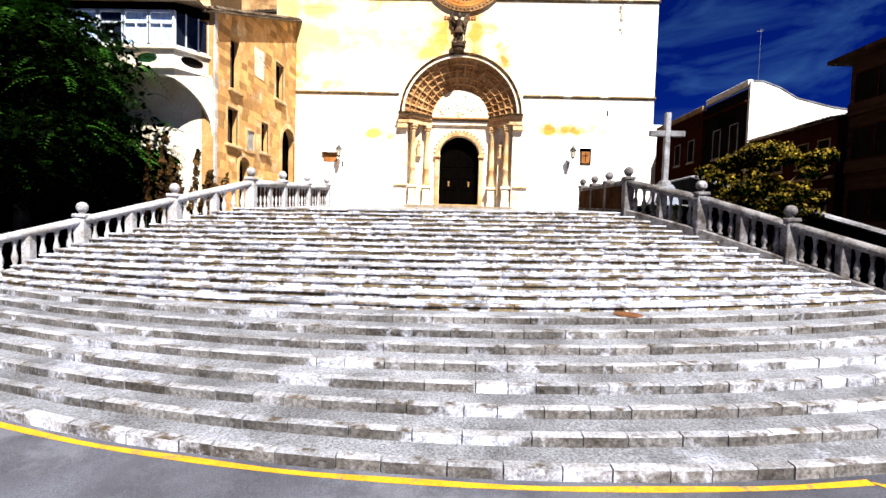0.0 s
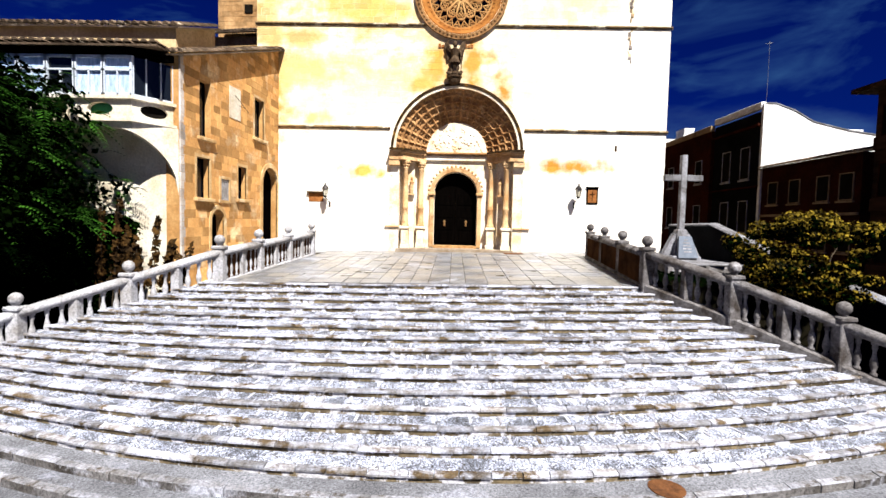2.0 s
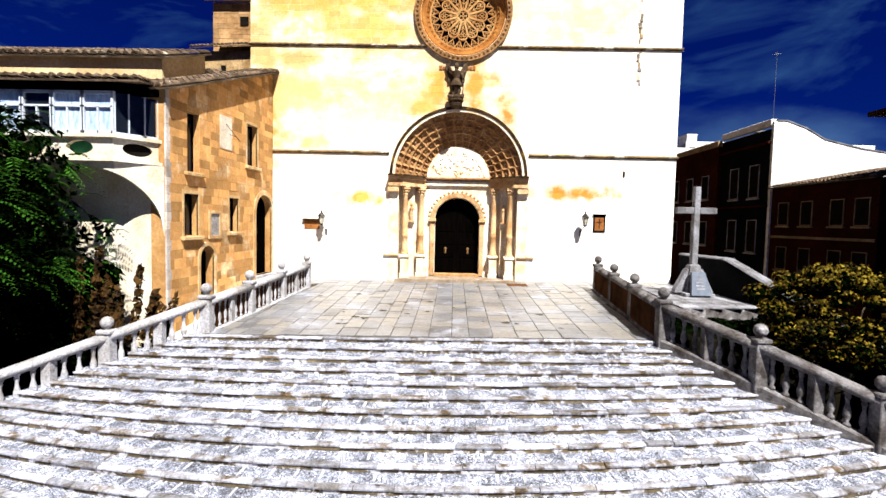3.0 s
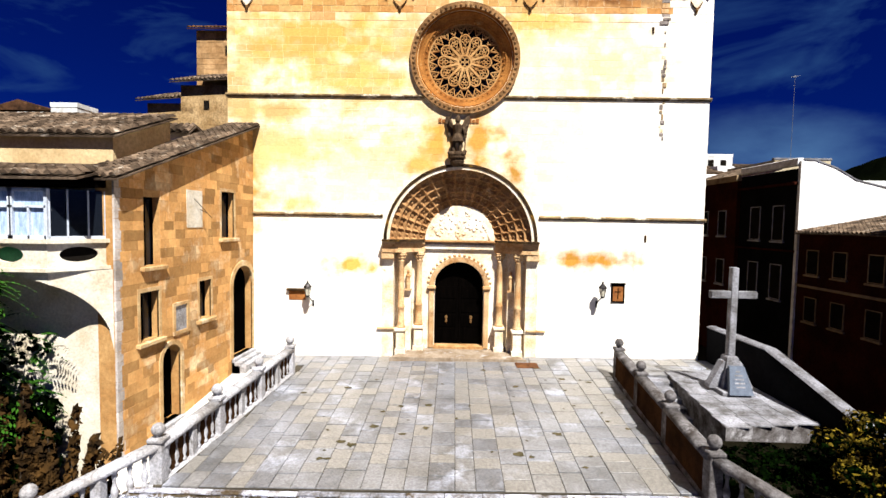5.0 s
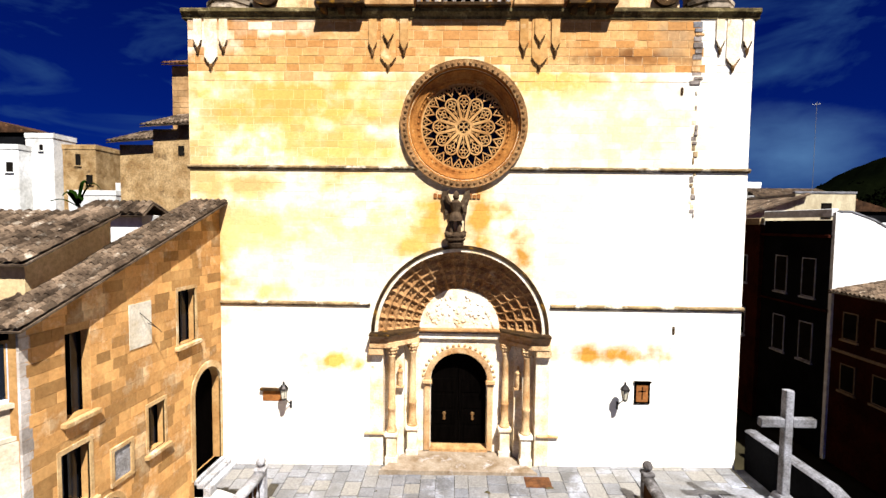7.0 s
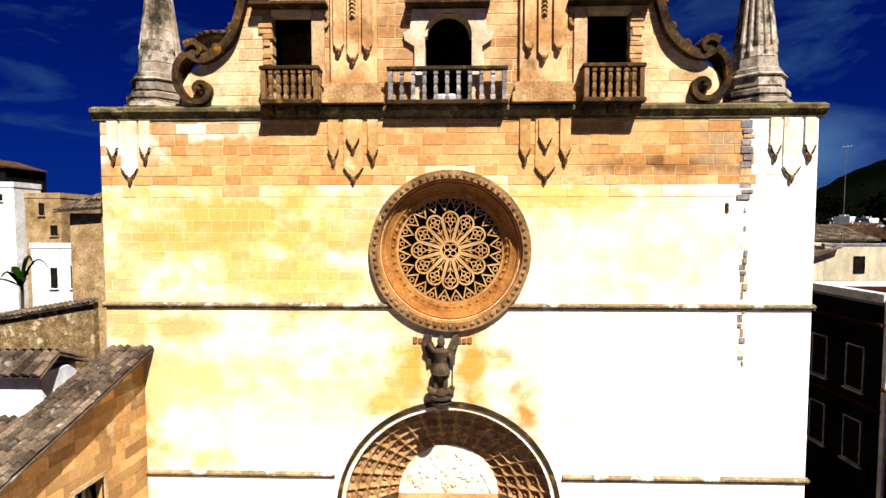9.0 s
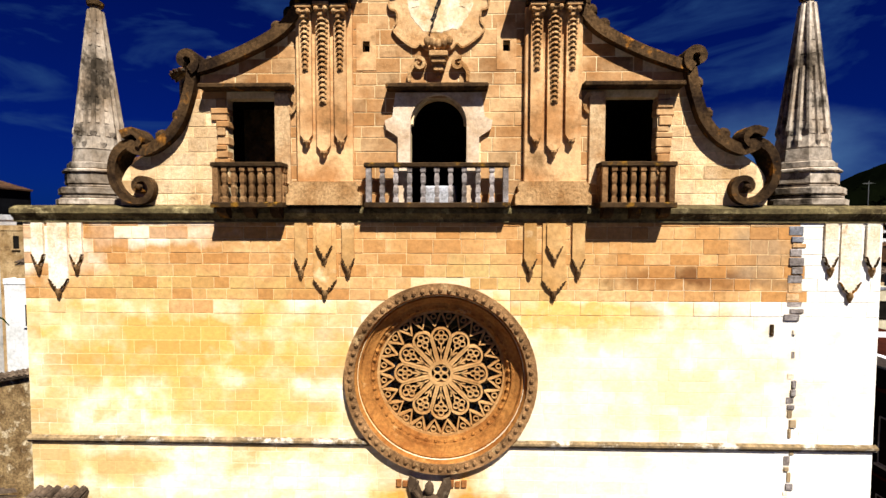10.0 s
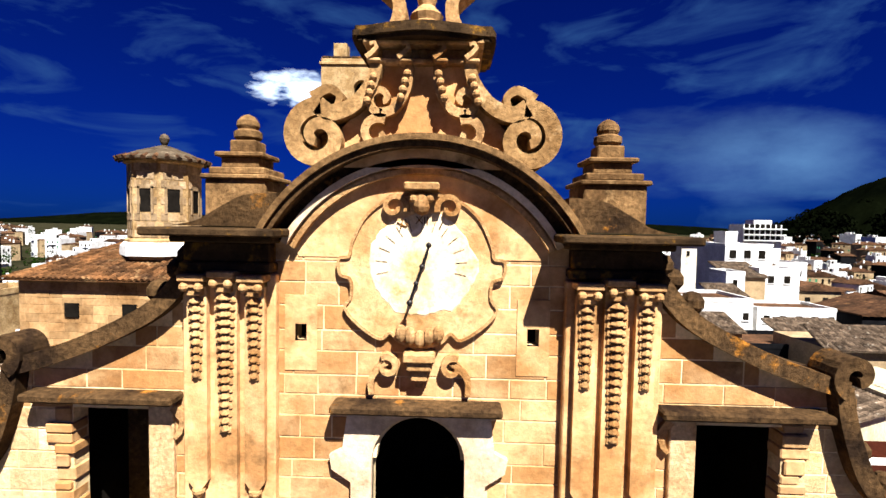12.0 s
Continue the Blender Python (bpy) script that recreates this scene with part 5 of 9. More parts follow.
# corner spires
for x in (-9.84, 9.76):
    sx, sy = x, 1.0
    bm = bmesh.new()
    lathe(bm, [(0.78, 18.36), (0.74, 19.54)], 8, (sx, sy, 0), None, math.pi / 8)
    spire = part("spire", bm, SPIRE, church, "tapering octagonal stone spire on a moulded base")
    for w, z0, z1 in ((1.08, 18.37, 18.56), (0.98, 18.56, 18.66), (1.02, 18.66, 18.86), (0.84, 18.86, 18.94), (0.86, 18.94, 19.26), (0.92, 19.26, 19.36), (0.80, 19.36, 19.55)):
        bm = bmesh.new()
        lathe(bm, [(w * 0.97, z0), (w, z0 + 0.03), (w, z1 - 0.03), (w * 0.95, z1)], 8, (sx, sy, 0), None, math.pi / 8)
        part("base_moulding", bm, SPIRE, spire)
    z = 19.55
    i = 0
    while z < 23.95:
        h = 0.36
        r0, r1 = 0.68 - (z - 19.55) / 4.6 * 0.57, 0.68 - (min(z + h, 23.95) - 19.55) / 4.6 * 0.57
        bm = bmesh.new()
        lathe(bm, [(r0 - 0.008, z + 0.006), (r0, z + 0.02), (r1 + 0.008, min(z + h, 23.95) - 0.012)], 8, (sx, sy, 0), None, math.pi / 8)
        part("course", bm, SPIRE, spire)
        z += h
        i += 1
    bm = bmesh.new()
    lathe(bm, [(0.10, 23.9), (0.20, 23.95), (0.22, 24.05), (0.1, 24.12), (0.08, 24.2), (0.16, 24.3), (0.16, 24.4), (0.04, 24.5)], 12, (sx, sy, 0))
    part("knob", bm, LICHEN, spire)
    for k in range(16):
        a = math.pi / 8 + k * math.pi / 8
        f0 = 1.0 if k % 2 == 0 else 0.925
        top, low = (23.8, 20.5) if k % 2 == 0 else (22.1, 20.2)
        ra, rb = (0.68 - (low - 19.55) / 4.6 * 0.57) * f0, (0.68 - (top - 19.55) / 4.6 * 0.57) * f0
        bm = bmesh.new()
        rod(bm, (sx + ra * math.cos(a), sy + ra * math.sin(a), low), (sx + rb * math.cos(a), sy + rb * math.sin(a), top), 0.062, 6)
        lathe(bm, [(0.02, -0.30), (0.09, -0.10), (0.07, 0.05)], 6, (sx + ra * math.cos(a), sy + ra * math.sin(a), low))
        part("rib", bm, SPIRE, spire)

# pendants under the cornice
for cx, full in ((-3.16, True), (2.82, True), (-10.3, False), (10.35, False)):
    for dx, low, w in (((-0.62, 16.62, 0.16), (0.0, 16.05, 0.30), (0.62, 16.62, 0.16), (0.0, 16.95, 0.2)) if full else ((-0.52, 16.7, 0.16), (0.0, 16.05, 0.26), (0.52, 16.7, 0.16))):
        x = cx + dx
        d = 0.075 if w < 0.25 else 0.05
        if w == 0.2:
            d = 0.10
        out = [(x - w, 17.9), (x - w, low + 0.30), (x - w * 0.62, low + 0.16), (x - w * 0.3, low + 0.05), (x, low), (x + w * 0.3, low + 0.05), (x + w * 0.62, low + 0.16), (x + w, low + 0.30), (x + w, 17.9)]
        pend = part("pendant", slab(out, -d, 0.0), PORTAL_PALE if abs(cx) > 9 else PENDANT, church)
        bm = bmesh.new()
        lathe(bm, [(0.015, -0.18), (0.05, -0.1), (0.075, -0.02), (0.075, 0.04)], 8, (x, -0.06, low))
        ball(bm, (x, -d - 0.02, low + 0.04), 0.06, 8, 6)
        part("drop", bm, URN, pend)
        for s in (-1, 1):
            bm = bmesh.new()
            for j in range(5):
                q = j / 4
                ball(bm, (x + s * w * (1.0 - 0.85 * q), -d - 0.002, low + 0.34 - 0.27 * q), 0.024 + 0.008 * (j % 2), 6, 4)
            band(bm, [(x + s * w, low + 0.36), (x + s * w * 0.6, low + 0.17), (x + s * w * 0.1, low + 0.05)], -d - 0.035, 0, 0.022, 0.03)
            part("edge_chain", bm, WEATHERED, pend)


# ---------------------------------------------------------------- balconies of the bell gable
def baluster_mesh(h, r):
    bm = bmesh.new()
    lathe(bm, [(r * 1.2, 0), (r * 1.2, h * 0.12), (r * 0.8, h * 0.17), (r * 1.15, h * 0.30), (r * 1.1, h * 0.42), (r * 0.75, h * 0.50), (r * 1.1, h * 0.58), (r * 1.15, h * 0.74), (r * 0.8, h * 0.84), (r * 1.2, h * 0.88), (r * 1.2, h)], 4, (0, 0, 0), None, math.pi / 4)
    return bm


for x0, x1, out, n, label in ((-5.86, -4.10, 0.52, 7, "small stone balcony"), (3.86, 5.66, 0.52, 7, "small stone balcony"), (-2.02, 1.60, 0.36, 10, "wide stone balcony")):
    bal = part("balcony", boxed(x0 - 0.04, x1 + 0.04, -out - 0.06, 0.1, 18.28, 18.42, 0.02), LICHEN, church, label + " with turned balusters")
    part("rail", boxed(x0 - 0.03, x1 + 0.03, -out - 0.05, -out + 0.14, 19.30, 19.42, 0.02), LICHEN, bal)
    for i in range(n + 1):
        x = x0 + 0.08 + (x1 - x0 - 0.16) * i / n
        if i in (0, n):
            part("post", boxed(x - 0.07, x + 0.07, -out - 0.02, -out + 0.12, 18.42, 19.30, 0.01), BEAD if out > 0.5 else BALUSTER, bal)
        else:
            b = part("baluster", baluster_mesh(0.88, 0.078), BEAD if out > 0.5 else BALUSTER, bal)
            b.location = (x, -out + 0.05, 18.42)
    if out > 0.5:
        for x in (x0 + 0.06, x1 - 0.06):
            part("side_rail", boxed(x - 0.08, x + 0.08, -out + 0.14, 0.0, 19.30, 19.42, 0.02), LICHEN, bal)
            for y in (-0.12, -0.30):
                b = part("baluster", baluster_mesh(0.88, 0.078), BEAD if out > 0.5 else BALUSTER, bal)
                b.location = (x, y, 18.42)
        for x in (x0 + 0.2, (x0 + x1) / 2, x1 - 0.2):
            part("bracket", slab([(-0.16, 18.28), (-out, 18.28), (-out + 0.05, 18.16), (-0.28, 18.02), (-0.16, 18.02)], x - 0.12, x + 0.12, side), LICHEN, bal)
bm = bmesh.new()
box(bm, -0.62, 0.30, 0.9, 1.3, 18.4, 18.95, 0.05)
tagged(part("stone_block", bm, GREYSTONE), "pale stone block standing inside the arched belfry door", "stone block")

# ---------------------------------------------------------------- rose window
rx, rz = ROSE
bm = bmesh.new()
seg = 72
rings = []
for r, y in ((2.52, 0.0), (2.52, -0.10), (2.44, -0.16), (2.30, -0.16), (2.24, -0.08), (2.20, 0.03), (2.15, 0.01), (2.11, 0.10), (1.98, 0.19), (1.90, 0.21), (1.89, 0.28), (1.83, 0.29), (1.80, 0.35), (1.75, 0.37), (1.73, 0.90)):
    rings.append([bm.verts.new((rx + r * math.cos(2 * math.pi * i / seg), y, rz + r * math.sin(2 * math.pi * i / seg))) for i in range(seg)])
for a, b in zip(rings, rings[1:]):
    for i in range(seg):
        bm.faces.new((a[i], a[(i + 1) % seg], b[(i + 1) % seg], b[i]))
rose = part("rose_window", bm, ROSE_STONE, church, "round rose window in a deep moulded frame")
bm = bmesh.new()
plate(bm, arc(rx, rz, 2.535, 0, 360, 72)[:-1], [arc(rx, rz, 2.27, 0, 360, 72)[:-1]], -0.172, -0.02, front)
part("outer_rim", bm, BEAD, rose, "weathered brown rim set with beads")
for i in range(44):
    a = 2 * math.pi * (i + 0.5) / 44
    bm = bmesh.new()
    ball(bm, (rx + 1.845 * math.cos(a), 0.30, rz + 1.845 * math.sin(a)), 0.062, 6, 4)
    part("leaf_boss", bm, ROSE_STONE, rose)
for i in range(64):
    a = 2 * math.pi * i / 64
    bm = bmesh.new()
    ball(bm, (rx + 2.375 * math.cos(a), -0.16, rz + 2.375 * math.sin(a)), 0.075, 6, 4)
    part("bead", bm, BEAD, rose)
bm = bmesh.new()
lathe(bm, [(1.76, 0), (1.76, 0.05)], 48, (rx, 0.86, rz), Matrix.Rotation(radians(90), 4, "X"))
part("glass", bm, GLASS, rose)


def tracery_part(name, bm):
    for v in bm.verts:
        v.co.x, v.co.z = rx + (v.co.x - rx) * 1.02, rz + (v.co.z - rz) * 1.02
    return part(name, bm, TRACERY, rose)


def tracery_ring(bm, cx, cz, r, w, n=20, y0=0.40, y1=0.56, a0=0, a1=360):
    line = arc(cx, cz, r, a0, a1, n)
    band(bm, line, y0, y1, w, w)


bm = bmesh.new()
tracery_ring(bm, rx, rz, 1.70, 0.10, 60)
tracery_ring(bm, rx, rz, 0.30, 0.09, 24)
tracery_part("tracery_ring", bm)
for i in range(12):
    a = 30 * i
    bm = bmesh.new()
    ca, sa = math.cos(radians(a)), math.sin(radians(a))

    def rot(u, v):
        return (rx + u * ca - v * sa, rz + u * sa + v * ca)

    # petal: two straight sides and a round head
    petal = [rot(0.33, 0.06), rot(0.95, 0.235)] + [rot(0.98 + 0.25 * math.sin(radians(t)), 0.25 * math.cos(radians(t))) for t in range(0, 181, 20)] + [rot(0.95, -0.235), rot(0.33, -0.06)]
    band(bm, petal, 0.40, 0.56, 0.055, 0.055)
    for u, v, r in ((1.09, 0, 0.075), (0.97, 0.10, 0.07), (0.97, -0.10, 0.07), (0.86, 0, 0.07)):
        c = rot(u, v)
        tracery_ring(bm, c[0], c[1], r, 0.03, 10, 0.42, 0.53)
    band(bm, [rot(0.36, 0.0), rot(0.78, 0.0)], 0.42, 0.53, 0.035, 0.035)
    band(bm, [rot(0.70, 0.09), rot(0.60, 0.03), rot(0.50, 0.0)], 0.42, 0.53, 0.03, 0.03)
    band(bm, [rot(0.70, -0.09), rot(0.60, -0.03), rot(0.50, 0.0)], 0.42, 0.53, 0.03, 0.03)
    tracery_part("petal", bm)
for i in range(24):
    a = radians(15 * i + 7.5)
    c0, c1 = a - radians(7.5), a + radians(7.5)
    bm = bmesh.new()
    band(bm, [(rx + 1.66 * math.cos(c0), rz + 1.66 * math.sin(c0)), (rx + 1.46 * math.cos(a - 0.07), rz + 1.46 * math.sin(a - 0.07)), (rx + 1.28 * math.cos(a), rz + 1.28 * math.sin(a)),
              (rx + 1.46 * math.cos(a + 0.07), rz + 1.46 * math.sin(a + 0.07)), (rx + 1.66 * math.cos(c1), rz + 1.66 * math.sin(c1))], 0.41, 0.55, 0.05, 0.05)
    tracery_ring(bm, rx + 1.55 * math.cos(a), rz + 1.55 * math.sin(a), 0.07, 0.028, 8, 0.42, 0.53)
    tracery_part("outer_light", bm)
bm = bmesh.new()
for u, v in ((0.1, 0.1), (-0.1, 0.1), (0.1, -0.1), (-0.1, -0.1)):
    tracery_ring(bm, rx + u, rz + v, 0.095, 0.03, 10, 0.42, 0.53)
tracery_part("hub", bm)

# ---------------------------------------------------------------- portal
portal = thing("portal", "carved stone portal with coffered half dome and paired columns", "portal")
PD = 1.00                                # depth of the recess
bm = bmesh.new()
band(bm, arc(XC, SPRING, 3.56, 180, 0, 40), -0.10, 0.05, 0.13, 0.13)
part("hood_mould", bm, LICHEN, portal, "dark weathered arch moulding")
bm = bmesh.new()
band(bm, arc(XC, SPRING, 3.42, 180, 0, 40), -0.05, 0.08, 0.13, 0.13)
part("archivolt", bm, PORTAL_PALE, portal)
# splayed vault with sunk coffers
NA, NR = 17, 5
bm = bmesh.new()


def vault(a, t):
    r, y = 3.38 + (1.70 - 3.38) * t, 0.02 + (PD - 0.02) * t
    return Vector((XC + r * math.cos(a), y, SPRING + r * math.sin(a)))


grid = {}
for i in range(NA * 4 + 1):
    for j in range(NR * 4 + 1):
        a, t = math.pi * i / (NA * 4), j / (NR * 4)
        p = vault(a, t)
        inside = i % 4 in (1, 2, 3) and j % 4 in (1, 2, 3)
        if inside:
            deep = 0.03 if (i % 4 == 2 and j % 4 == 2) else 0.11
            p += Vector((math.cos(a) * 0.62, 0.72, math.sin(a) * 0.62)) * deep
        grid[i, j] = bm.verts.new(p)
for i in range(NA * 4):
    for j in range(NR * 4):
        bm.faces.new((grid[i, j], grid[i + 1, j], grid[i + 1, j + 1], grid[i, j + 1]))
part("coffered_vault", bm, VAULT, portal, "vault of square coffers with carved bosses")
bm = bmesh.new()
plate(bm, arc(XC, SPRING, 1.72, 0, 180, 30), [], PD, PD + 0.3, front)
tym = part("tympanum", bm, PORTAL_PALE, portal, "pale tympanum with worn relief")
rng = random.Random(3)
bm = bmesh.new()
for i in range(80):
    a, r = math.pi * rng.random(), 1.5 * math.sqrt(rng.random())
    ball(bm, (XC + r * math.cos(a), PD + 0.03, SPRING + 0.12 + r * math.sin(a) * 0.9), rng.uniform(0.05, 0.10), 7, 5, rng.uniform(0.6, 1.7))
part("relief", bm, PORTAL_PALE, tym)
# back wall with the arched doorway
dz, dr = 3.05, 1.22
ring = [(XC - 2.0, -0.6), (XC - dr, -0.6), (XC - dr, dz)] + arc(XC, dz, dr, 180, 0, 24)[1:-1] + [(XC + dr, dz), (XC + dr, -0.6), (XC + 2.0, -0.6), (XC + 2.0, SPRING), (XC - 2.0, SPRING)]
part("door_wall", slab(ring, PD, PD + 0.5), PORTAL_PALE, portal)
bm = bmesh.new()
band(bm, [(XC - dr - 0.14, 0.0), (XC - dr - 0.14, dz)] + arc(XC, dz, dr + 0.14, 180, 0, 24)[1:-1] + [(XC + dr + 0.14, dz), (XC + dr + 0.14, 0.0)], PD - 0.10, PD + 0.02, 0.24, 0.24)
part("door_arch", bm, PORTAL, portal)
for i in range(19):
    a = radians(8 + 164 * i / 18)
    bm = bmesh.new()
    ball(bm, (XC + (dr + 0.34) * math.cos(a), PD + 0.01, dz + (dr + 0.34) * math.sin(a)), 0.075, 7, 5)
    part("leaf_boss", bm, PORTAL, portal)
for s in (-1, 1):
    part("impost", boxed(XC + s * (dr + 0.14) - 0.2, XC + s * (dr + 0.14) + 0.2, PD - 0.2, PD, dz - 0.1, dz + 0.06, 0.02), PORTAL, portal)
# splayed jambs
for s in (-1, 1):
    bm = bmesh.new()
    plate(bm, [(XC + s * 3.14, -0.014), (XC + s * 3.14, 0.60), (XC + s * 2.34, 0.60), (XC + s * 2.34, PD), (XC + s * 1.98, PD), (XC + s * 1.98, PD + 0.4), (XC + s * 3.7, PD + 0.4), (XC + s * 3.7, -0.014)], [], -0.5, SPRING, flat_z)
    part("jamb", bm, PORTAL_PALE, portal)
    # entablature that breaks forward over the columns
    for z0, z1, d in ((4.78, 4.95, 0.30), (4.95, 5.16, 0.24), (5.16, 5.30, 0.40), (5.30, 5.38, 0.52)):
        bm = bmesh.new()
        plate(bm, [(XC + s * 3.66, -0.02), (XC + s * 3.66, -d), (XC + s * 2.9, -d), (XC + s * (1.9 - d * 0.2), PD - d), (XC + s * 1.7, PD - d * 0.5), (XC + s * 1.7, PD + 0.1), (XC + s * 2.2, PD + 0.1)], [], z0, z1, flat_z)
        part("entablature", bm, LICHEN if z0 > 5.25 else PORTAL, portal)
    # plinth band beyond the portal
    part("plinth_moulding", boxed(min(XC + s * 3.2, XC + s * 3.9), max(XC + s * 3.0, XC + s * 4.1), -0.12, 0.02, 1.08, 1.18, 0.02), PORTAL, portal)
    part("bracket_block", boxed(min(XC + s * 3.1, XC + s * 3.72), max(XC + s * 3.1, XC + s * 3.72), -0.26, 0.02, 4.45, 4.8, 0.04), PORTAL, portal)
    for cx, cy, nm in ((2.78, 0.10, 0), (1.98, 0.78, 1)):
        x = XC + s * cx
        bm = bmesh.new()
        box(bm, x - 0.26, x + 0.26, cy - 0.26, cy + 0.26, -0.4, 0.16, 0.02)
        box(bm, x - 0.21, x + 0.21, cy - 0.21, cy + 0.21, 0.16, 1.0, 0.02)
        box(bm, x - 0.28, x + 0.28, cy - 0.28, cy + 0.28, 1.0, 1.16, 0.03)
        part("pedestal", bm, PORTAL_PALE, portal)
        bm = bmesh.new()
        lathe(bm, [(0.22, 1.16), (0.22, 1.24), (0.17, 1.28), (0.19, 1.36), (0.155, 1.42), (0.16, 2.1), (0.18, 2.14), (0.18, 2.22), (0.15, 2.26), (0.125, 4.30), (0.15, 4.34), (0.15, 4.38), (0.13, 4.40), (0.16, 4.55), (0.24, 4.72), (0.24, 4.78)], 18, (x, cy, 0))
        part("column", bm, PORTAL, portal, "slender round column with a leafy capital", True)
        bm = bmesh.new()
        lathe(bm, [(0.14, 4.44), (0.20, 4.50), (0.19, 4.56), (0.25, 4.64), (0.22, 4.70)], 16, (x, cy, 0))
        for v in bm.verts:
            # leaves stand out from the bell of the capital
            a = math.atan2(v.co.y - cy, v.co.x - x)
            k = 1 + 0.10 * math.cos(8 * a)
            v.co.x, v.co.y = x + (v.co.x - x) * k, cy + (v.co.y - cy) * k
        part("capital", bm, PORTAL, portal)
    # niche with a small figure between the columns
    x = XC + s * 2.48
    bm = bmesh.new()
    box(bm, x - 0.16, x + 0.16, 0.36, 0.6, 2.9, 2.98)
    lathe(bm, [(0.10, 2.98), (0.12, 3.2), (0.10, 3.5), (0.13, 3.62), (0.04, 3.72), (0.07, 3.8), (0.03, 3.9)], 10, (x, 0.46, 0))
    tagged(part("niche_statue", bm, PORTAL), "small worn stone figure in a portal niche", "statue")
part("lintel_frieze", boxed(XC - 1.75, XC + 1.75, PD - 0.14, PD + 0.02, 4.90, 5.16, 0.02), PORTAL_PALE, portal)
part("transom_cornice", boxed(XC - 1.75, XC + 1.75, PD - 0.30, PD + 0.02, 5.24, 5.36, 0.03), VAULT, portal)
# doorstep
bm = bmesh.new()
plate(bm, [(XC - 3.2, -0.75), (XC + 3.15, -0.75), (XC + 2.4, 0.6), (XC + 2.0, PD), (XC - 2.0, PD), (XC - 2.4, 0.6)], [], -0.6, -0.06, flat_z)
part("doorstep", bm, DOORSTEP, portal, "low worn brown stone platform before the door")
part("threshold", boxed(XC - 1.25, XC + 1.25, PD - 0.1, PD + 0.6, -0.2, 0.08, 0.02), CARVED, portal, "brown stone threshold")
# door leaves, dark inside
door = thing("church_door", "dark closed double wooden church door with brass knockers", "door")
for s in (-1, 1):
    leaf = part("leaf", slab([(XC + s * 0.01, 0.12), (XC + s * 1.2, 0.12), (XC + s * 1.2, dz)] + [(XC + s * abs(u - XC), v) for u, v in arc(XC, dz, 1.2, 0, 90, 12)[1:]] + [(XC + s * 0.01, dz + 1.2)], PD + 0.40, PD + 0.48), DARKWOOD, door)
    bm = bmesh.new()
    lathe(bm, [(0.03, 0), (0.09, 0.02), (0.07, 0.05), (0.02, 0.06)], 12, (XC + s * 0.62, PD + 0.40, 1.45), Matrix.Rotation(radians(90), 4, "X"))
    lathe(bm, [(0.06, -0.26), (0.07, -0.2), (0.03, -0.05)], 8, (XC + s * 0.62, PD + 0.36, 1.45))
    part("knocker", bm, BRASS, leaf, "brass ring knocker")
    for i in range(4):
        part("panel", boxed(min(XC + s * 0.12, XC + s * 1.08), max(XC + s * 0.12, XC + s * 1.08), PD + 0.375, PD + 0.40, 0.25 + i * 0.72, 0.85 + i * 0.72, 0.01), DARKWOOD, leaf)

# ---------------------------------------------------------------- statue over the portal
bm = bmesh.new()
sx, sy, sz = -0.40, -0.26, 8.84
lathe(bm, [(0.14, 0), (0.30, 0.10), (0.34, 0.22), (0.28, 0.30), (0.40, 0.36), (0.40, 0.44)], 14, (sx, sy + 0.05, sz))
for u, v, w, r in ((-0.26, -0.05, 0.54, 0.16), (0.02, -0.12, 0.52, 0.2), (0.26, -0.06, 0.56, 0.16), (0.34, -0.02, 0.66, 0.1), (-0.36, 0, 0.62, 0.1)):
    ball(bm, (sx + u, sy + v, sz + w), r, 9, 6, 0.8)
for s in (-1, 1):
    lathe(bm, [(0.07, 0), (0.085, 0.25), (0.08, 0.35), (0.10, 0.62)], 8, (sx + s * 0.15 - 0.02, sy - 0.02, sz + 0.6))
lathe(bm, [(0.30, 0), (0.26, 0.14), (0.19, 0.30), (0.17, 0.36), (0.22, 0.55), (0.25, 0.72), (0.12, 0.80), (0.07, 0.86)], 12, (sx, sy, sz + 1.12))
ball(bm, (sx, sy - 0.02, sz + 2.08), 0.125, 10, 8, 1.15)
lathe(bm, [(0.13, 0), (0.09, 0.09), (0.02, 0.16)], 8, (sx, sy, sz + 2.16))
rod(bm, (sx - 0.24, sy, sz + 1.82), (sx - 0.42, sy - 0.06, sz + 2.10), 0.07)
rod(bm, (sx - 0.42, sy - 0.06, sz + 2.10), (sx - 0.30, sy - 0.08, sz + 2.34), 0.055)
rod(bm, (sx + 0.24, sy, sz + 1.82), (sx + 0.36, sy - 0.1, sz + 1.45), 0.07)
rod(bm, (sx + 0.36, sy - 0.1, sz + 1.45), (sx + 0.34, sy - 0.14, sz + 0.6), 0.025)
for s in (-1, 1):
    plate(bm, [(sx + s * u, sz + w) for u, w in ((0.12, 1.72), (0.36, 2.28), (0.54, 2.36), (0.58, 2.1), (0.46, 1.7), (0.42, 1.32), (0.24, 1.42))], [], sy + 0.12, sy + 0.19, front)
tagged(part("statue", bm, BRONZE), "dark weathered stone statue of a winged figure on a console", "statue")

# small carved stones either side of the statue's head
for x in (-1.06, 0.34):
    bm = bmesh.new()
    for i in range(3):
        box(bm, x - 0.24 + i * 0.17, x - 0.10 + i * 0.17, -0.05, 0.0, 10.86, 11.06 - 0.04 * (i % 2), 0.01)
    tagged(part("wall_ornament", bm, PLAQUE), "small weathered carved letters in relief on the wall", "ornament")


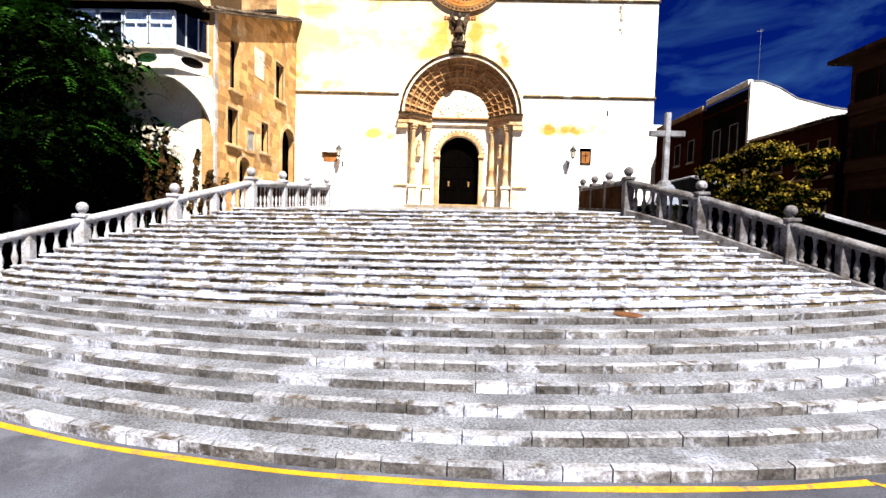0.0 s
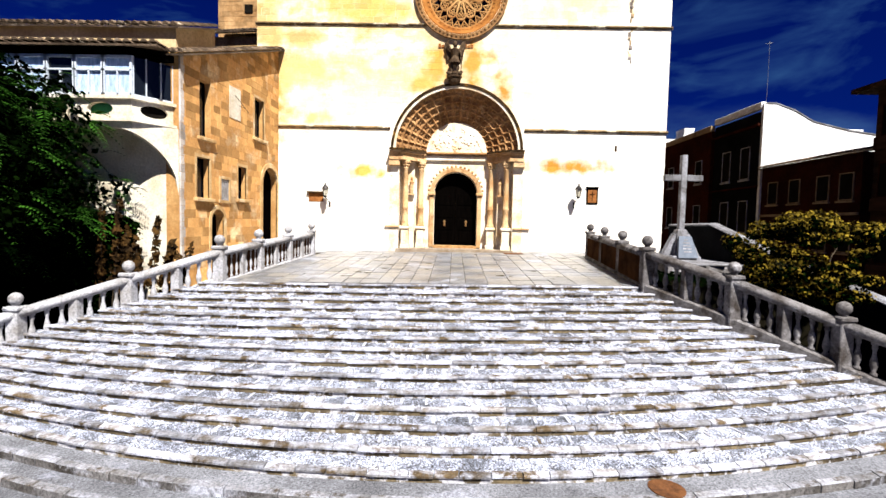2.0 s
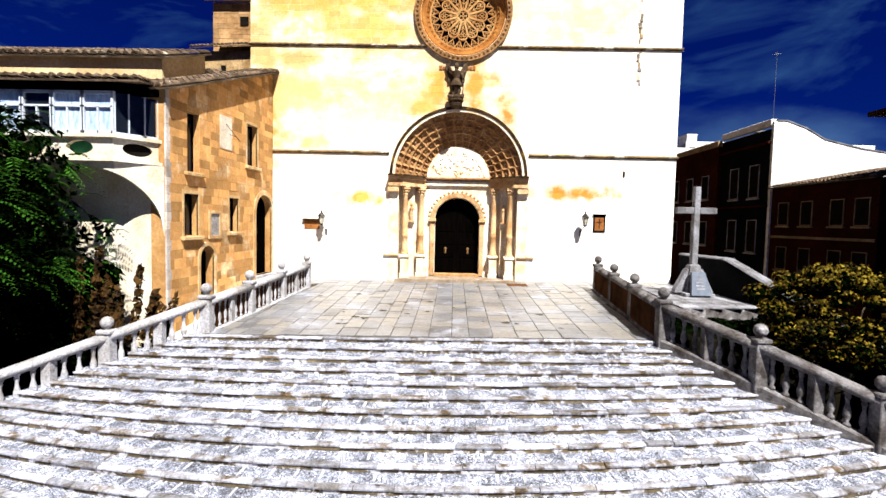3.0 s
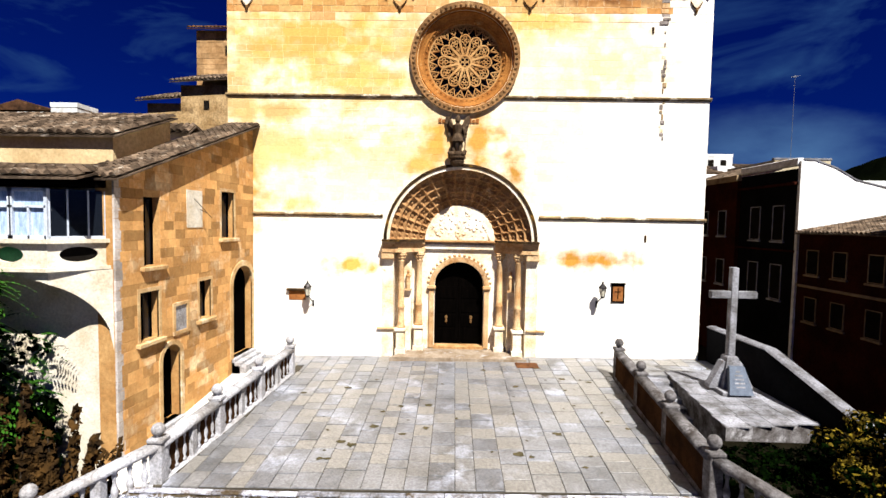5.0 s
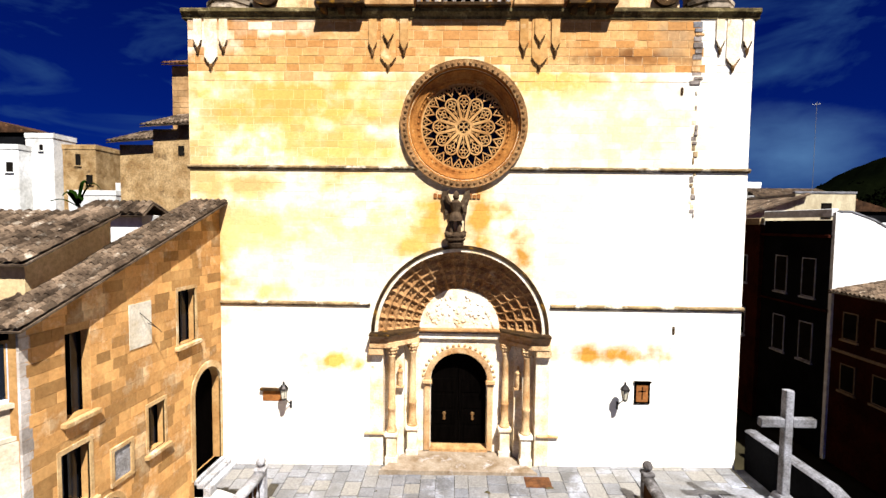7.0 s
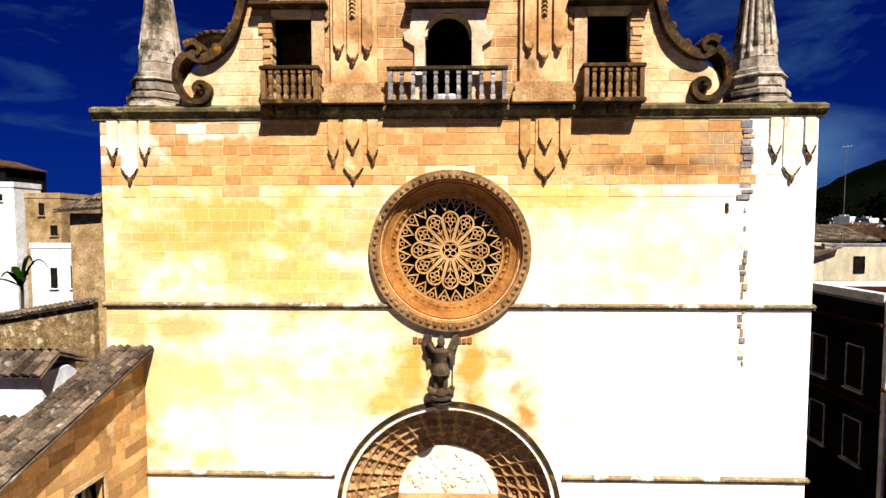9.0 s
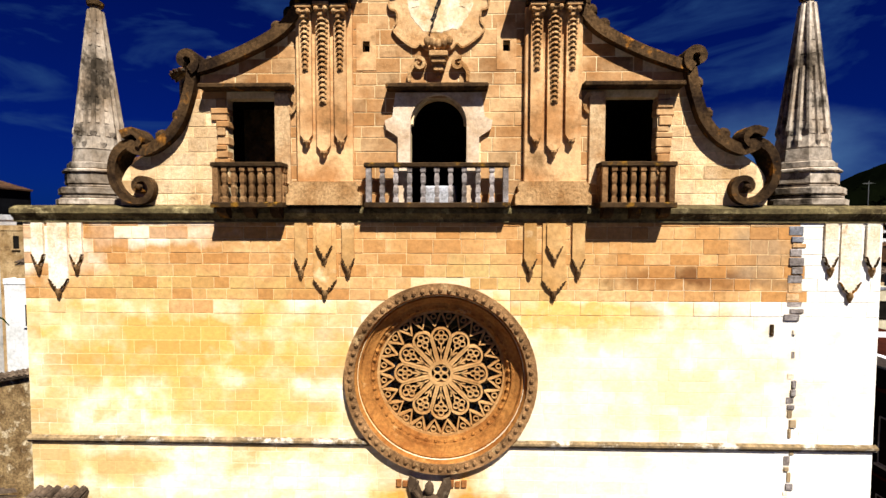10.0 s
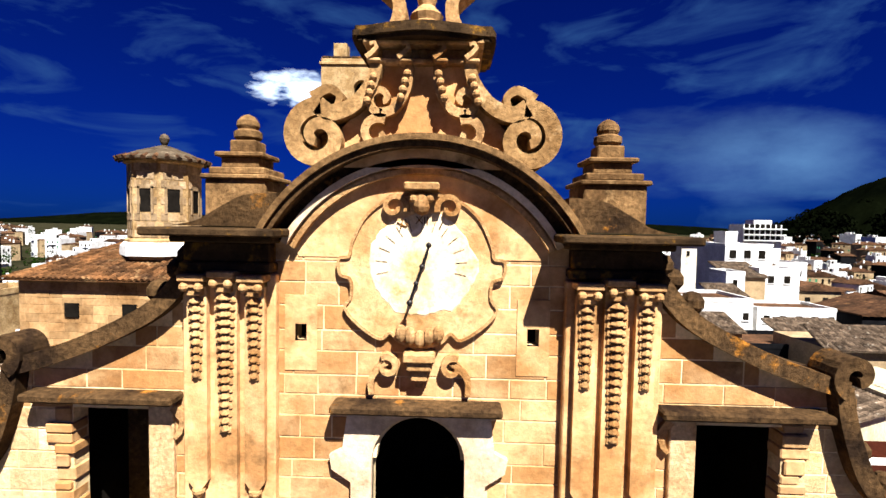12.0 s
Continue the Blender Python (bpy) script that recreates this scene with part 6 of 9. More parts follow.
# ---------------------------------------------------------------- lamps and plaques on the front
def wall_lamp(x, z, s):
    lamp = thing("wall_lamp", "old iron wall lantern on a curled bracket", "lamp", (x, 0, z), "lanterns on the church front")
    bm = bmesh.new()
    rod(bm, (s * 0.12, 0, -0.75), (s * 0.06, -0.30, -0.50), 0.022)
    rod(bm, (s * 0.06, -0.30, -0.50), (0, -0.52, -0.34), 0.022)
    box(bm, s * 0.12 - 0.04, s * 0.12 + 0.04, -0.03, 0, -0.92, -0.6)
    part("bracket", bm, IRON, lamp)
    bm = bmesh.new()
    lathe(bm, [(0.09, -0.32), (0.16, 0.06), (0.15, 0.08)], 6, (0, -0.52, 0))
    part("pane", bm, GLASS_CLEAR, lamp, "clear lantern glass")
    bm = bmesh.new()
    lathe(bm, [(0.20, 0.06), (0.18, 0.12), (0.09, 0.24), (0.04, 0.28), (0.05, 0.34), (0.01, 0.40)], 8, (0, -0.52, 0))
    lathe(bm, [(0.03, -0.42), (0.11, -0.34), (0.10, -0.31)], 8, (0, -0.52, 0))
    for k in range(6):
        a = k * math.pi / 3
        rod(bm, (0.095 * math.cos(a), -0.52 + 0.095 * math.sin(a), -0.32), (0.165 * math.cos(a), -0.52 + 0.165 * math.sin(a), 0.07), 0.012, 4)
    part("lantern_cage", bm, IRON, lamp)


GLASS_CLEAR = material("lantern_glass", (0.55, 0.52, 0.42), (0.42, 0.38, 0.28), big=6, fine=30, vary=0, rough=0.15, bump=0)
wall_lamp(6.42, 3.25, -1)
wall_lamp(-7.28, 3.02, 1)
plq = thing("icon_plaque", "framed brown tile picture fixed to the church wall", "plaque")
part("frame", slab(rect(6.98, 7.60, 2.58, 3.46), -0.05, 0.0, front, [rect(7.05, 7.53, 2.66, 3.36)]), DARKWOOD, plq)
part("tile", boxed(7.05, 7.53, -0.035, 0, 2.66, 3.36), PLAQUE, plq)
bm = bmesh.new()
box(bm, 7.27, 7.31, -0.045, -0.03, 2.75, 3.28)
box(bm, 7.15, 7.43, -0.045, -0.03, 3.08, 3.12)
part("relief", bm, DARKWOOD, plq)
part("cap", boxed(6.94, 7.64, -0.10, 0, 3.46, 3.52, 0.01), DARKWOOD, plq)
plq = thing("stone_plaque", "small reddish stone tablet under a dark ledge", "plaque")
part("tablet", boxed(-8.34, -7.52, -0.03, 0, 2.40, 2.86, 0.01), PLAQUE, plq)
part("ledge", boxed(-8.42, -7.46, -0.16, 0, 2.86, 2.96, 0.01), LICHEN, plq)
# slots, their shade drawn as near-black blocks, and the scar of broken toothing
for x, z, h in ((8.47, 5.46, 0.32), (8.45, 15.0, 0.3)):
    tagged(part("wall_slot", boxed(x - 0.05, x + 0.05, -0.035, 0.0, z, z + h, 0.01), LICHEN), "narrow dark slot in the church wall", "wall slot", "slots in the wall", "structure")
rng = random.Random(8)
scar = thing("toothing_stones", "column of dark rough broken stones left in the wall", "stones", kind="structure")
z = 10.2
i = 0
while z < 17.75:
    dense = z > 15.2 or 12.5 < z < 13.9 or 10.2 < z < 12.0
    h = rng.uniform(0.14, 0.30)
    w = rng.uniform(0.13, 0.20) if z > 15.2 else rng.uniform(0.05, 0.10) if dense else 0.04
    x = 9.0 + rng.uniform(-0.07, 0.07)
    if dense or rng.random() < 0.4:
        part("stone", boxed(x - w, x + w, -rng.uniform(0.012, 0.05), 0.0, z, z + h - 0.03, 0.014), (BALUSTER, BALUSTER, GREY_MID, PORTAL)[rng.randrange(4)] if z > 15.2 else (BALUSTER, PORTAL_PALE, TANWALL)[rng.randrange(3)], scar)
    z += h
    i += 1


# ---------------------------------------------------------------- balustrades
def vase_baluster(h, r):
    bm = bmesh.new()
    lathe(bm, [(r, 0), (r, h * 0.09), (r * 0.55, h * 0.14), (r * 1.05, h * 0.30), (r, h * 0.42), (r * 0.5, h * 0.62), (r * 0.5, h * 0.74), (r * 0.8, h * 0.82), (r * 0.6, h * 0.88), (r, h * 0.92), (r, h)], 9)
    return bm


def balustrade(line, name_label, n_small, stone, foot_stone):
    bal = thing("balustrade", name_label, "balustrade", line[0], "balustrades beside the steps")
    o = Vector(line[0])
    rail_prof = [(0.215 * math.cos(a), 0.02 + 0.14 * math.sin(a)) for a in [i * math.pi / 5 for i in range(10)]]
    for i, (x, y, z) in enumerate(line):
        foot = z - 1.36
        bm = bmesh.new()
        box(bm, x - 0.17, x + 0.17, y - 0.17, y + 0.17, foot - 0.5, z - 0.30, 0.02)
        box(bm, x - 0.21, x + 0.21, y - 0.21, y + 0.21, z - 0.30, z - 0.18, 0.03)
        bmesh.ops.translate(bm, verts=bm.verts, vec=-o)
        post = part("post", bm, stone, bal)
        bm = bmesh.new()
        lathe(bm, [(0.07, z - 0.19), (0.10, z - 0.14), (0.07, z - 0.12)], 10, (x, y, 0))
        ball(bm, (x, y, z + 0.02), 0.175, 14, 9)
        bmesh.ops.translate(bm, verts=bm.verts, vec=-o)
        part("ball", bm, stone, post, "round stone ball finial", True)
    for level, ((x0, y0, z0), (x1, y1, z1)) in enumerate(zip(line, line[1:])):
        a, b = Vector((x0, y0, z0 - 0.42)), Vector((x1, y1, z1 - 0.42))
        bm = bmesh.new()
        sweep(bm, [a - o, b - o], rail_prof)
        part("handrail", bm, stone, bal, "", True)
        bm = bmesh.new()
        sweep(bm, [a - o + Vector((0, 0, -1.10)), b - o + Vector((0, 0, -1.10))], [(-0.2, -1.6), (0.2, -1.6), (0.2, 0.12), (0.15, 0.16), (-0.15, 0.16), (-0.2, 0.12)])
        part("base", bm, foot_stone, bal)
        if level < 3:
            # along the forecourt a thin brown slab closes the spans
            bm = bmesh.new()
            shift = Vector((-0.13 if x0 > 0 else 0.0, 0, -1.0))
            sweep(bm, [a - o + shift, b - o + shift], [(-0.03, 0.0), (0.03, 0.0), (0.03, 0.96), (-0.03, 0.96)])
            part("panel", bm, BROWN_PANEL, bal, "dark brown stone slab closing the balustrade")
        m = (a + b) / 2
        bm = bmesh.new()
        box(bm, m.x - 0.13, m.x + 0.13, m.y - 0.13, m.y + 0.13, m.z - 0.98, m.z - 0.06, 0.015)
        bmesh.ops.translate(bm, verts=bm.verts, vec=-o)
        part("middle_post", bm, stone, bal)
        for half in (0, 1):
            for k in range(n_small):
                t = 0.5 * half + 0.5 * (k + 1) / (n_small + 1)
                p = a.lerp(b, t)
                q = part("baluster", vase_baluster(0.86, 0.084), stone, bal, "", True)
                q.location = p - o + Vector((0, 0, -0.94))
    return bal


# pale stone left, darker copy right: sun and shade set by colour
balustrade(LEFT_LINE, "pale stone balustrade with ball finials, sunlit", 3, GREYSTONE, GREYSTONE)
balustrade(RIGHT_LINE, "grey stone balustrade with ball finials, darkened for its shaded side", 3, GREY_DARK, GREY_DARK)

# landing slabs, each a piece
rng = random.Random(17)
col = -10.9
while col < 10.85:
    wide = rng.uniform(0.50, 0.80)
    right = min(10.9, col + wide)
    y = -0.02 + rng.uniform(0.0, 0.3)
    while y > EDGE_Y + 0.5:
        y1 = y - rng.uniform(0.42, 0.92)
        if y1 < EDGE_Y + 0.75:
            y1 = EDGE_Y + 0.26
        mid = (y + y1) / 2
        xa, xb = (-10.9, 10.9) if y1 > -2.0 else (line_x(LEFT_LINE, mid) + 0.22, line_x(RIGHT_LINE, mid) - 0.22)
        g, t, c = 0.009, rng.uniform(-0.010, 0.010), 0.012
        x0, x1, ya, yb = max(col, xa) + g, min(right, xb) - g, y1 + g * 1.8, min(y, -0.02) - g * 1.8
        if x1 - x0 > 0.08:
            lo = [(u, v, landing_z(u, v) - 0.06) for u, v in ((x0, ya), (x1, ya), (x1, yb), (x0, yb))]
            md = [(u, v, landing_z(u, v) - 0.008 + t) for u, v in ((x0, ya), (x1, ya), (x1, yb), (x0, yb))]
            hi = [(u, v, landing_z(u, v) + t) for u, v in ((x0 + c, ya + c), (x1 - c, ya + c), (x1 - c, yb - c), (x0 + c, yb - c))]
            f = [(8, 9, 10, 11)] + [(i, (i + 1) % 4, 4 + (i + 1) % 4, 4 + i) for i in range(4)] + [(4 + i, 4 + (i + 1) % 4, 8 + (i + 1) % 4, 8 + i) for i in range(4)]
            raw("paving_slab", lo + md + hi, f, PAVING, landing)
        y = y1
    col = right
hatch = [(2.42, -1.55), (3.42, -1.55), (3.42, -0.85), (2.42, -0.85)]
bm = bmesh.new()
plate(bm, hatch, [], 0, 1, lambda u, v, d: (u, v, landing_z(u, v) + (0.014 if d else -0.03)))
tagged(part("floor_hatch", bm, RUST), "rusty brown iron hatch set in the paving", "hatch")
# dark worn hollows and moss in the paving
verts, faces = [], []
for i in range(46):
    cx, cy, r = rng.uniform(-6.5, 5.5), rng.uniform(-9.6, -1.2), rng.uniform(0.04, 0.15)
    n, b = 9, len(verts)
    for k in range(n):
        q = r * rng.uniform(0.45, 1.2)
        u, v = cx + q * 1.2 * math.cos(2 * math.pi * k / n), cy + q * math.sin(2 * math.pi * k / n)
        verts.append((u, v, landing_z(u, v) + 0.010))
    verts.append((cx, cy, landing_z(cx, cy) + 0.016))
    faces += [(b + k, b + (k + 1) % n, b + n) for k in range(n)]
tagged(raw("moss", verts, faces, PAVE_MOSS), "small dark patches of moss and dirt on the paving", "moss", "", "stuff")

# ---------------------------------------------------------------- roofs of clay tiles
def tile_roof(name, parent, a, b, c, d, pitch=0.30, length=0.46, mat=None, label=""):
    """Rows of half-round tiles on the quad a-b (eave) to d-c (ridge)."""
    a, b, c, d = (Vector(p) for p in (a, b, c, d))
    nrm = (b - a).cross(d - a).normalized()
    if nrm.z < 0:
        nrm = -nrm
    cols = max(2, int((b - a).length / pitch))
    rows = max(2, int((d - a).length / length))
    verts, faces = [], []
    rr = random.Random(cols * 31 + rows)
    base = len(verts)
    verts += [tuple(p - nrm * 0.03) for p in (a, b, c, d)] + [tuple(p - nrm * 0.09) for p in (a, b, c, d)]
    faces += [(0, 1, 2, 3), (7, 6, 5, 4), (0, 4, 5, 1), (1, 5, 6, 2), (2, 6, 7, 3), (3, 7, 4, 0)]
    for i in range(cols):
        for j in range(rows):
            u0, u1 = (i + 0.06) / cols, (i + 0.94) / cols
            v0, v1 = j / rows, min(1.0, (j + 1.12) / rows)
            lift = rr.uniform(0, 0.02)
            ring = []
            for v, h in ((v0, 0.045 + lift), (v1, 0.012 + lift)):
                for k in range(5):
                    u = u0 + (u1 - u0) * k / 4
                    p = (a * (1 - u) + b * u) * (1 - v) + (d * (1 - u) + c * u) * v
                    ring.append(tuple(p + nrm * (h + 0.11 * math.sin(math.pi * k / 4))))
            n = len(verts)
            verts += ring
            faces += [(n + k, n + k + 1, n + 6 + k, n + 5 + k) for k in range(4)] + [(n, n + 4, n + 3, n + 2, n + 1)]
    return raw(name, verts, faces, mat or TILE, parent, label)


# ---------------------------------------------------------------- house beside the church
house = thing("corner_house", "old ochre stone house with tiled roofs and a glazed corner balcony", "house")
HX = -10.5


def verge_z(y):
    return 7.45 + 0.372 * (y + 8.6)


winA = (-7.38, -6.60, 4.62, 6.88)
winB = (-2.82, -1.80, 5.40, 7.35)
winC = (-7.62, -6.72, 2.17, 3.78)
winD = (-4.42, -3.62, 2.28, 3.78)
doorA = [(-6.61, -0.98), (-5.61, -0.98), (-5.61, 1.24)] + [(u, v) for u, v in arc(-6.11, 1.24, 0.50, 0, 180, 10)][1:-1] + [(-6.61, 1.24)]
doorB = [(-1.95, 0.04), (-0.16, 0.04), (-0.16, 3.25)] + [(u, v) for u, v in arc(-1.055, 3.25, 0.895, 0, 180, 10, 0.85)][1:-1] + [(-1.95, 3.25)]
side_ring = [(-8.6, -3.0), (-0.02, -3.0), (-0.02, verge_z(-0.02)), (-8.6, verge_z(-8.6))]
holes = [rect(*w) for w in (winA, winB, winC, winD)] + [doorA, doorB]
wall_side = part("wall", slab(side_ring, HX, HX - 0.55, side, holes), OCHRE_PLAIN, house)
# ashlar facing stones
rng = random.Random(4)
bv, bf = [], []
for y0, y1, z0, z1 in courses(side_ring, holes, -2.0, verge_z(-0.02), 0.34, 0.62, rng, 0.006):
    v, f = ashlar_block(y0, y1, z0, z1, rng.uniform(0.008, 0.016), 0.006)
    b = len(bv)
    bv += [(HX - q[1], q[0], q[2]) for q in v]
    bf += [tuple(b + i for i in q) for q in f]
raw("ashlar_facing", bv, bf, OCHRE, wall_side, "", "stuff")


def house_window(y0, y1, z0, z1, trim, sill=True):
    win = part("window", boxed(HX - 0.34, HX - 0.28, y0, y1, z0, z1), GLASS, house, "dark window pane deep in the wall")
    bm = bmesh.new()
    for a, b, c, d in ((y0, y0 + 0.06, z0, z1), (y1 - 0.06, y1, z0, z1), (y0, y1, z1 - 0.06, z1), ((y0 + y1) / 2 - 0.03, (y0 + y1) / 2 + 0.03, z0, z1)):
        box(bm, HX - 0.30, HX - 0.24, a, b, c, d)
    part("window_frame", bm, DARKWOOD, win)
    if trim:
        part("surround", slab(rect(y0 - 0.11, y1 + 0.11, z0 - 0.03, z1 + 0.13), HX + 0.035, HX - 0.05, side, [rect(y0, y1, z0, z1)]), TRIM, win)
    if sill:
        part("window_sill", boxed(HX - 0.2, HX + 0.16, y0 - 0.2, y1 + 0.2, z0 - 0.16, z0 - 0.02, 0.02), TRIM, win)


house_window(*winA, False)
house_window(*winB, True)
house_window(*winC, True)
house_window(*winD, True)
for pts, s in ((doorA, 0.16), (doorB, 0.24)):
    y0, y1 = pts[0][0], pts[1][0]
    c = (y0 + y1) / 2
    outer = [(y0 - s, pts[0][1]), (y0, pts[0][1])] + list(reversed(pts[2:])) + [(y1, pts[0][1]), (y1 + s if y1 < -1 else y1 + 0.09, pts[0][1])]
    rz2 = 0.50 if s < 0.2 else 0.85
    top = arc(c, pts[2][1], (y1 - y0) / 2 + s, 0, 180, 12, rz2 + s)
    if y1 > -1:
        top = [(min(u, y1 + 0.09), v) for u, v in top]
    part("door_surround", slab(outer + top, HX + 0.05, HX - 0.05, side), TRIM, house, "pale rendered arched door surround")
    part("door", boxed(HX - 0.42, HX - 0.34, y0, y1, pts[0][1], pts[2][1] + rz2), DARKWOOD, house, "dark wooden door deep in its arch")
    for k in range(3):
        part("doorstep", boxed(HX - 0.3, HX + 0.14 + 0.24 * (2 - k), y0 - 0.1, min(-0.03, y1 + 0.1), pts[0][1] - 0.9, pts[0][1] - 0.14 * (2 - k), 0.02), GREYSTONE, house)
# wall panel sundial and framed plaque
panel = part("wall_sundial", boxed(HX - 0.02, HX + 0.03, -5.15, -4.18, 5.86, 7.26), PLASTER, house, "pale rectangular wall sundial with an iron gnomon")
bm = bmesh.new()
rod(bm, (HX + 0.03, -4.70, 6.95), (HX + 0.45, -4.30, 6.25), 0.012)
rod(bm, (HX + 0.03, -4.35, 6.55), (HX + 0.35, -4.40, 6.42), 0.012)
part("gnomon", bm, IRON, panel)
frame_plq = part("plaque", boxed(HX - 0.02, HX + 0.02, -5.93, -5.22, 2.12, 3.08), GREYSTONE, house, "grey framed wall plaque")
part("plaque_frame", slab(rect(-6.03, -5.12, 2.02, 3.18), HX + 0.07, HX - 0.02, side, [rect(-5.91, -5.24, 2.14, 3.06)]), TRIM, frame_plq)

tile_roof("verge_roof", house, (-11.6, -8.9, verge_z(-8.9)), (-10.16, -8.9, verge_z(-8.9)), (-10.16, 0.0, verge_z(0.0)), (-11.6, 0.0, verge_z(0.0)), 0.22, 0.36)
# the side wall stands a little askew to the church
for o in house.children_recursive:
    for v in o.data.vertices:
        v.co.x += 0.058 * (v.co.y + 8.6) - 0.05

QUOIN = material("grey_corner_stone", (0.50, 0.455, 0.42), (0.33, 0.28, 0.235), big=1.2, fine=12, vary=0.25, spots=(0.22, 0.165, 0.115), spot_scale=1.6, spot_edge=(0.58, 0.72), bump=0.5)
# grey quoins up the street corner
for k in range(30):
    z = -1.9 + 0.31 * k
    w = 0.30 if k % 2 else 0.46
    part("quoin", boxed(HX - 0.09, HX - 0.025, -8.62, -8.62 + w, z, z + 0.304, 0.008), QUOIN, house, "grey dressed corner stone")

# body and front wall
part("body", slab([(-8.0, -3.0), (-0.02, -3.0), (-0.02, 8.0), (-4.45, 8.0), (-4.45, 8.4), (-8.0, 7.3)], HX - 0.5, -24.0, side), PLASTER, house)
part("front_wall", boxed(-24.0, -10.56, -8.58, -8.0, -4.0, 7.4), PLASTER, house)


def under_arch(d):
    """Height of the arched lip below the balcony, by the way along it from the corner."""
    return 4.5 if d > 2.5 else 2.2 + 2.3 * math.sqrt(max(0.0, 1 - (1 - d / 2.5) ** 2))


# skirt wall below the balcony, cut to an arch that springs from the corner
bm = bmesh.new()
plan = [(-10.62 - 0.98 * i / 14, -8.60 - 1.13 * i / 14) for i in range(15)] + [(-11.6 - 0.25 * i, -9.73) for i in range(1, 16)] + [(-24.0, -9.73)]
run, last, rows = 0.0, None, []
for i, (x, y) in enumerate(plan):
    if last:
        run += math.hypot(x - last[0], y - last[1])
    last = (x, y)
    z = under_arch(run)
    dx, dy = (-0.16, 0.14) if i < 14 else (-0.04, 0.22)
    rows.append([bm.verts.new(p) for p in ((x, y, z), (x, y, 4.64), (x + dx, y + dy, 4.64), (x + dx, y + dy, z))])
for a, b in zip(rows, rows[1:]):
    for i in range(4):
        bm.faces.new((a[i], a[(i + 1) % 4], b[(i + 1) % 4], b[i]))
bm.faces.new(rows[0])
bm.faces.new(list(reversed(rows[-1])))
part("arched_corbel", bm, PLASTER, house, "pale plaster arch carrying the corner balcony")

# glazed corner balcony
mir = part("glazed_balcony", slab([(-10.75, -8.55), (-11.6, -9.75), (-24.0, -9.75), (-24.0, -8.55)], 4.62, 4.80, flat_z), PLASTER, house, "enclosed balcony of white glazed panels over a pierced parapet")
part("balcony_ledge", slab([(-10.62, -8.50), (-11.52, -9.85), (-24.0, -9.85), (-24.0, -8.50)], 5.44, 5.56, flat_z), PLASTER, mir)
part("balcony_moulding", slab([(-10.60, -8.50), (-11.52, -9.88), (-24.0, -9.88), (-24.0, -8.50)], 4.66, 4.76, flat_z), PLASTER, mir)
part("balcony_roof_board", slab([(-10.70, -8.50), (-11.55, -9.82), (-24.0, -9.82), (-24.0, -8.50)], 7.05, 7.30, flat_z), DARKWOOD, mir)
bm = bmesh.new()
oval = [arc(u, 5.12, 0.46, 0, 360, 22, 0.22)[:-1] for u in (-12.75, -14.35, -15.95, -17.55)]
plate(bm, rect(-24.0, -11.6, 4.80, 5.44), oval, -9.72, -9.55, front)
part("parapet", bm, PLASTER, mir, "white parapet pierced by oval openings")
bm = bmesh.new()
L = math.hypot(0.85, 1.2)
plate(bm, rect(0, L, 4.80, 5.44), [arc(L / 2, 5.12, 0.46, 0, 360, 22, 0.22)[:-1]], 0.02, 0.19, lambda u, v, d: (-10.75 - 0.85 * u / L - 1.2 / L * d * 0.8, -8.55 - 1.2 * u / L + 0.85 / L * d, v))
part("parapet", bm, PLASTER, mir)
bm = bmesh.new()
box(bm, -24.0, -11.6, -9.50, -9.46, 4.82, 5.42)
# near-black sheet put behind the corner oval in place of its shade
part("oval_backing", slab([(-10.86, -8.50), (-11.66, -9.60), (-11.76, -9.55), (-10.96, -8.44)], 4.82, 5.42, flat_z), INTERIOR_BLACK, mir)
part("parapet_mesh", bm, GREENP, mir, "dark green mesh behind the ovals")
# panes and frames
CURTAIN = material("lace_curtain", (0.46, 0.57, 0.76), (0.22, 0.31, 0.50), big=3, fine=22, vary=0.06, stretch=(3, 3, 0.6), bump=0.1)
for i in range(6):
    x1 = -11.62 - i * 1.02
    x0 = x1 - 0.98
    pane = part("pane", boxed(x0, x1, -9.66, -9.63, 5.58, 6.94), GLASS if i % 3 == 2 else CURTAIN, mir)
    bm = bmesh.new()
    for a, b, c, d in ((x0 - 0.04, x0 + 0.05, 5.56, 6.95), (x1 - 0.05, x1 + 0.04, 5.56, 6.95), (x0, x1, 5.56, 5.66), (x0, x1, 6.86, 6.95), (x0, x1, 6.42, 6.48), ((x0 + x1) / 2 - 0.025, (x0 + x1) / 2 + 0.025, 5.56, 6.45)):
        box(bm, a, b, -9.74, -9.64, c, d)
    part("pane_frame", bm, FRAMEWOOD, pane)
bm = bmesh.new()
plate(bm, rect(0.06, L - 0.04, 5.58, 6.94), [], 0.10, 0.13, lambda u, v, d: (-10.75 - 0.85 * u / L - 1.2 / L * d * 0.8, -8.55 - 1.2 * u / L + 0.85 / L * d, v))
pane = part("pane", bm, GLASS, mir)
bm = bmesh.new()
for a, b, c, d in ((0.0, 0.1, 5.56, 6.95), (L - 0.1, L, 5.56, 6.95), (0, L, 5.56, 5.64), (L / 3 - 0.02, L / 3 + 0.02, 5.56, 6.95), (2 * L / 3 - 0.02, 2 * L / 3 + 0.02, 5.56, 6.95)):
    plate(bm, rect(a, b, c, d), [], 0.02, 0.10, lambda u, v, d: (-10.75 - 0.85 * u / L - 1.2 / L * d * 0.8, -8.55 - 1.2 * u / L + 0.85 / L * d, v))
part("pane_frame", bm, FRAMEWOOD, pane)

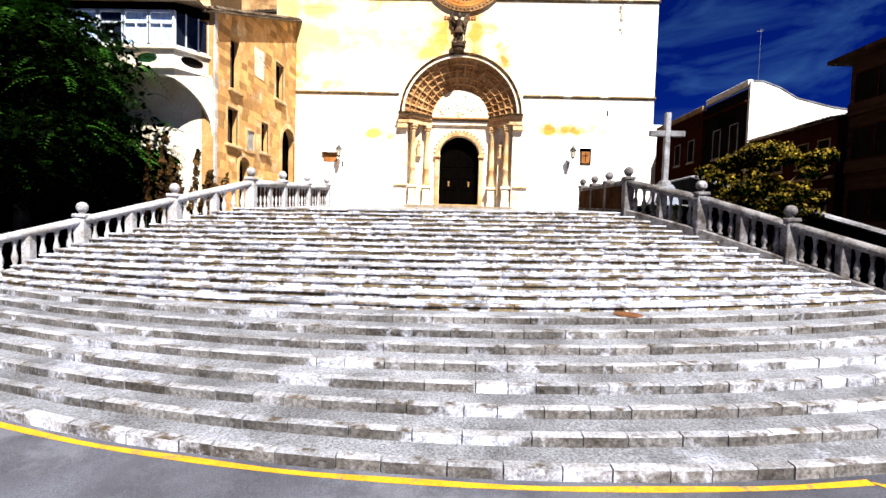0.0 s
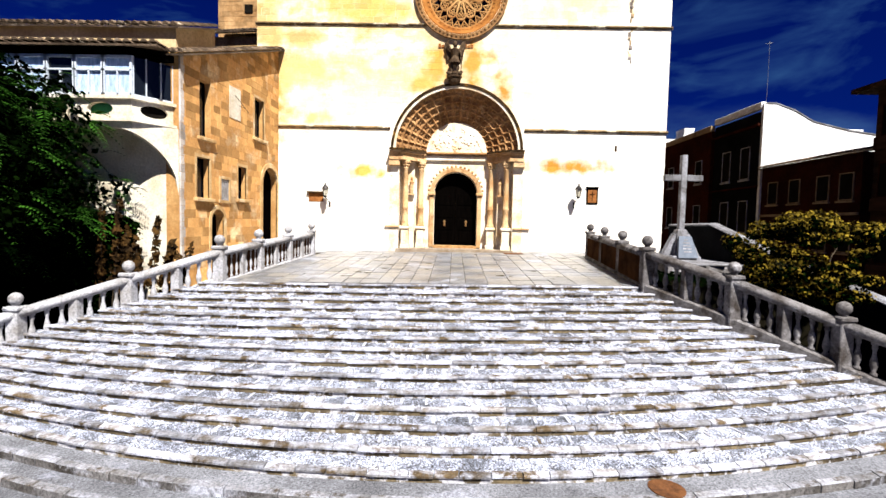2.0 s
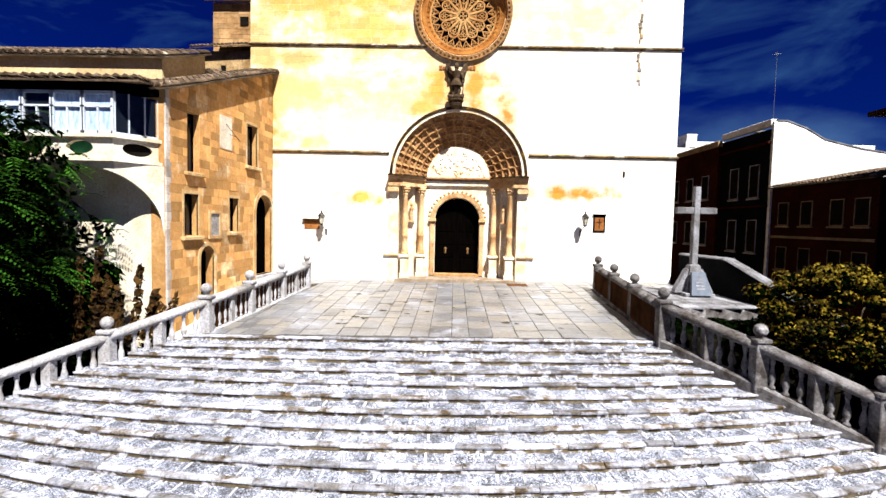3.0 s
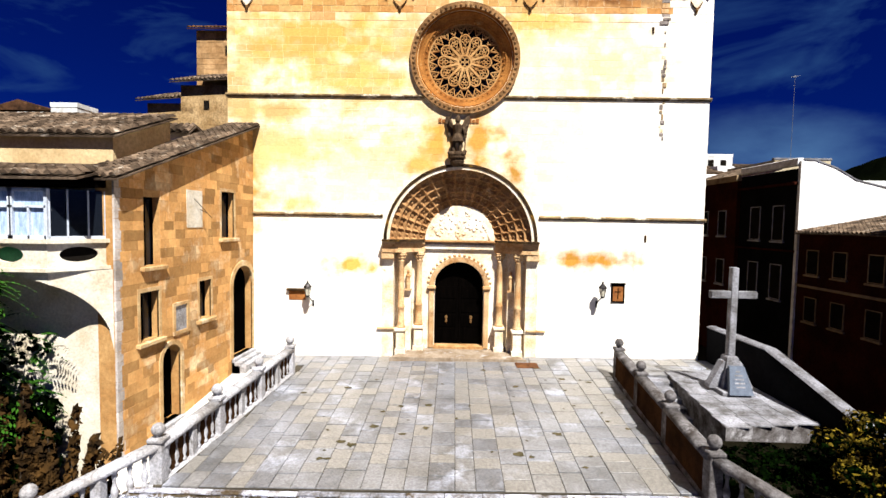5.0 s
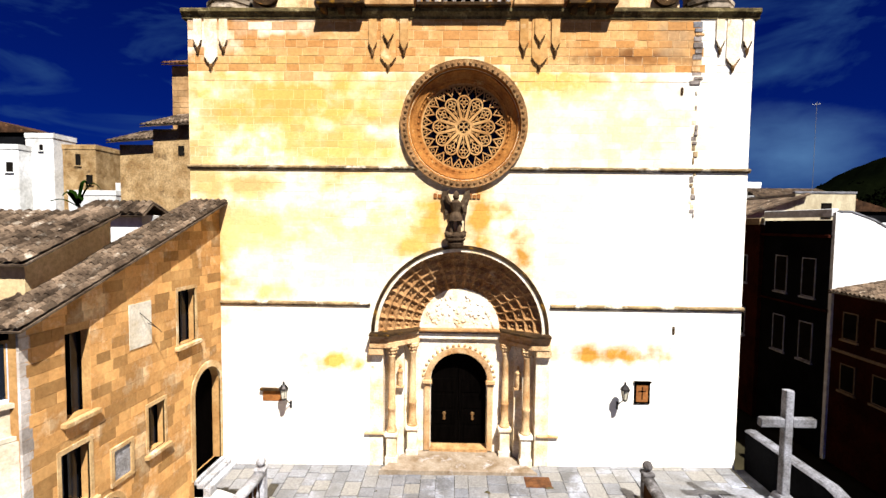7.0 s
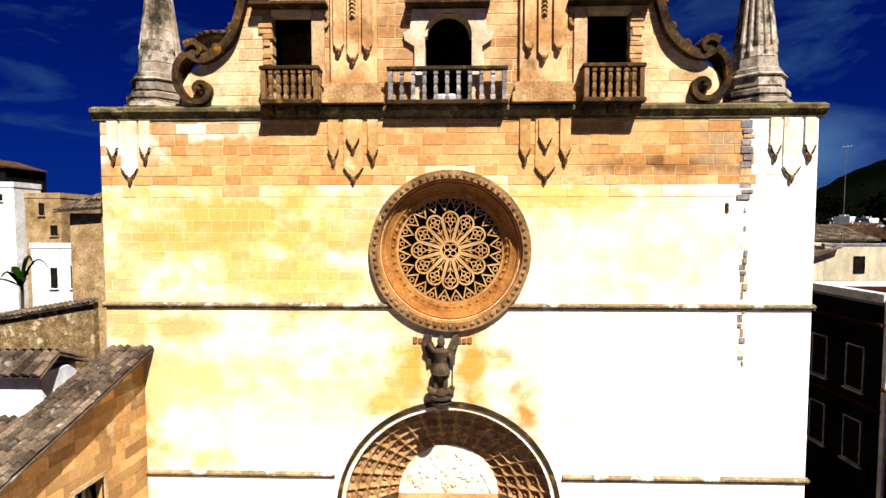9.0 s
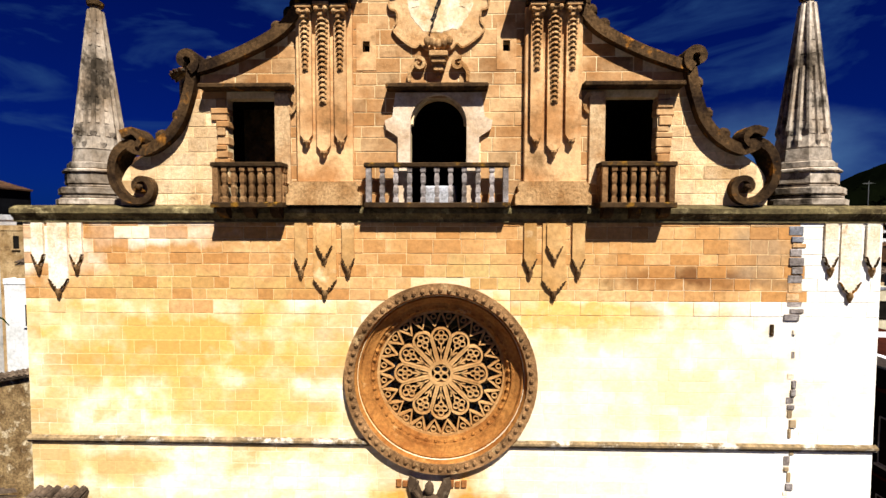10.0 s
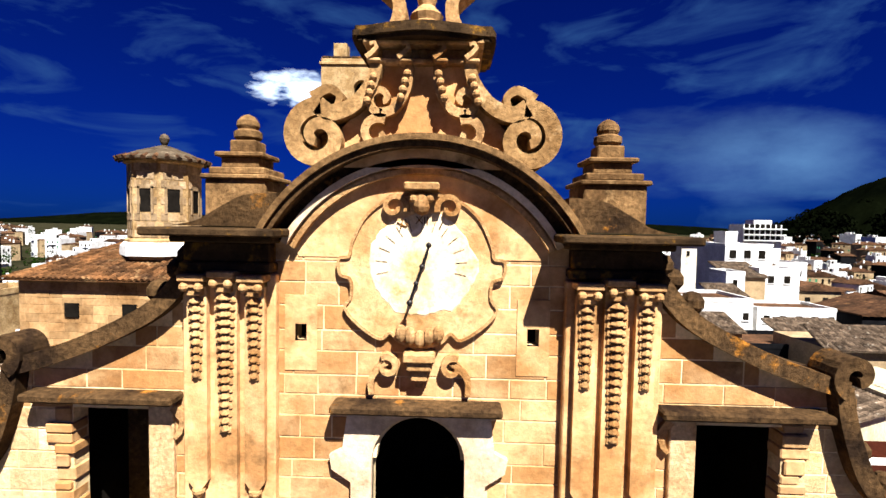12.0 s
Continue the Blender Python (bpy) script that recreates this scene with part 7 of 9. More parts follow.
# roofs
tile_roof("balcony_roof", house, (-24.0, -10.05, 7.26), (-10.5, -10.05, 7.26), (-11.3, -7.6, 7.74), (-24.0, -7.6, 7.74))
part("attic", slab([(-7.55, 6.5), (-4.5, 6.5), (-4.5, 9.95), (-7.55, 8.8)], -11.3, -24.0, side), CREAM_WASH, house, "cream plastered attic storey")
tile_roof("attic_roof", house, (-24.2, -7.8, 8.75), (-11.1, -7.8, 8.75), (-11.1, -4.35, 10.05), (-24.2, -4.35, 10.05))
tile_roof("rear_roof", house, (-24.2, -3.2, 8.4), (-11.6, -3.2, 8.4), (-11.6, 1.5, 8.9), (-24.2, 1.5, 8.9))
chim = part("roof_hut", boxed(-15.0, -12.65, -0.95, 0.4, 8.2, 10.05, 0.02), WHITEWASH, house, "whitewashed roof hut under a little tiled roof")
tile_roof("hut_roof", chim, (-15.25, -1.25, 10.05), (-12.4, -1.25, 10.05), (-12.6, -0.28, 10.55), (-15.05, -0.28, 10.55))
tile_roof("hut_roof", chim, (-12.4, 0.7, 10.05), (-15.25, 0.7, 10.05), (-15.05, -0.28, 10.55), (-12.6, -0.28, 10.55))

# strip of pale paving between the house and the balustrade
bm = bmesh.new()
plate(bm, [(-10.5, -0.02), (-8.0, -0.02), (-7.6, -2.4), (-8.4, -10.4), (-9.0, -10.9), (-10.5, -9.4)], [], 0, 1, lambda u, v, d: (u, v, float(np.interp(v, [-23, -8.5, 0], [-4.38, -1.30, -0.32])) + CROSS * u + 0.12 - (0.4 if not d else 0)))
tagged(part("alley_pavement", bm, ALLEY), "pale sunlit sloping alley beside the house", "pavement", "", "structure")

# ---------------------------------------------------------------- church outworks on the house side
CHAPEL = material("rubble_tan_stone", (0.42, 0.29, 0.145), (0.22, 0.13, 0.052), big=0.9, fine=9, vary=0.1, spots=(0.10, 0.06, 0.03), spot_scale=1.6, spot_edge=(0.55, 0.72), bump=0.7, grit=(0.5, 1.35))
RUBBLE = material("mottled_rubble_wall", (0.25, 0.165, 0.075), (0.10, 0.058, 0.024), big=1.6, fine=9, vary=0.0, spots=(0.50, 0.40, 0.25), spot_scale=1.5, spot_edge=(0.54, 0.64), bump=1.0, grit=(0.35, 1.5))
chapel = thing("side_chapel", "tan stone side chapel of the church with tiled roof", "church wing")
part("wall", boxed(-25.3, -20.6, 15.7, 22.0, -1, 15.4), CHAPEL, chapel)
tile_roof("roof", chapel, (-25.9, 15.1, 15.5), (-20.4, 15.1, 15.9), (-20.4, 18.5, 17.2), (-25.4, 18.5, 16.8))
part("wall", boxed(-20.6, -11.2, 12.3, 18.0, -1, 15.9), CHAPEL, chapel)
tile_roof("roof", chapel, (-21.1, 11.7, 16.0), (-11.0, 11.7, 16.6), (-11.0, 15.5, 18.0), (-20.6, 15.5, 17.5))
part("window", boxed(-18.9, -18.5, 12.24, 12.32, 14.2, 14.8), INTERIOR_BLACK, chapel)
yard = thing("garden_wall", "tan stone garden wall capped with clay tiles", "wall", kind="structure")
part("wall", slab([(-36.0, -4.0), (-20.9, -4.0), (-20.9, 10.15), (-25.7, 9.2), (-36.0, 7.6)], 11.8, 12.2), RUBBLE, yard)
tile_roof("cap", yard, (-36.0, 11.55, 7.55), (-20.8, 11.55, 10.16), (-20.8, 12.1, 10.4), (-36.0, 12.1, 7.8))

# chapel block and lantern turret seen over the gable
wing = thing("transept", "sandstone transept block with a tiled roof", "church wing")
part("wall", boxed(-21.2, -11.5, 15.6, 24, 2, 21.1), CHAPEL, wing)
rng = random.Random(63)
bv, bf = [], []
for x0, x1, z0, z1 in courses(rect(-21.2, -11.5, 14.0, 21.0), [], 14.0, 21.0, 0.40, 0.80, rng):
    v, f = ashlar_block(x0, x1, z0, z1, rng.uniform(0.01, 0.03), 0.012)
    b = len(bv)
    bv += [(p[0], 15.6 + p[1], p[2]) for p in v]
    bf += [tuple(b + i for i in q) for q in f]
raw("ashlar_facing", bv, bf, TRANSEPT, wing, "", "stuff")
for x in (-18.5, -15.6):
    part("window", boxed(x - 0.35, x + 0.35, 15.5, 15.62, 19.2, 19.9), INTERIOR_BLACK, wing)
tile_roof("roof", wing, (-21.7, 15.1, 21.1), (-11.2, 15.1, 21.1), (-12.6, 20.5, 23.3), (-17.2, 20.5, 23.3), mat=ROOF_RUST)
tile_roof("roof", wing, (-11.2, 15.1, 21.1), (-11.2, 25.0, 21.1), (-12.6, 20.6, 23.0), (-12.6, 20.5, 23.0), mat=ROOF_RUST)
TURRET = material("turret_brown_block", (0.34, 0.235, 0.135), (0.20, 0.125, 0.06), big=0.8, fine=8, vary=0.35, spots=(0.46, 0.34, 0.20), spot_scale=1.2, spot_edge=(0.56, 0.70), bump=0.6, grit=(0.6, 1.25))
TURRET_CAP = material("brown_turret_cap", (0.085, 0.062, 0.04), (0.035, 0.025, 0.016), big=1.6, fine=10, vary=0.1, spots=(0.16, 0.12, 0.08), spot_scale=2.0, bump=0.6)
turret = thing("lantern_turret", "octagonal brown stone lantern turret with a shallow tiled cap", "turret")
tx, ty = -15.65, 18.6
bm = bmesh.new()
lathe(bm, [(1.95, 22.0), (1.95, 23.0), (1.80, 23.1), (1.80, 27.0), (1.95, 27.1), (1.95, 27.25)], 8, (tx, ty, 0), None, math.pi / 8)
drum = part("drum", bm, CHAPEL, turret)
bm = bmesh.new()
lathe(bm, [(2.2, 22.2), (2.15, 22.7), (1.98, 22.9)], 8, (tx, ty, 0), None, math.pi / 8)
part("drum_base", bm, WHITEWASH, turret, "whitewashed flashing at the foot of the drum")
for k in range(8):
    a = k * math.pi / 4
    m = Matrix.Translation((tx, ty, 0)) @ Matrix.Rotation(a, 4, "Z")
    bm = bmesh.new()
    box(bm, 1.62, 1.68, -0.30, 0.30, 24.5, 25.7)
    bmesh.ops.transform(bm, matrix=m, verts=bm.verts)
    part("opening", bm, INTERIOR_BLACK, turret, "dark lantern window")
    bm = bmesh.new()
    for q in (-0.36, 0.36):
        box(bm, 1.60, 1.72, q - 0.06, q + 0.06, 24.4, 25.8)
    box(bm, 1.60, 1.72, -0.42, 0.42, 25.7, 25.9)
    bmesh.ops.transform(bm, matrix=m, verts=bm.verts)
    part("opening_frame", bm, TURRET, turret)
    for row in range(9):
        z = 23.15 + row * 0.43
        for q in ((-0.5, 0.0), (0.0, 0.5)) if row % 2 else ((-0.62, -0.25), (-0.25, 0.25), (0.25, 0.62)):
            if 24.3 < z + 0.2 < 25.9 and max(abs(q[0]), abs(q[1])) < 0.56:
                continue
            bm = bmesh.new()
            box(bm, 1.62, 1.685, q[0] + 0.03, q[1] - 0.03, z + 0.03, z + 0.40)
            bmesh.ops.transform(bm, matrix=m, verts=bm.verts)
            part("brick", bm, TURRET, drum)
bm = bmesh.new()
lathe(bm, [(2.25, 27.2), (2.25, 27.3), (1.3, 27.75), (0.3, 28.1), (0.12, 28.15), (0.2, 28.3), (0.26, 28.5), (0.18, 28.7), (0.03, 28.78)], 16, (tx, ty, 0))
part("cap", bm, TURRET_CAP, turret, "brown domed turret cap")
for k in range(26):
    a = 2 * math.pi * k / 26
    bm = bmesh.new()
    lathe(bm, [(0.13, 0), (0.11, 0.5)], 6, (tx + 2.3 * math.cos(a), ty + 2.3 * math.sin(a), 27.22), Matrix.Rotation(a, 4, "Z") @ Matrix.Rotation(radians(-66), 4, "Y"))
    part("tile", bm, TILE_FAR, turret)
bell = thing("bell_tower", "square tan stone bell tower with an arched opening", "tower")
bx, by = -9.3, 36.0
bm = bmesh.new()
plate(bm, rect(bx - 2.7, bx + 2.7, 0, 38.9), [[(bx + 0.26, 34.6), (bx + 1.60, 34.6), (bx + 1.60, 36.3)] + arc(bx + 0.93, 36.3, 0.67, 0, 180, 10)[1:-1] + [(bx + 0.26, 36.3)]], by, by + 0.8, front)
part("wall", bm, CHAPEL, bell)
part("body", boxed(bx - 2.7, bx + 2.7, by + 2.4, by + 5.4, 0, 38.8), INTERIOR_BLACK, bell)
part("side_wall", boxed(bx - 2.7, bx - 2.2, by + 0.8, by + 2.4, 0, 38.8), CHAPEL, bell)
part("side_wall", boxed(bx + 2.2, bx + 2.7, by + 0.8, by + 2.4, 0, 38.8), CHAPEL, bell)
part("cornice", boxed(bx - 2.85, bx + 2.85, by - 0.15, by + 5.5, 38.3, 38.55, 0.03), CHAPEL, bell)
part("merlon", boxed(bx - 1.6, bx - 0.4, by, by + 1.2, 38.9, 40.2, 0.03), CHAPEL, bell)
for i in range(6):
    part("coping_stone", boxed(bx - 2.6 + 0.88 * i, bx - 1.8 + 0.88 * i, by - 0.04, by + 0.5, 38.9, 39.05, 0.02), WEATHERED, bell)

# ---------------------------------------------------------------- stone cross and its platform
terrace = thing("cross_terrace", "raised paved terrace with side steps below the stone cross", "terrace")
bm = bmesh.new()
plate(bm, [(8.15, -7.7), (11.45, -7.1), (11.45, -2.0), (8.75, -2.0)], [], -2.4, -0.06, flat_z)
part("terrace_block", bm, GREY_DARK, terrace)
rng = random.Random(31)
for i in range(6):
    ya, yb = -7.65 + i * 0.95, -7.65 + (i + 1) * 0.95
    for j in range(4):
        x0 = 8.2 + 0.1 * i + j * 0.8
        part("terrace_slab", boxed(x0 + 0.01, min(11.43, x0 + 0.79), ya + 0.01 + (0.12 * j if i == 0 else 0), yb - 0.01, -0.08, -0.04 + rng.uniform(0, 0.01)), CROSS_STONE, terrace)
for k in range(9):
    part("step", boxed(6.75, 8.2 + 0.06 * (8 - k), -2.4 - 0.55 * (k + 1), -2.4 - 0.55 * k + 0.02, -3.2, -0.20 - 0.16 * k, 0.012), CROSS_STONE, terrace)
    part("step", boxed(11.45, 12.6 + 0.1 * k, -2.4 - 0.55 * (k + 1), -2.4 - 0.55 * k + 0.02, -3.2, -0.16 - 0.15 * k, 0.012), CROSS_STONE, terrace)
part("upper_floor", boxed(6.75, 12.9, -2.4, -0.02, -2.0, -0.10), PAVING, terrace)
bm = bmesh.new()
box(bm, 6.9, 12.2, -10.9, -7.75, -3.4, -0.42, 0.08)
hedge = part("hedge_core", bm, EARTH, None)


def leaf_cloud(name, blobs, count, size, mat, seed, parent=None, label="", droop=0.0):
    """Many small folded leaves scattered over the outer shell of several clumps."""
    rr = np.random.RandomState(seed)
    blobs = np.array(blobs, float)
    vol = blobs[:, 3] * blobs[:, 4]
    pick = rr.choice(len(blobs), count, p=vol / vol.sum())
    d = rr.normal(size=(count, 3))
    d /= np.linalg.norm(d, axis=1)[:, None]
    rad = rr.uniform(0.72, 1.05, count)
    c = blobs[pick, :3] + d * rad[:, None] * blobs[pick][:, [3, 3, 4]]
    n = d + rr.normal(size=(count, 3)) * 0.55 + np.array([0, 0, 0.35])
    n /= np.linalg.norm(n, axis=1)[:, None]
    t = np.cross(n, rr.normal(size=(count, 3)))
    t /= np.linalg.norm(t, axis=1)[:, None]
    t[:, 2] -= droop
    s = np.cross(n, t)
    L = size * rr.uniform(0.6, 1.4, count)[:, None]
    W = L * 0.34
    v = np.stack([c - t * L * 0.5, c + s * W - n * L * 0.08, c + t * L * 0.5, c - s * W - n * L * 0.08], 1).reshape(-1, 3)
    f = [(4 * i, 4 * i + 1, 4 * i + 2, 4 * i + 3) for i in range(count)]
    return raw(name, v.tolist(), f, mat, parent, label)


tagged(hedge, "low dark clipped hedge in front of the terrace", "hedge")
hedge.name = "hedge"
# hedge leaves take the near-black shade colour too
leaf_cloud("leaves", [(7.3 + 0.8 * (i % 6), -8.6 - 0.8 * (i // 6) - 0.3 * (i % 2), -0.42, 0.6, 0.2) for i in range(18)], 5200, 0.14, LEAF_INNER, 9, hedge)

cross = thing("stone_cross", "tall weathered stone cross on a buttressed pedestal with an inscribed slab", "cross", (10.2, -4.2, -0.04))
part("plinth", boxed(-0.62, 0.62, -0.75, 0.62, 0, 0.16, 0.02), CROSS_STONE, cross)
bm = bmesh.new()
lathe(bm, [(0.58, 0.16), (0.30, 1.30), (0.24, 1.36)], 4, (0, 0, 0), None, math.pi / 4)
part("pedestal", bm, CROSS_STONE, cross)
for a in (0, 90, 180):
    bm = bmesh.new()
    plate(bm, [(0.0, 0.12), (0.82, 0.12), (0.80, 0.24), (0.34, 1.16), (0.0, 1.16)], [], -0.17, 0.17, front)
    bmesh.ops.transform(bm, matrix=Matrix.Rotation(radians(a), 4, "Z"), verts=bm.verts)
    part("buttress", bm, CROSS_STONE, cross)
bm = bmesh.new()
plate(bm, [(-0.44, 0.10), (0.44, 0.10), (0.28, 1.05), (-0.28, 1.05)], [], 0, 0.14, lambda u, v, d: (u, -0.86 + 0.42 * v + d - 0.07, v))
slabp = part("inscribed_slab", bm, SLATE, cross, "grey slate slab with worn letters")
for i, w in enumerate((0.16, 0.3, 0.34, 0.38, 0.34)):
    z = 0.86 - i * 0.13
    bm = bmesh.new()
    plate(bm, rect(-w / 2, w / 2, z, z + 0.055), [], -0.008, 0.01, lambda u, v, d: (u, -0.86 + 0.42 * v + d - 0.07, v))
    part("inscription_bar", bm, CROSS_STONE, slabp)
part("shaft", boxed(-0.125, 0.125, -0.13, 0.13, 1.1, 4.74, 0.02), CROSS_STONE, cross)
part("arm", boxed(-0.86, -0.125, -0.12, 0.12, 3.56, 3.84, 0.02), CROSS_STONE, cross)
part("arm", boxed(0.125, 0.86, -0.12, 0.12, 3.56, 3.84, 0.02), CROSS_STONE, cross)

# long parapet wall that falls away beside the terrace
parapet = thing("ramp_wall", "dark retaining wall with a pale rounded coping", "wall", kind="structure")
line = [(11.75, 0.0, 1.45), (11.75, -4.2, 1.5), (11.8, -9.0, 0.25), (12.8, -14.0, -1.2), (15.5, -19.0, -2.7)]
bm = bmesh.new()
sweep(bm, line, [(-0.22, -4.5), (0.22, -4.5), (0.22, 0), (-0.22, 0)])
# near-black colour stands for the wall's shaded side
part("wall_body", bm, DARKWALL, parapet, "retaining wall coloured dark as in shade")
bm = bmesh.new()
sweep(bm, [(x, y, z + 0.06) for x, y, z in line], [(0.25 * math.cos(i * math.pi / 4), 0.09 * math.sin(i * math.pi / 4)) for i in range(8)])
part("coping", bm, GREY_MID, parapet)


# ---------------------------------------------------------------- trees
def limbs(bm, rr, base, height, spread, r):
    top = base + Vector((rr.uniform(-0.3, 0.3), rr.uniform(-0.3, 0.3), height))
    pts = [base, base.lerp(top, 0.35) + Vector((0.1, 0.05, 0)), base.lerp(top, 0.7), top]

    def limb(pts, r0, r1):
        seg = 7
        rings = []
        for i, p in enumerate(pts):
            rad = r0 + (r1 - r0) * i / (len(pts) - 1)
            rings.append([bm.verts.new(p + Vector((rad * math.cos(2 * math.pi * k / seg), rad * math.sin(2 * math.pi * k / seg), 0))) for k in range(seg)])
        for a, b in zip(rings, rings[1:]):
            for k in range(seg):
                bm.faces.new((a[k], a[(k + 1) % seg], b[(k + 1) % seg], b[k]))

    limb(pts, r, r * 0.5)
    for i in range(9):
        a = rr.uniform(0, 2 * math.pi)
        s = pts[1].lerp(top, rr.uniform(0.2, 1.0))
        e = s + Vector((math.cos(a) * spread * rr.uniform(0.5, 0.9), math.sin(a) * spread * rr.uniform(0.5, 0.9), rr.uniform(0.4, 1.6)))
        limb([s, s.lerp(e, 0.5) + Vector((0, 0, 0.25)), e], r * 0.35, r * 0.08)


def sprays(name, blobs, count, length, pairs, leaf, mat, seed, parent, label=""):
    """Drooping feathered sprays, each a bent stalk with paired leaflets, over the outside of several clumps."""
    rr = np.random.RandomState(seed)
    blobs = np.array(blobs, float)
    vol = blobs[:, 3] ** 2
    pick = rr.choice(len(blobs), count, p=vol / vol.sum())
    d = rr.normal(size=(count, 3))
    d[:, 2] = np.abs(d[:, 2]) * 0.8 - 0.15
    d /= np.linalg.norm(d, axis=1)[:, None]
    c = blobs[pick, :3] + d * blobs[pick][:, [3, 3, 4]] * rr.uniform(0.75, 1.0, count)[:, None]
    out = d * np.array([1, 1, 0.3]) + rr.normal(size=(count, 3)) * 0.25
    out /= np.linalg.norm(out, axis=1)[:, None]
    across = np.cross(out, (0, 0, 1.0))
    across /= np.linalg.norm(across, axis=1)[:, None]
    L = length * rr.uniform(0.65, 1.3, count)[:, None]
    quads = []
    for j in range(pairs):
        s = 0.15 + 0.85 * j / (pairs - 1)
        p = c + out * L * s - np.array([0, 0, 1.0]) * L * 0.55 * s * s
        for side_ in (-1, 1):
            t = across * side_ * 0.85 + out * 0.5 - np.array([0, 0, 0.35])
            w = np.cross(t, np.cross(out, across))
            w /= np.linalg.norm(w, axis=1)[:, None]
            l = leaf * (1.15 - 0.5 * s) * rr.uniform(0.8, 1.2, count)[:, None]
            quads.append(np.stack([p, p + t * l * 0.5 + w * l * 0.17, p + t * l, p + t * l * 0.5 - w * l * 0.17], 1))
    v = np.concatenate(quads).reshape(-1, 3)
    return raw(name, v.tolist(), [(4 * i, 4 * i + 1, 4 * i + 2, 4 * i + 3) for i in range(len(v) // 4)], mat, parent, label)


def tree(label, base, height, trunk_r, centre, radius, tall, n_blobs, n_leaf, size, mat, seed, clump=(0.16, 0.32), feathered=0, shaded=0):
    t = thing("tree", label, "tree", base)
    rr = random.Random(seed)
    bm = bmesh.new()
    limbs(bm, rr, Vector((0, 0, 0)), height, radius * 0.8, trunk_r)
    part("trunk", bm, BARK, t)
    o = Vector(centre) - Vector(base)
    blobs = []
    for i in range(n_blobs):
        a, q = rr.uniform(0, 2 * math.pi), math.sqrt(rr.random())
        h = rr.uniform(-1, 1)
        w = math.sqrt(max(0.05, 1 - h * h))
        s = rr.uniform(*clump) * radius
        blobs.append((o.x + math.cos(a) * q * w * radius * 0.82, o.y + math.sin(a) * q * w * radius * 0.82, o.z + h * tall * 0.85, s, s * rr.uniform(0.45, 0.75)))
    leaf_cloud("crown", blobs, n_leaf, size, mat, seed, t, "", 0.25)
    # near-black leaves inside the crown, shade given by colour
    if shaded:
        leaf_cloud("inner_leaves", [(x, y, z - 0.12, s * 0.9, h) for x, y, z, s, h in blobs], shaded, size * 1.3, LEAF_INNER, seed + 2, t, "near-black inner leaves, the crown's shade put into their colour")
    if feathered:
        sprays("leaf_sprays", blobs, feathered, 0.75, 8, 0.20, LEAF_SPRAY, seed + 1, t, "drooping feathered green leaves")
    return t


# big tree: crown leaves coloured as shade, green sprays laid over them
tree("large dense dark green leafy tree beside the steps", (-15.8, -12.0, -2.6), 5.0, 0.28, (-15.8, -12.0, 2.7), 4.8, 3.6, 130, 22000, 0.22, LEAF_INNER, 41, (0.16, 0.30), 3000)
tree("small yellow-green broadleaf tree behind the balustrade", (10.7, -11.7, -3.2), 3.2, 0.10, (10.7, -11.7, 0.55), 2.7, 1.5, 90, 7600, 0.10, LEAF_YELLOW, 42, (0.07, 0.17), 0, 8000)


def climber(base, stems, count, seed):
    """Dry upright stems clothed in small drooping leaves."""
    vine = thing("climbing_plant", "dry brown climbing plant by the balustrade", "plant", base)
    blobs = []
    for x, lean, h in stems:
        bm = bmesh.new()
        rod(bm, (x, 0, -0.4), (x + lean * 0.6, 0.05, h * 0.55), 0.022, 5)
        rod(bm, (x + lean * 0.6, 0.05, h * 0.55), (x + lean, 0.0, h), 0.014, 5)
        part("stem", bm, BARK, vine)
        for i in range(7):
            q = 0.25 + 0.75 * i / 6
            blobs.append((x + lean * q, 0.05, h * q, 0.20 - 0.10 * q, 0.20))
    leaf_cloud("foliage", blobs, count, 0.16, LEAF_DRY, seed, vine, "", 0.5)


climber((-11.5, -10.9, -1.7), ((-0.5, 0.1, 3.1), (-0.1, 0.3, 3.4), (0.3, 0.15, 2.5), (0.6, -0.1, 2.0)), 1100, 3)
climber((-10.4, -10.8, -1.5), ((-0.3, -0.1, 2.0), (0.0, 0.35, 2.7), (0.3, 0.5, 1.9)), 620, 4)
climber((-9.75, -10.75, -1.35), ((0.0, 0.3, 1.4), (0.15, 0.6, 1.6)), 240, 5)
# leaf mass added to fill the shaded garden, its shade in the leaf colour
shrub = thing("shrub", "near-black leafy mass added for the garden's shade behind the balustrade", "shrub", (-14.5, -10.4, -2.2))
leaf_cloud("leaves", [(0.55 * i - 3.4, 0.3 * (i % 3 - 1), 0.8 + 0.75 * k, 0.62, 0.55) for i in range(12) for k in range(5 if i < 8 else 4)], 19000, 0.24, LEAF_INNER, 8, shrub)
for i in range(6):
    bm = bmesh.new()
    rod(bm, (1.1 * i - 3.2, 0.0, -0.3), (1.1 * i - 3.2 + 0.2 * (i % 3 - 1), 0.1, 2.6 + 0.3 * (i % 2)), 0.035, 6)
    part("stem", bm, BARK, shrub)


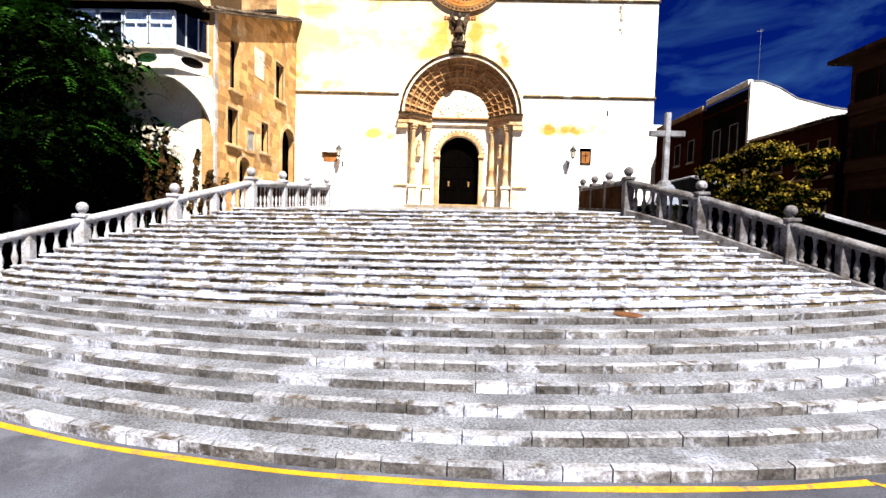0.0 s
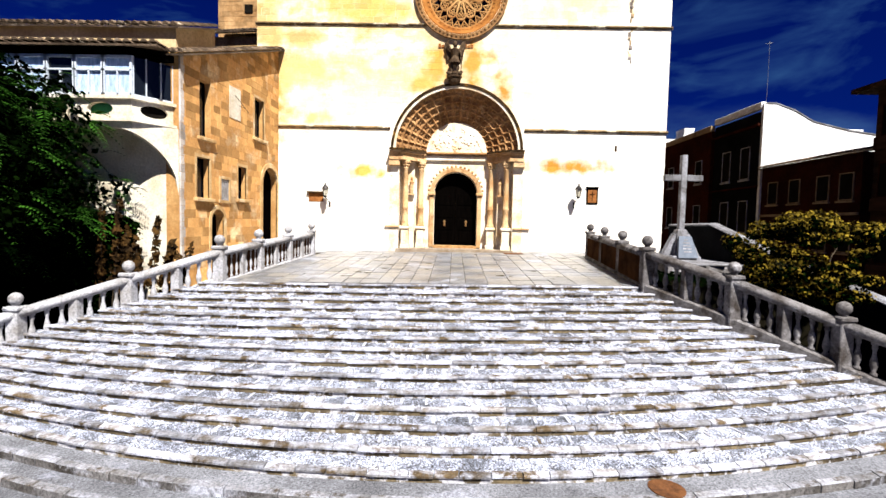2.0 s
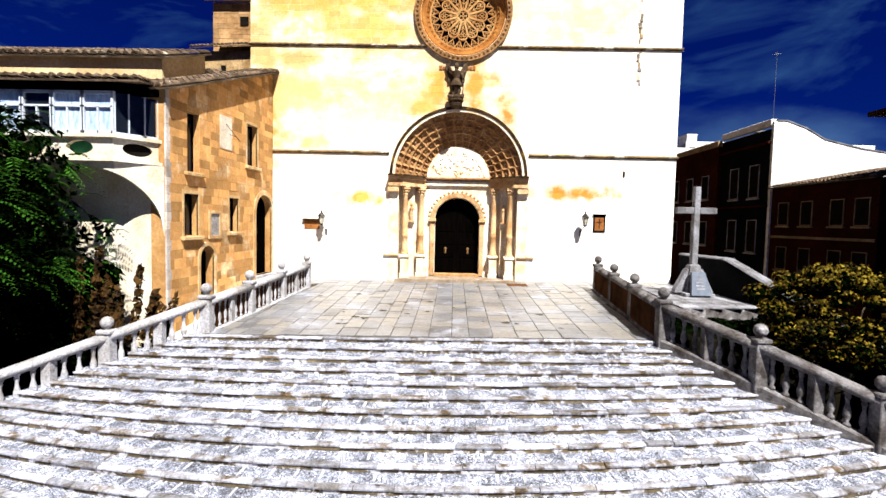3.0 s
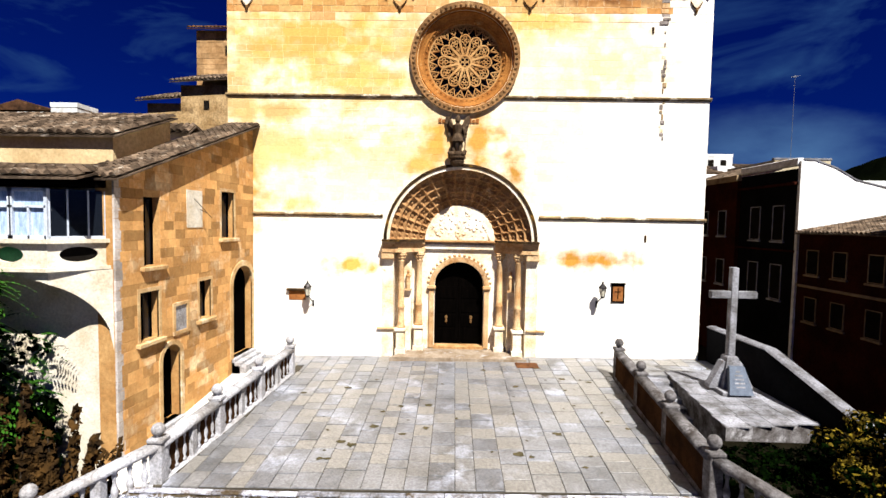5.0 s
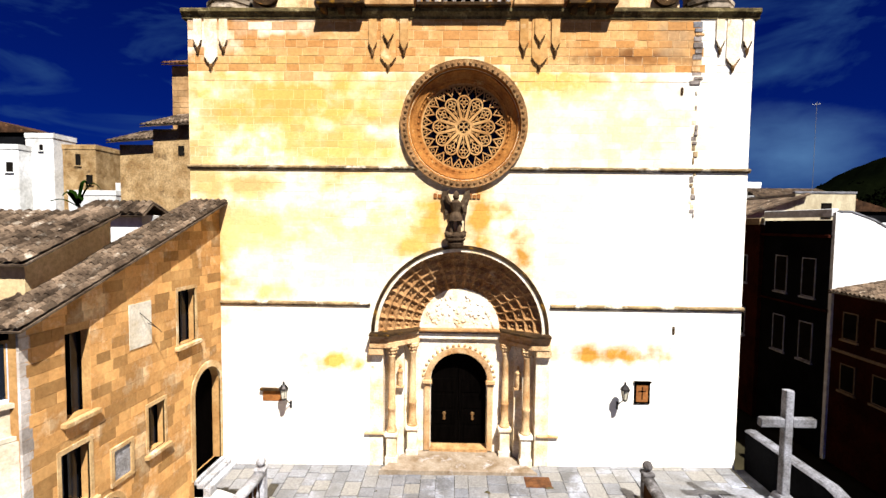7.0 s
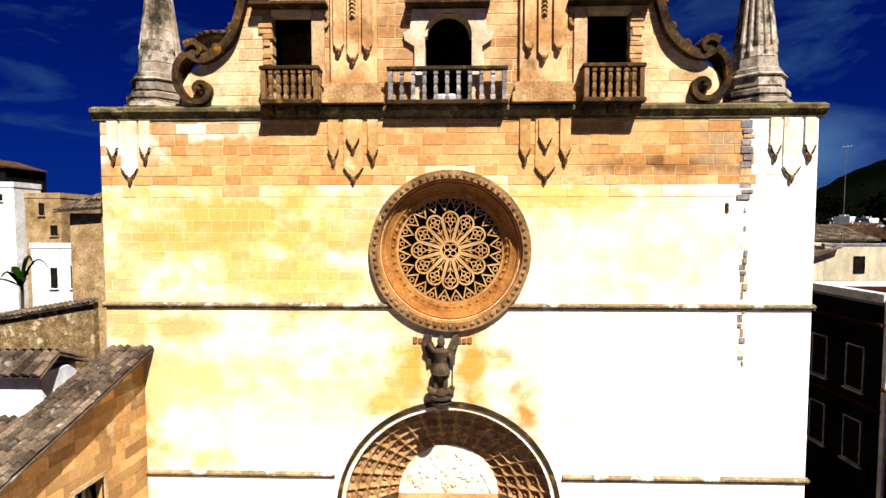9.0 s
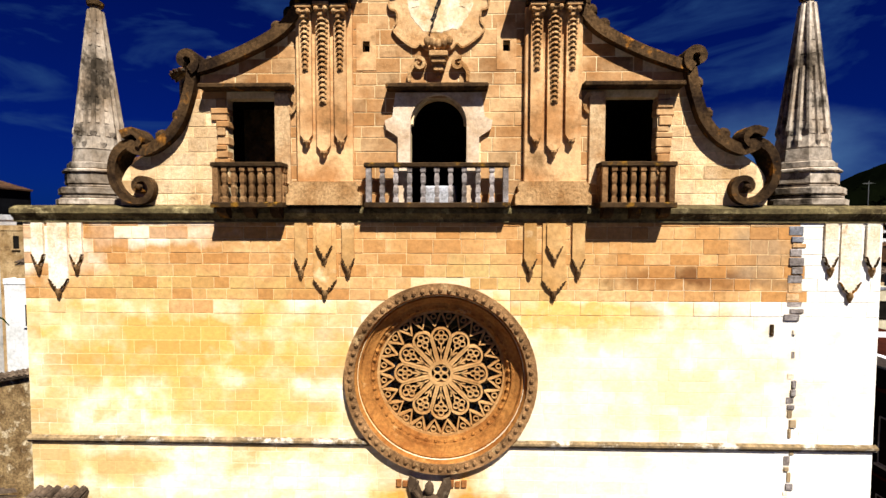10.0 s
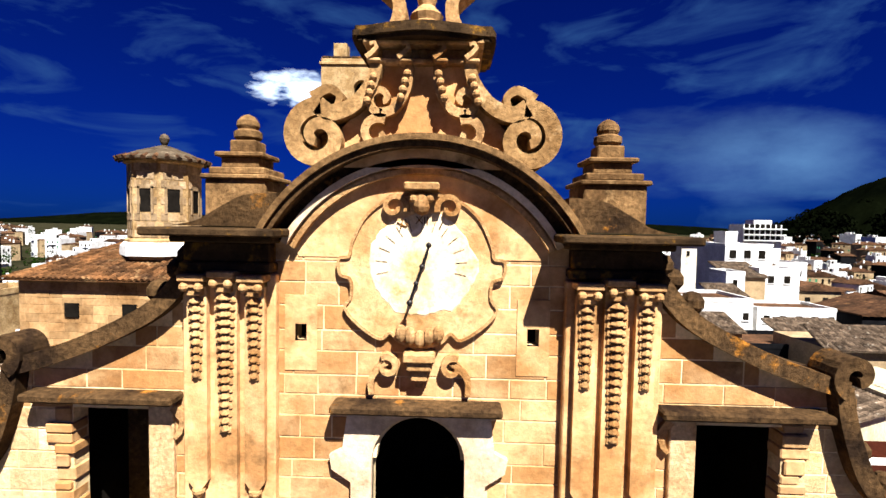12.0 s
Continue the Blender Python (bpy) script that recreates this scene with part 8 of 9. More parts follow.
# broad-leaved plant in the yard behind the house
plant = thing("banana_plant", "dark broad-leaved banana plant behind the garden wall", "plant", (-27.4, 14.2, 6.0))
bm = bmesh.new()
rod(bm, (0, 0, -10.45), (0, 0, -1.0), 0.13, 7)
rod(bm, (0, 0, -1.0), (0.1, 0, 4.9), 0.09, 7)
part("stem", bm, BARK, plant)
for k, (a, reach, rise) in enumerate(((20, 1.5, 1.7), (75, 0.8, 1.9), (150, 1.4, 1.2), (200, 1.6, 0.5), (320, 1.5, 0.6), (265, 1.2, 1.0), (110, 1.0, 0.9))):
    bm = bmesh.new()
    rows = []
    for i in range(7):
        q = i / 6
        r, z, w = reach * q, 4.8 + rise * math.sin(q * 2.4), 0.20 * math.sin(math.pi * min(0.98, q + 0.06)) + 0.02
        c, d = math.cos(radians(a)), math.sin(radians(a))
        rows.append([bm.verts.new((r * c + e * w * d, r * d - e * w * c, z - 0.06 * abs(e))) for e in (-1, 0, 1)])
    for p, q in zip(rows, rows[1:]):
        for j in (0, 1):
            bm.faces.new((p[j], p[j + 1], q[j + 1], q[j]))
    part("leaf", bm, LEAF_DARK, plant)


# ---------------------------------------------------------------- street front across the way
def window_unit(parent, x0, x1, z0, z1, plane, axis, frame_mat, pane_mat, sill=True):
    """A framed window standing on a wall: plane is the wall's place along the axis, facing the minus side."""
    to = front if axis == "y" else side
    w = part("window", slab(rect(x0, x1, z0, z1), plane - 0.02, plane + 0.05, to), pane_mat, parent)
    part("window_frame", slab(rect(x0 - 0.05, x1 + 0.05, z0 - 0.05, z1 + 0.06), plane - 0.06, plane + 0.03, to, [rect(x0, x1, z0, z1)]), frame_mat, w)
    if sill:
        part("window_sill", slab(rect(x0 - 0.16, x1 + 0.16, z0 - 0.2, z0 - 0.08), plane - 0.14, plane + 0.03, to), frame_mat, w)
    return w


b1 = thing("town_house", "three-storey town house, street wall coloured as shade, bright white gable end", "house", group="houses across the street")
# street side near-black beside the white gable: shade drawn by wall colour
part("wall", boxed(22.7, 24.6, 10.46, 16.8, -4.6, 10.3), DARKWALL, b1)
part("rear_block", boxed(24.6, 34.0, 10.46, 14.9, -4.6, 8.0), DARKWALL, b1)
part("gable_wall", slab([(22.7, -4.6), (34.0, -4.6), (34.0, 8.2), (29.0, 8.9), (26.4, 9.5), (25.0, 10.3), (23.6, 10.8), (22.7, 10.8)], 10.2, 10.45), WHITEWASH, b1, "bare white gable wall")
bm = bmesh.new()
sweep(bm, [(22.9, 10.3, 10.84), (23.6, 10.3, 10.84), (25.0, 10.3, 10.34), (26.4, 10.3, 9.54), (29.0, 10.3, 8.94), (34.0, 10.3, 8.24)], [(-0.14, -0.04), (0.14, -0.04), (0.14, 0.05), (-0.14, 0.05)])
part("coping", bm, GREY_MID, b1, "thin stained coping along the gable wall")
part("rear_wall", boxed(25.2, 34.0, 14.9, 15.2, 7.9, 10.0, 0.03), WHITEWASH, b1, "stained white terrace wall")
part("parapet", boxed(22.6, 23.0, 10.4, 16.8, 10.5, 11.0, 0.03), WHITEWASH, b1)
part("cornice", boxed(22.45, 22.75, 10.4, 16.8, 9.2, 9.4, 0.03), REDWALL, b1)
part("string_course", boxed(22.55, 22.75, 10.4, 16.8, 4.6, 4.75, 0.02), REDWALL, b1)
for z in (1.2, 5.4):
    for y in (11.6, 14.2):
        window_unit(b1, y, y + 1.1, z, z + 2.4, 22.7, "x", GREYSTONE, INTERIOR_BLACK)
b2 = thing("town_house", "dark red rendered terraced house with a tiled roof", "house", group="houses across the street")
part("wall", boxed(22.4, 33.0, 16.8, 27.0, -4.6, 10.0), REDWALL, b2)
part("parapet", boxed(22.3, 22.7, 16.8, 27.0, 10.0, 10.5, 0.03), TANWALL, b2)
for y in (18.2, 21.0, 23.8):
    for z in (1.5, 5.6):
        window_unit(b2, y, y + 1.1, z, z + 2.0, 22.4, "x", GREYSTONE, INTERIOR_BLACK)
CREAM = material("stained_cream_wall", (0.50, 0.44, 0.30), (0.34, 0.28, 0.18), big=0.6, fine=8, vary=0.05, spots=(0.10, 0.085, 0.06), spot_scale=0.9, spot_edge=(0.62, 0.76), stretch=(1.6, 1.6, 0.5), bump=0.2)
bc = thing("town_house", "cream house with a low tiled wing behind a stained whitewashed wall", "house", group="houses across the street")
part("wall", boxed(30.6, 36.0, 25.0, 33.0, -4.6, 12.9), CREAM, bc)
part("parapet", boxed(30.5, 36.1, 24.95, 25.3, 12.9, 13.12, 0.03), GREY_MID, bc)
window_unit(bc, 33.0, 33.8, 10.7, 12.0, 25.0, "y", DARKWOOD, INTERIOR_BLACK, False)
part("wing_wall", slab([(26.4, -4.6), (30.6, -4.6), (30.6, 12.5), (26.4, 11.0)], 25.02, 33.0), CREAM, bc)
tile_roof("wing_roof", bc, (26.0, 33.0, 10.95), (26.0, 24.5, 10.95), (31.6, 24.5, 12.85), (31.6, 33.0, 12.85))
part("terrace_wall", boxed(23.6, 44.0, 21.6, 22.0, -4.6, 10.3, 0.03), WHITEWASH, bc, "whitewashed terrace wall with black rain stains")
part("white_block", boxed(24.0, 30.4, 34.0, 40.0, -4.6, 12.4, 0.03), WHITEWASH, bc)
bk = thing("town_house", "brown house with a wide tiled roof behind the cream house", "house", group="houses across the street")
part("wall", boxed(36.0, 45.0, 38.0, 46.0, -4.6, 13.0), TANWALL, bk)
tile_roof("roof", bk, (35.2, 37.4, 13.0), (46.0, 37.4, 13.0), (45.0, 42.0, 14.6), (36.2, 42.0, 14.6))
b3 = thing("town_house", "low brick-red house with a tiled roof and small windows", "house", group="houses across the street")
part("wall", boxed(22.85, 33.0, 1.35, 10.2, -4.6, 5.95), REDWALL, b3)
tile_roof("roof", b3, (22.45, 10.2, 5.95), (22.45, 1.35, 5.95), (29.5, 1.35, 7.3), (29.5, 10.2, 7.3), mat=TILE)
part("string_course", boxed(22.74, 22.86, 1.4, 10.15, 2.35, 2.52, 0.02), TANWALL, b3)
for y in (1.9, 3.7, 6.2, 8.4):
    for z in (0.2, 3.3):
        window_unit(b3, y, y + 0.95, z, z + 1.5, 22.85, "x", TANWALL, INTERIOR_BLACK)
b4 = thing("apartment_house", "brown brick apartment house with long window bands and deep eaves", "house")
part("wall", boxed(23.4, 42.0, -14.0, 1.3, -4.6, 9.3), BRICKWALL, b4)
part("roof", slab([(22.5, 9.3), (42.0, 9.3), (42.0, 10.8), (31.0, 11.2), (22.5, 9.55)], -14.6, 2.1), TILE_FAR, b4, "dark overhanging tiled roof")
part("penthouse", boxed(26.0, 41.0, -12.0, 0.6, 9.9, 12.0), PLASTER, b4)
for z, h in ((-0.3, 1.8), (3.4, 1.8), (6.8, 1.6)):
    for y in (-0.5, -2.1, -3.7, -6.4, -8.0, -9.6, -11.2):
        window_unit(b4, y, y + 1.35, z, z + h, 23.4, "x", REDWALL, INTERIOR_BLACK, False)
    part("balcony_band", boxed(23.1, 23.42, -13.0, 1.1, z - 0.85, z - 0.12, 0.03), BRICKWALL, b4)
    for i in range(5):
        part("brick_course", boxed(23.36, 23.405, -13.9, 1.25, z - 1.6 + 0.13 * i, z - 1.52 + 0.13 * i), BRICKWALL, b4)
for x, y, z, tall in ((28.2, 0.0, 12.0, 3.0), (32.8, 26.0, 13.0, 8.4)):
    ant = thing("antenna", "thin metal television antenna on a roof", "antenna", (x, y, z), "roof antennas")
    bm = bmesh.new()
    rod(bm, (0, 0, -0.2), (0, 0, tall), 0.02, 5)
    part("mast", bm, METAL, ant)
    bm = bmesh.new()
    for k in range(5):
        rod(bm, (-0.3, -0.25 + 0.12 * k, tall - 0.2), (0.3, -0.25 + 0.12 * k, tall - 0.2), 0.010, 4)
    part("aerial", bm, METAL, ant)


# ---------------------------------------------------------------- the town behind
def town_house(seed, w, d, h, wall_mat, roof_mat, flat, label):
    """Two joined volumes with windows, a terrace or a pitched roof, chimneys and a roof hut."""
    rr = random.Random(seed)
    hs = thing("distant_house", label, "house", (0, 0, 0), "houses of the town")
    part("wall", boxed(-w / 2, w / 2, -d / 2, d / 2, -14, h), wall_mat, hs)
    sx = rr.choice((-1, 1))
    lw, lh = w * rr.uniform(0.35, 0.6), h - rr.uniform(1.8, 3.4)
    xa, xb = sorted((sx * w / 2, sx * (w / 2 + lw)))
    part("side_wing", boxed(xa, xb, -d * 0.4, d * 0.3, -14, lh), rr.choice((wall_mat, WHITEWASH, TANWALL)), hs)
    part("wing_roof", slab([(xa, lh), (xb, lh), (xb, lh + 0.12), ((xa + xb) / 2, lh + 0.9), (xa, lh + 0.12)], -d * 0.4 - 0.2, d * 0.3), TILE_FAR, hs)
    if flat:
        bm = bmesh.new()
        for a, b, c, e in ((-w / 2, w / 2, -d / 2, -d / 2 + 0.25), (-w / 2, w / 2, d / 2 - 0.25, d / 2), (-w / 2, -w / 2 + 0.25, -d / 2 + 0.25, d / 2 - 0.25), (w / 2 - 0.25, w / 2, -d / 2 + 0.25, d / 2 - 0.25)):
            box(bm, a, b, c, e, h, h + 0.8)
        part("parapet", bm, wall_mat, hs)
        part("terrace", boxed(-w / 2 + 0.25, w / 2 - 0.25, -d / 2 + 0.25, d / 2 - 0.25, h, h + 0.1), TILE_FAR, hs)
        a = rr.uniform(-0.35, 0.1) * w
        part("stair_hut", boxed(a, a + w * 0.3, 0, d * 0.35, h, h + 2.4), wall_mat, hs)
        part("hut_door", boxed(a + 0.4, a + 1.3, -0.04, 0.0, h + 0.1, h + 2.0), INTERIOR_BLACK, hs)
    else:
        part("roof", slab([(-w / 2 - 0.4, h), (w / 2 + 0.4, h), (w / 2 + 0.4, h + 0.15), (0, h + w * 0.17), (-w / 2 - 0.4, h + 0.15)], -d / 2 - 0.3, d / 2 + 0.3), roof_mat, hs)
    for k in range(2):
        a, b = rr.uniform(-0.4, 0.35) * w, rr.uniform(-0.3, 0.3) * d
        part("chimney", boxed(a, a + 0.7, b, b + 0.7, h, h + w * 0.12 + 1.4), WHITEWASH, hs)
    n = max(2, int(w / 2.6))
    for z in np.arange(h - 2.3, -3.0, -3.0):
        for i in range(n):
            if rr.random() < 0.85:
                x = -w / 2 + w * (i + 0.5) / n
                tall = rr.choice((0.0, 0.0, 0.7))
                part("window", boxed(x - 0.5, x + 0.5, -d / 2 - 0.03, -d / 2 + 0.1, z - tall, z + 1.3), (GREENP if rr.random() < 0.12 else INTERIOR_BLACK), hs)
        if rr.random() < 0.5:
            part("balcony", boxed(-w * 0.3, w * 0.25, -d / 2 - 0.9, -d / 2, z - 0.85, z - 0.70), wall_mat, hs)
    return hs


W_FLAT, W_TILE = "whitewashed flat-roofed town house with a roof terrace", "whitewashed town house under a brown tiled roof"
T_TILE, D_TILE = "tan rendered town house under a brown tiled roof", "dark walled town house under a tiled roof"
kinds = [town_house(1, 9, 10, 6.2, WHITEWASH, TILE_FAR, True, W_FLAT), town_house(2, 11, 9, 7.5, WHITEWASH, TILE_FAR, False, W_TILE), town_house(3, 8, 11, 8.5, WHITEWASH, TILE_FAR, True, W_FLAT),
         town_house(4, 12, 10, 5.5, TANWALL, TILE_FAR, False, T_TILE), town_house(5, 10, 12, 9.5, WHITEWASH, TILE_FAR, True, W_FLAT), town_house(6, 9, 9, 6.5, TANWALL, TILE_FAR, False, T_TILE),
         town_house(7, 14, 10, 7.0, TANWALL, TILE_FAR, False, T_TILE), town_house(8, 7, 8, 5.0, WHITEWASH, TILE_FAR, True, W_FLAT), town_house(9, 10, 9, 6.8, DARKWALL, TILE_FAR, False, D_TILE), town_house(10, 12, 11, 6.0, DARKWALL, TILE_FAR, False, D_TILE)]
rng = random.Random(77)
first = [True] * len(kinds)


def settle(i, x, y, z, turn):
    m = pose(x, y, z, 0, 0, turn)
    if first[i]:
        first[i] = False
        kinds[i].matrix_basis = m
        return kinds[i]
    return copy_thing(kinds[i], m)


placed = []
for n in range(4000):
    if len(placed) >= 285:
        break
    right = rng.random() < 0.62
    y = 26 + 520 * rng.random() ** 1.7
    x = rng.uniform(0.25, 0.98) * (y + 8) * 1.02 + 6 if right else -rng.uniform(0.38, 0.98) * (y + 8) * 1.02 - 8
    if -32 < x < 37 and y < 45:
        continue
    if -16 < x < 14 and y < 60:
        continue
    if 26 < x < 74 and y < 96 or -60 < x < 0 and y < 34:
        continue
    gap = 10.5 + y * 0.010
    if any((x - a) ** 2 + (y - b) ** 2 < gap * gap for a, b in placed):
        continue
    placed.append((x, y))
    lift = max(0.0, (y - 140) * 0.028) + (max(0.0, x - 160) * 0.04 if right else 0)
    settle(rng.randrange(len(kinds)), x, y, -4.4 + min(lift, 16) + rng.uniform(-1.5, 1.2), rng.choice((0, 0, 12, -14, 28, 90, -35)))
# houses close behind on the left
for i, x, y, z, t in ((7, -38, 38, 8.2, 8), (5, -29, 44, 6.0, -6), (7, -50, 40, 9.5, 24), (3, -56, 50, 8.0, -10)):
    settle(i, x, y, z, t)
for i, ok in enumerate(first):
    if ok:
        kinds[i].matrix_basis = pose(70 + 12 * i, 140, -4, 0, 0, 5)


def plain_house(label, x0, x1, y, top, depth, wall_mat, roof, wins=(), low=-6.0):
    """A house given by its street wall, with a flat terrace or a roof that falls to the front."""
    hs = thing("back_street_house", label, "house", (0, 0, 0), "houses of the back streets")
    part("wall", boxed(x0, x1, y, y + depth, low, top), wall_mat, hs)
    if roof == "flat":
        part("parapet", slab(rect(x0 - 0.05, x1 + 0.05, y - 0.05, y + depth + 0.05), top, top + 0.5, flat_z, [rect(x0 + 0.25, x1 - 0.25, y + 0.25, y + depth - 0.25)]), wall_mat, hs)
        part("terrace", boxed(x0 + 0.25, x1 - 0.25, y + 0.25, y + depth - 0.25, top, top + 0.06), TILE_FAR, hs)
    elif roof == "tile":
        tile_roof("roof", hs, (x0 - 0.4, y - 0.4, top), (x1 + 0.4, y - 0.4, top), (x1 + 0.4, y + depth, top + depth * 0.34), (x0 - 0.4, y + depth, top + depth * 0.34))
    else:
        part("roof", slab([(x0 - 0.4, top), (x1 + 0.4, top), (x1 + 0.4, top + 0.2), (x0 * 0.5 + x1 * 0.5, top + (x1 - x0) * 0.18), (x0 - 0.4, top + 0.2)], y - 0.4, y + depth), TILE_FAR, hs)
    for wx, wz, ww, wh, mat in wins:
        pane = part("window", boxed(wx, wx + ww, y - 0.03, y + 0.05, wz, wz + wh), mat, hs)
        part("window_sill", boxed(wx - 0.12, wx + ww + 0.12, y - 0.14, y, wz - 0.12, wz - 0.02), wall_mat, pane)
    return hs


# behind the corner house
plain_house("small whitewashed yard house with dark doorways", -41.1, -36.0, 30.0, 12.4, 4, WHITEWASH, "flat", ((-39.2, 8.5, 0.66, 2.0, INTERIOR_BLACK), (-37.2, 8.5, 0.6, 2.2, INTERIOR_BLACK)))
plain_house("whitewashed lean-to under a weathered tiled roof", -44.2, -39.4, 33.0, 14.3, 3, WHITEWASH, "tile", ((-42.9, 12.2, 0.6, 1.5, INTERIOR_BLACK),))
plain_house("whitewashed roof room beside a stained house", -45.5, -42.5, 30.0, 18.3, 3, WHITEWASH, "flat", ((-44.0, 17.0, 0.35, 0.6, INTERIOR_BLACK),))
plain_house("whitewashed house with a low terrace wall", -48.0, -44.9, 28.5, 16.9, 6, WHITEWASH, "flat", ((-46.2, 14.6, 0.7, 1.0, INTERIOR_BLACK),))
plain_house("brown stained house with patches of bare plaster", -42.4, -38.8, 31.0, 17.3, 6, CHAPEL, "flat", ((-41.0, 15.6, 0.55, 1.2, INTERIOR_BLACK), (-39.9, 13.6, 0.7, 1.0, INTERIOR_BLACK)))
plain_house("whitewashed terrace house with a low parapet", -54.0, -47.6, 33.0, 16.8, 6, WHITEWASH, "flat", ((-52.4, 14.2, 1.0, 1.6, INTERIOR_BLACK), (-50.0, 14.2, 1.0, 1.6, INTERIOR_BLACK)))
plain_house("pale house with stepped terrace walls", -46.3, -36.0, 42.0, 17.2, 8, WHITEWASH, "flat", ((-43.6, 15.4, 0.8, 1.1, INTERIOR_BLACK), (-40.0, 15.0, 0.8, 1.3, INTERIOR_BLACK)))
plain_house("house with a dark covered loggia under a wide hipped eave", -75.0, -65.5, 53.0, 23.0, 7, DARKWALL, "gable", ())
plain_house("low tan house with a tiled roof behind the yard", -36.0, -30.0, 34.0, 11.0, 6, TANWALL, "tile", ((-33.5, 9.0, 0.7, 1.2, INTERIOR_BLACK),))
# behind the church on the street side
plain_house("tall whitewashed house with rows of windows", 49.4, 57.9, 80.0, 21.2, 10, WHITEWASH, "flat", tuple((50.2 + 2.6 * i, 19.0 - 3.2 * k, 1.2, 1.5, INTERIOR_BLACK) for i in range(3) for k in range(3)))
plain_house("whitewashed roof room above the tall house", 51.0, 53.2, 83.0, 23.4, 4, WHITEWASH, "flat", (), -6)
plain_house("long low whitewashed house with small windows", 44.3, 55.5, 62.0, 12.6, 7, WHITEWASH, "flat", tuple((45.2 + 2.3 * i, 10.8, 0.9, 1.1, INTERIOR_BLACK) for i in range(5)))
plain_house("whitewashed house with a plain blank end wall", 29.6, 37.4, 52.0, 15.2, 8, WHITEWASH, "flat", ((36.2, 13.0, 0.7, 0.9, INTERIOR_BLACK),))
plain_house("dark shaded house with a flat roof", 28.4, 39.5, 43.5, 11.6, 7, DARKWALL, "flat", ((30.0, 11.0, 0.8, 1.1, INTERIOR_BLACK),))
plain_house("brown walled house under a reddish tiled roof", 40.0, 47.0, 46.0, 10.2, 8, DARKWALL, "tile")
plain_house("whitewashed house with a green shuttered window", 38.4, 44.0, 40.0, 11.2, 5, WHITEWASH, "flat", ((39.2, 9.6, 1.4, 1.1, GREENP),))
plain_house("low house under a bright orange tiled roof", 38.1, 42.5, 62.0, 14.6, 4, WHITEWASH, "tile")
plain_house("narrow whitewashed house with one dark window", 42.2, 45.0, 66.5, 17.3, 5, WHITEWASH, "flat", ((43.2, 15.4, 0.7, 1.1, INTERIOR_BLACK),))
plain_house("whitewashed terraced house with stepped walls", 50.0, 56.5, 71.0, 17.6, 5, WHITEWASH, "flat", ((51.4, 15.6, 1.0, 1.2, INTERIOR_BLACK), (54.0, 15.6, 1.0, 1.2, INTERIOR_BLACK)))
plain_house("brown walled house with a dark tiled roof", 59.0, 66.5, 75.0, 14.0, 9, TANWALL, "gable", ((60.4, 11.6, 0.9, 1.3, INTERIOR_BLACK), (63.4, 11.6, 0.9, 1.3, INTERIOR_BLACK)))
plain_house("small orange rendered house among white ones", 55.8, 59.6, 110.0, 20.0, 6, PLASTER, "gable", ((57.0, 17.6, 0.8, 1.2, INTERIOR_BLACK),))
plain_house("dark walled house with a pale terrace behind", 57.5, 70.0, 60.0, 12.5, 9, DARKWALL, "gable")
plain_house("brown house under a tiled roof between white ones", 44.6, 50.4, 70.0, 16.6, 6, TANWALL, "tile", ((46.0, 14.4, 0.9, 1.2, INTERIOR_BLACK),))
plain_house("shaded house under a dark tiled roof", 51.5, 58.5, 76.0, 16.4, 5, DARKWALL, "tile")
plain_house("low tan house under a mossy tiled roof", 33.0, 40.5, 58.0, 12.6, 6, TANWALL, "tile", ((35.0, 10.4, 0.9, 1.2, INTERIOR_BLACK),))
plain_house("dark stone house under a tiled roof", 27.0, 33.5, 47.5, 12.4, 5, CHAPEL, "tile")
plain_house("shaded brown house with a tiled roof", 45.5, 53.0, 54.0, 10.0, 6, DARKWALL, "tile")
plain_house("whitewashed house at the edge of the woods", 62.0, 70.0, 88.0, 17.5, 8, WHITEWASH, "flat", tuple((63.2 + 2.4 * i, 15.2, 1.0, 1.3, INTERIOR_BLACK) for i in range(3)))
hotel = plain_house("large white terraced building on the hillside", 160.0, 181.0, 260.0, 27.0, 14, WHITEWASH, "flat")
for k in range(3):
    part("balcony", boxed(159.0, 182.0, 257.5, 260.0, 18.4 + 3.2 * k, 18.9 + 3.2 * k), WHITEWASH, hotel)
    for i in range(7):
        part("window", boxed(160.6 + 2.9 * i, 162.9 + 2.9 * i, 259.9, 260.05, 19.0 + 3.2 * k, 21.3 + 3.2 * k), INTERIOR_BLACK, hotel)
part("upper_storey", boxed(168.0, 178.0, 264.0, 272.0, 27.0, 30.0), WHITEWASH, hotel)


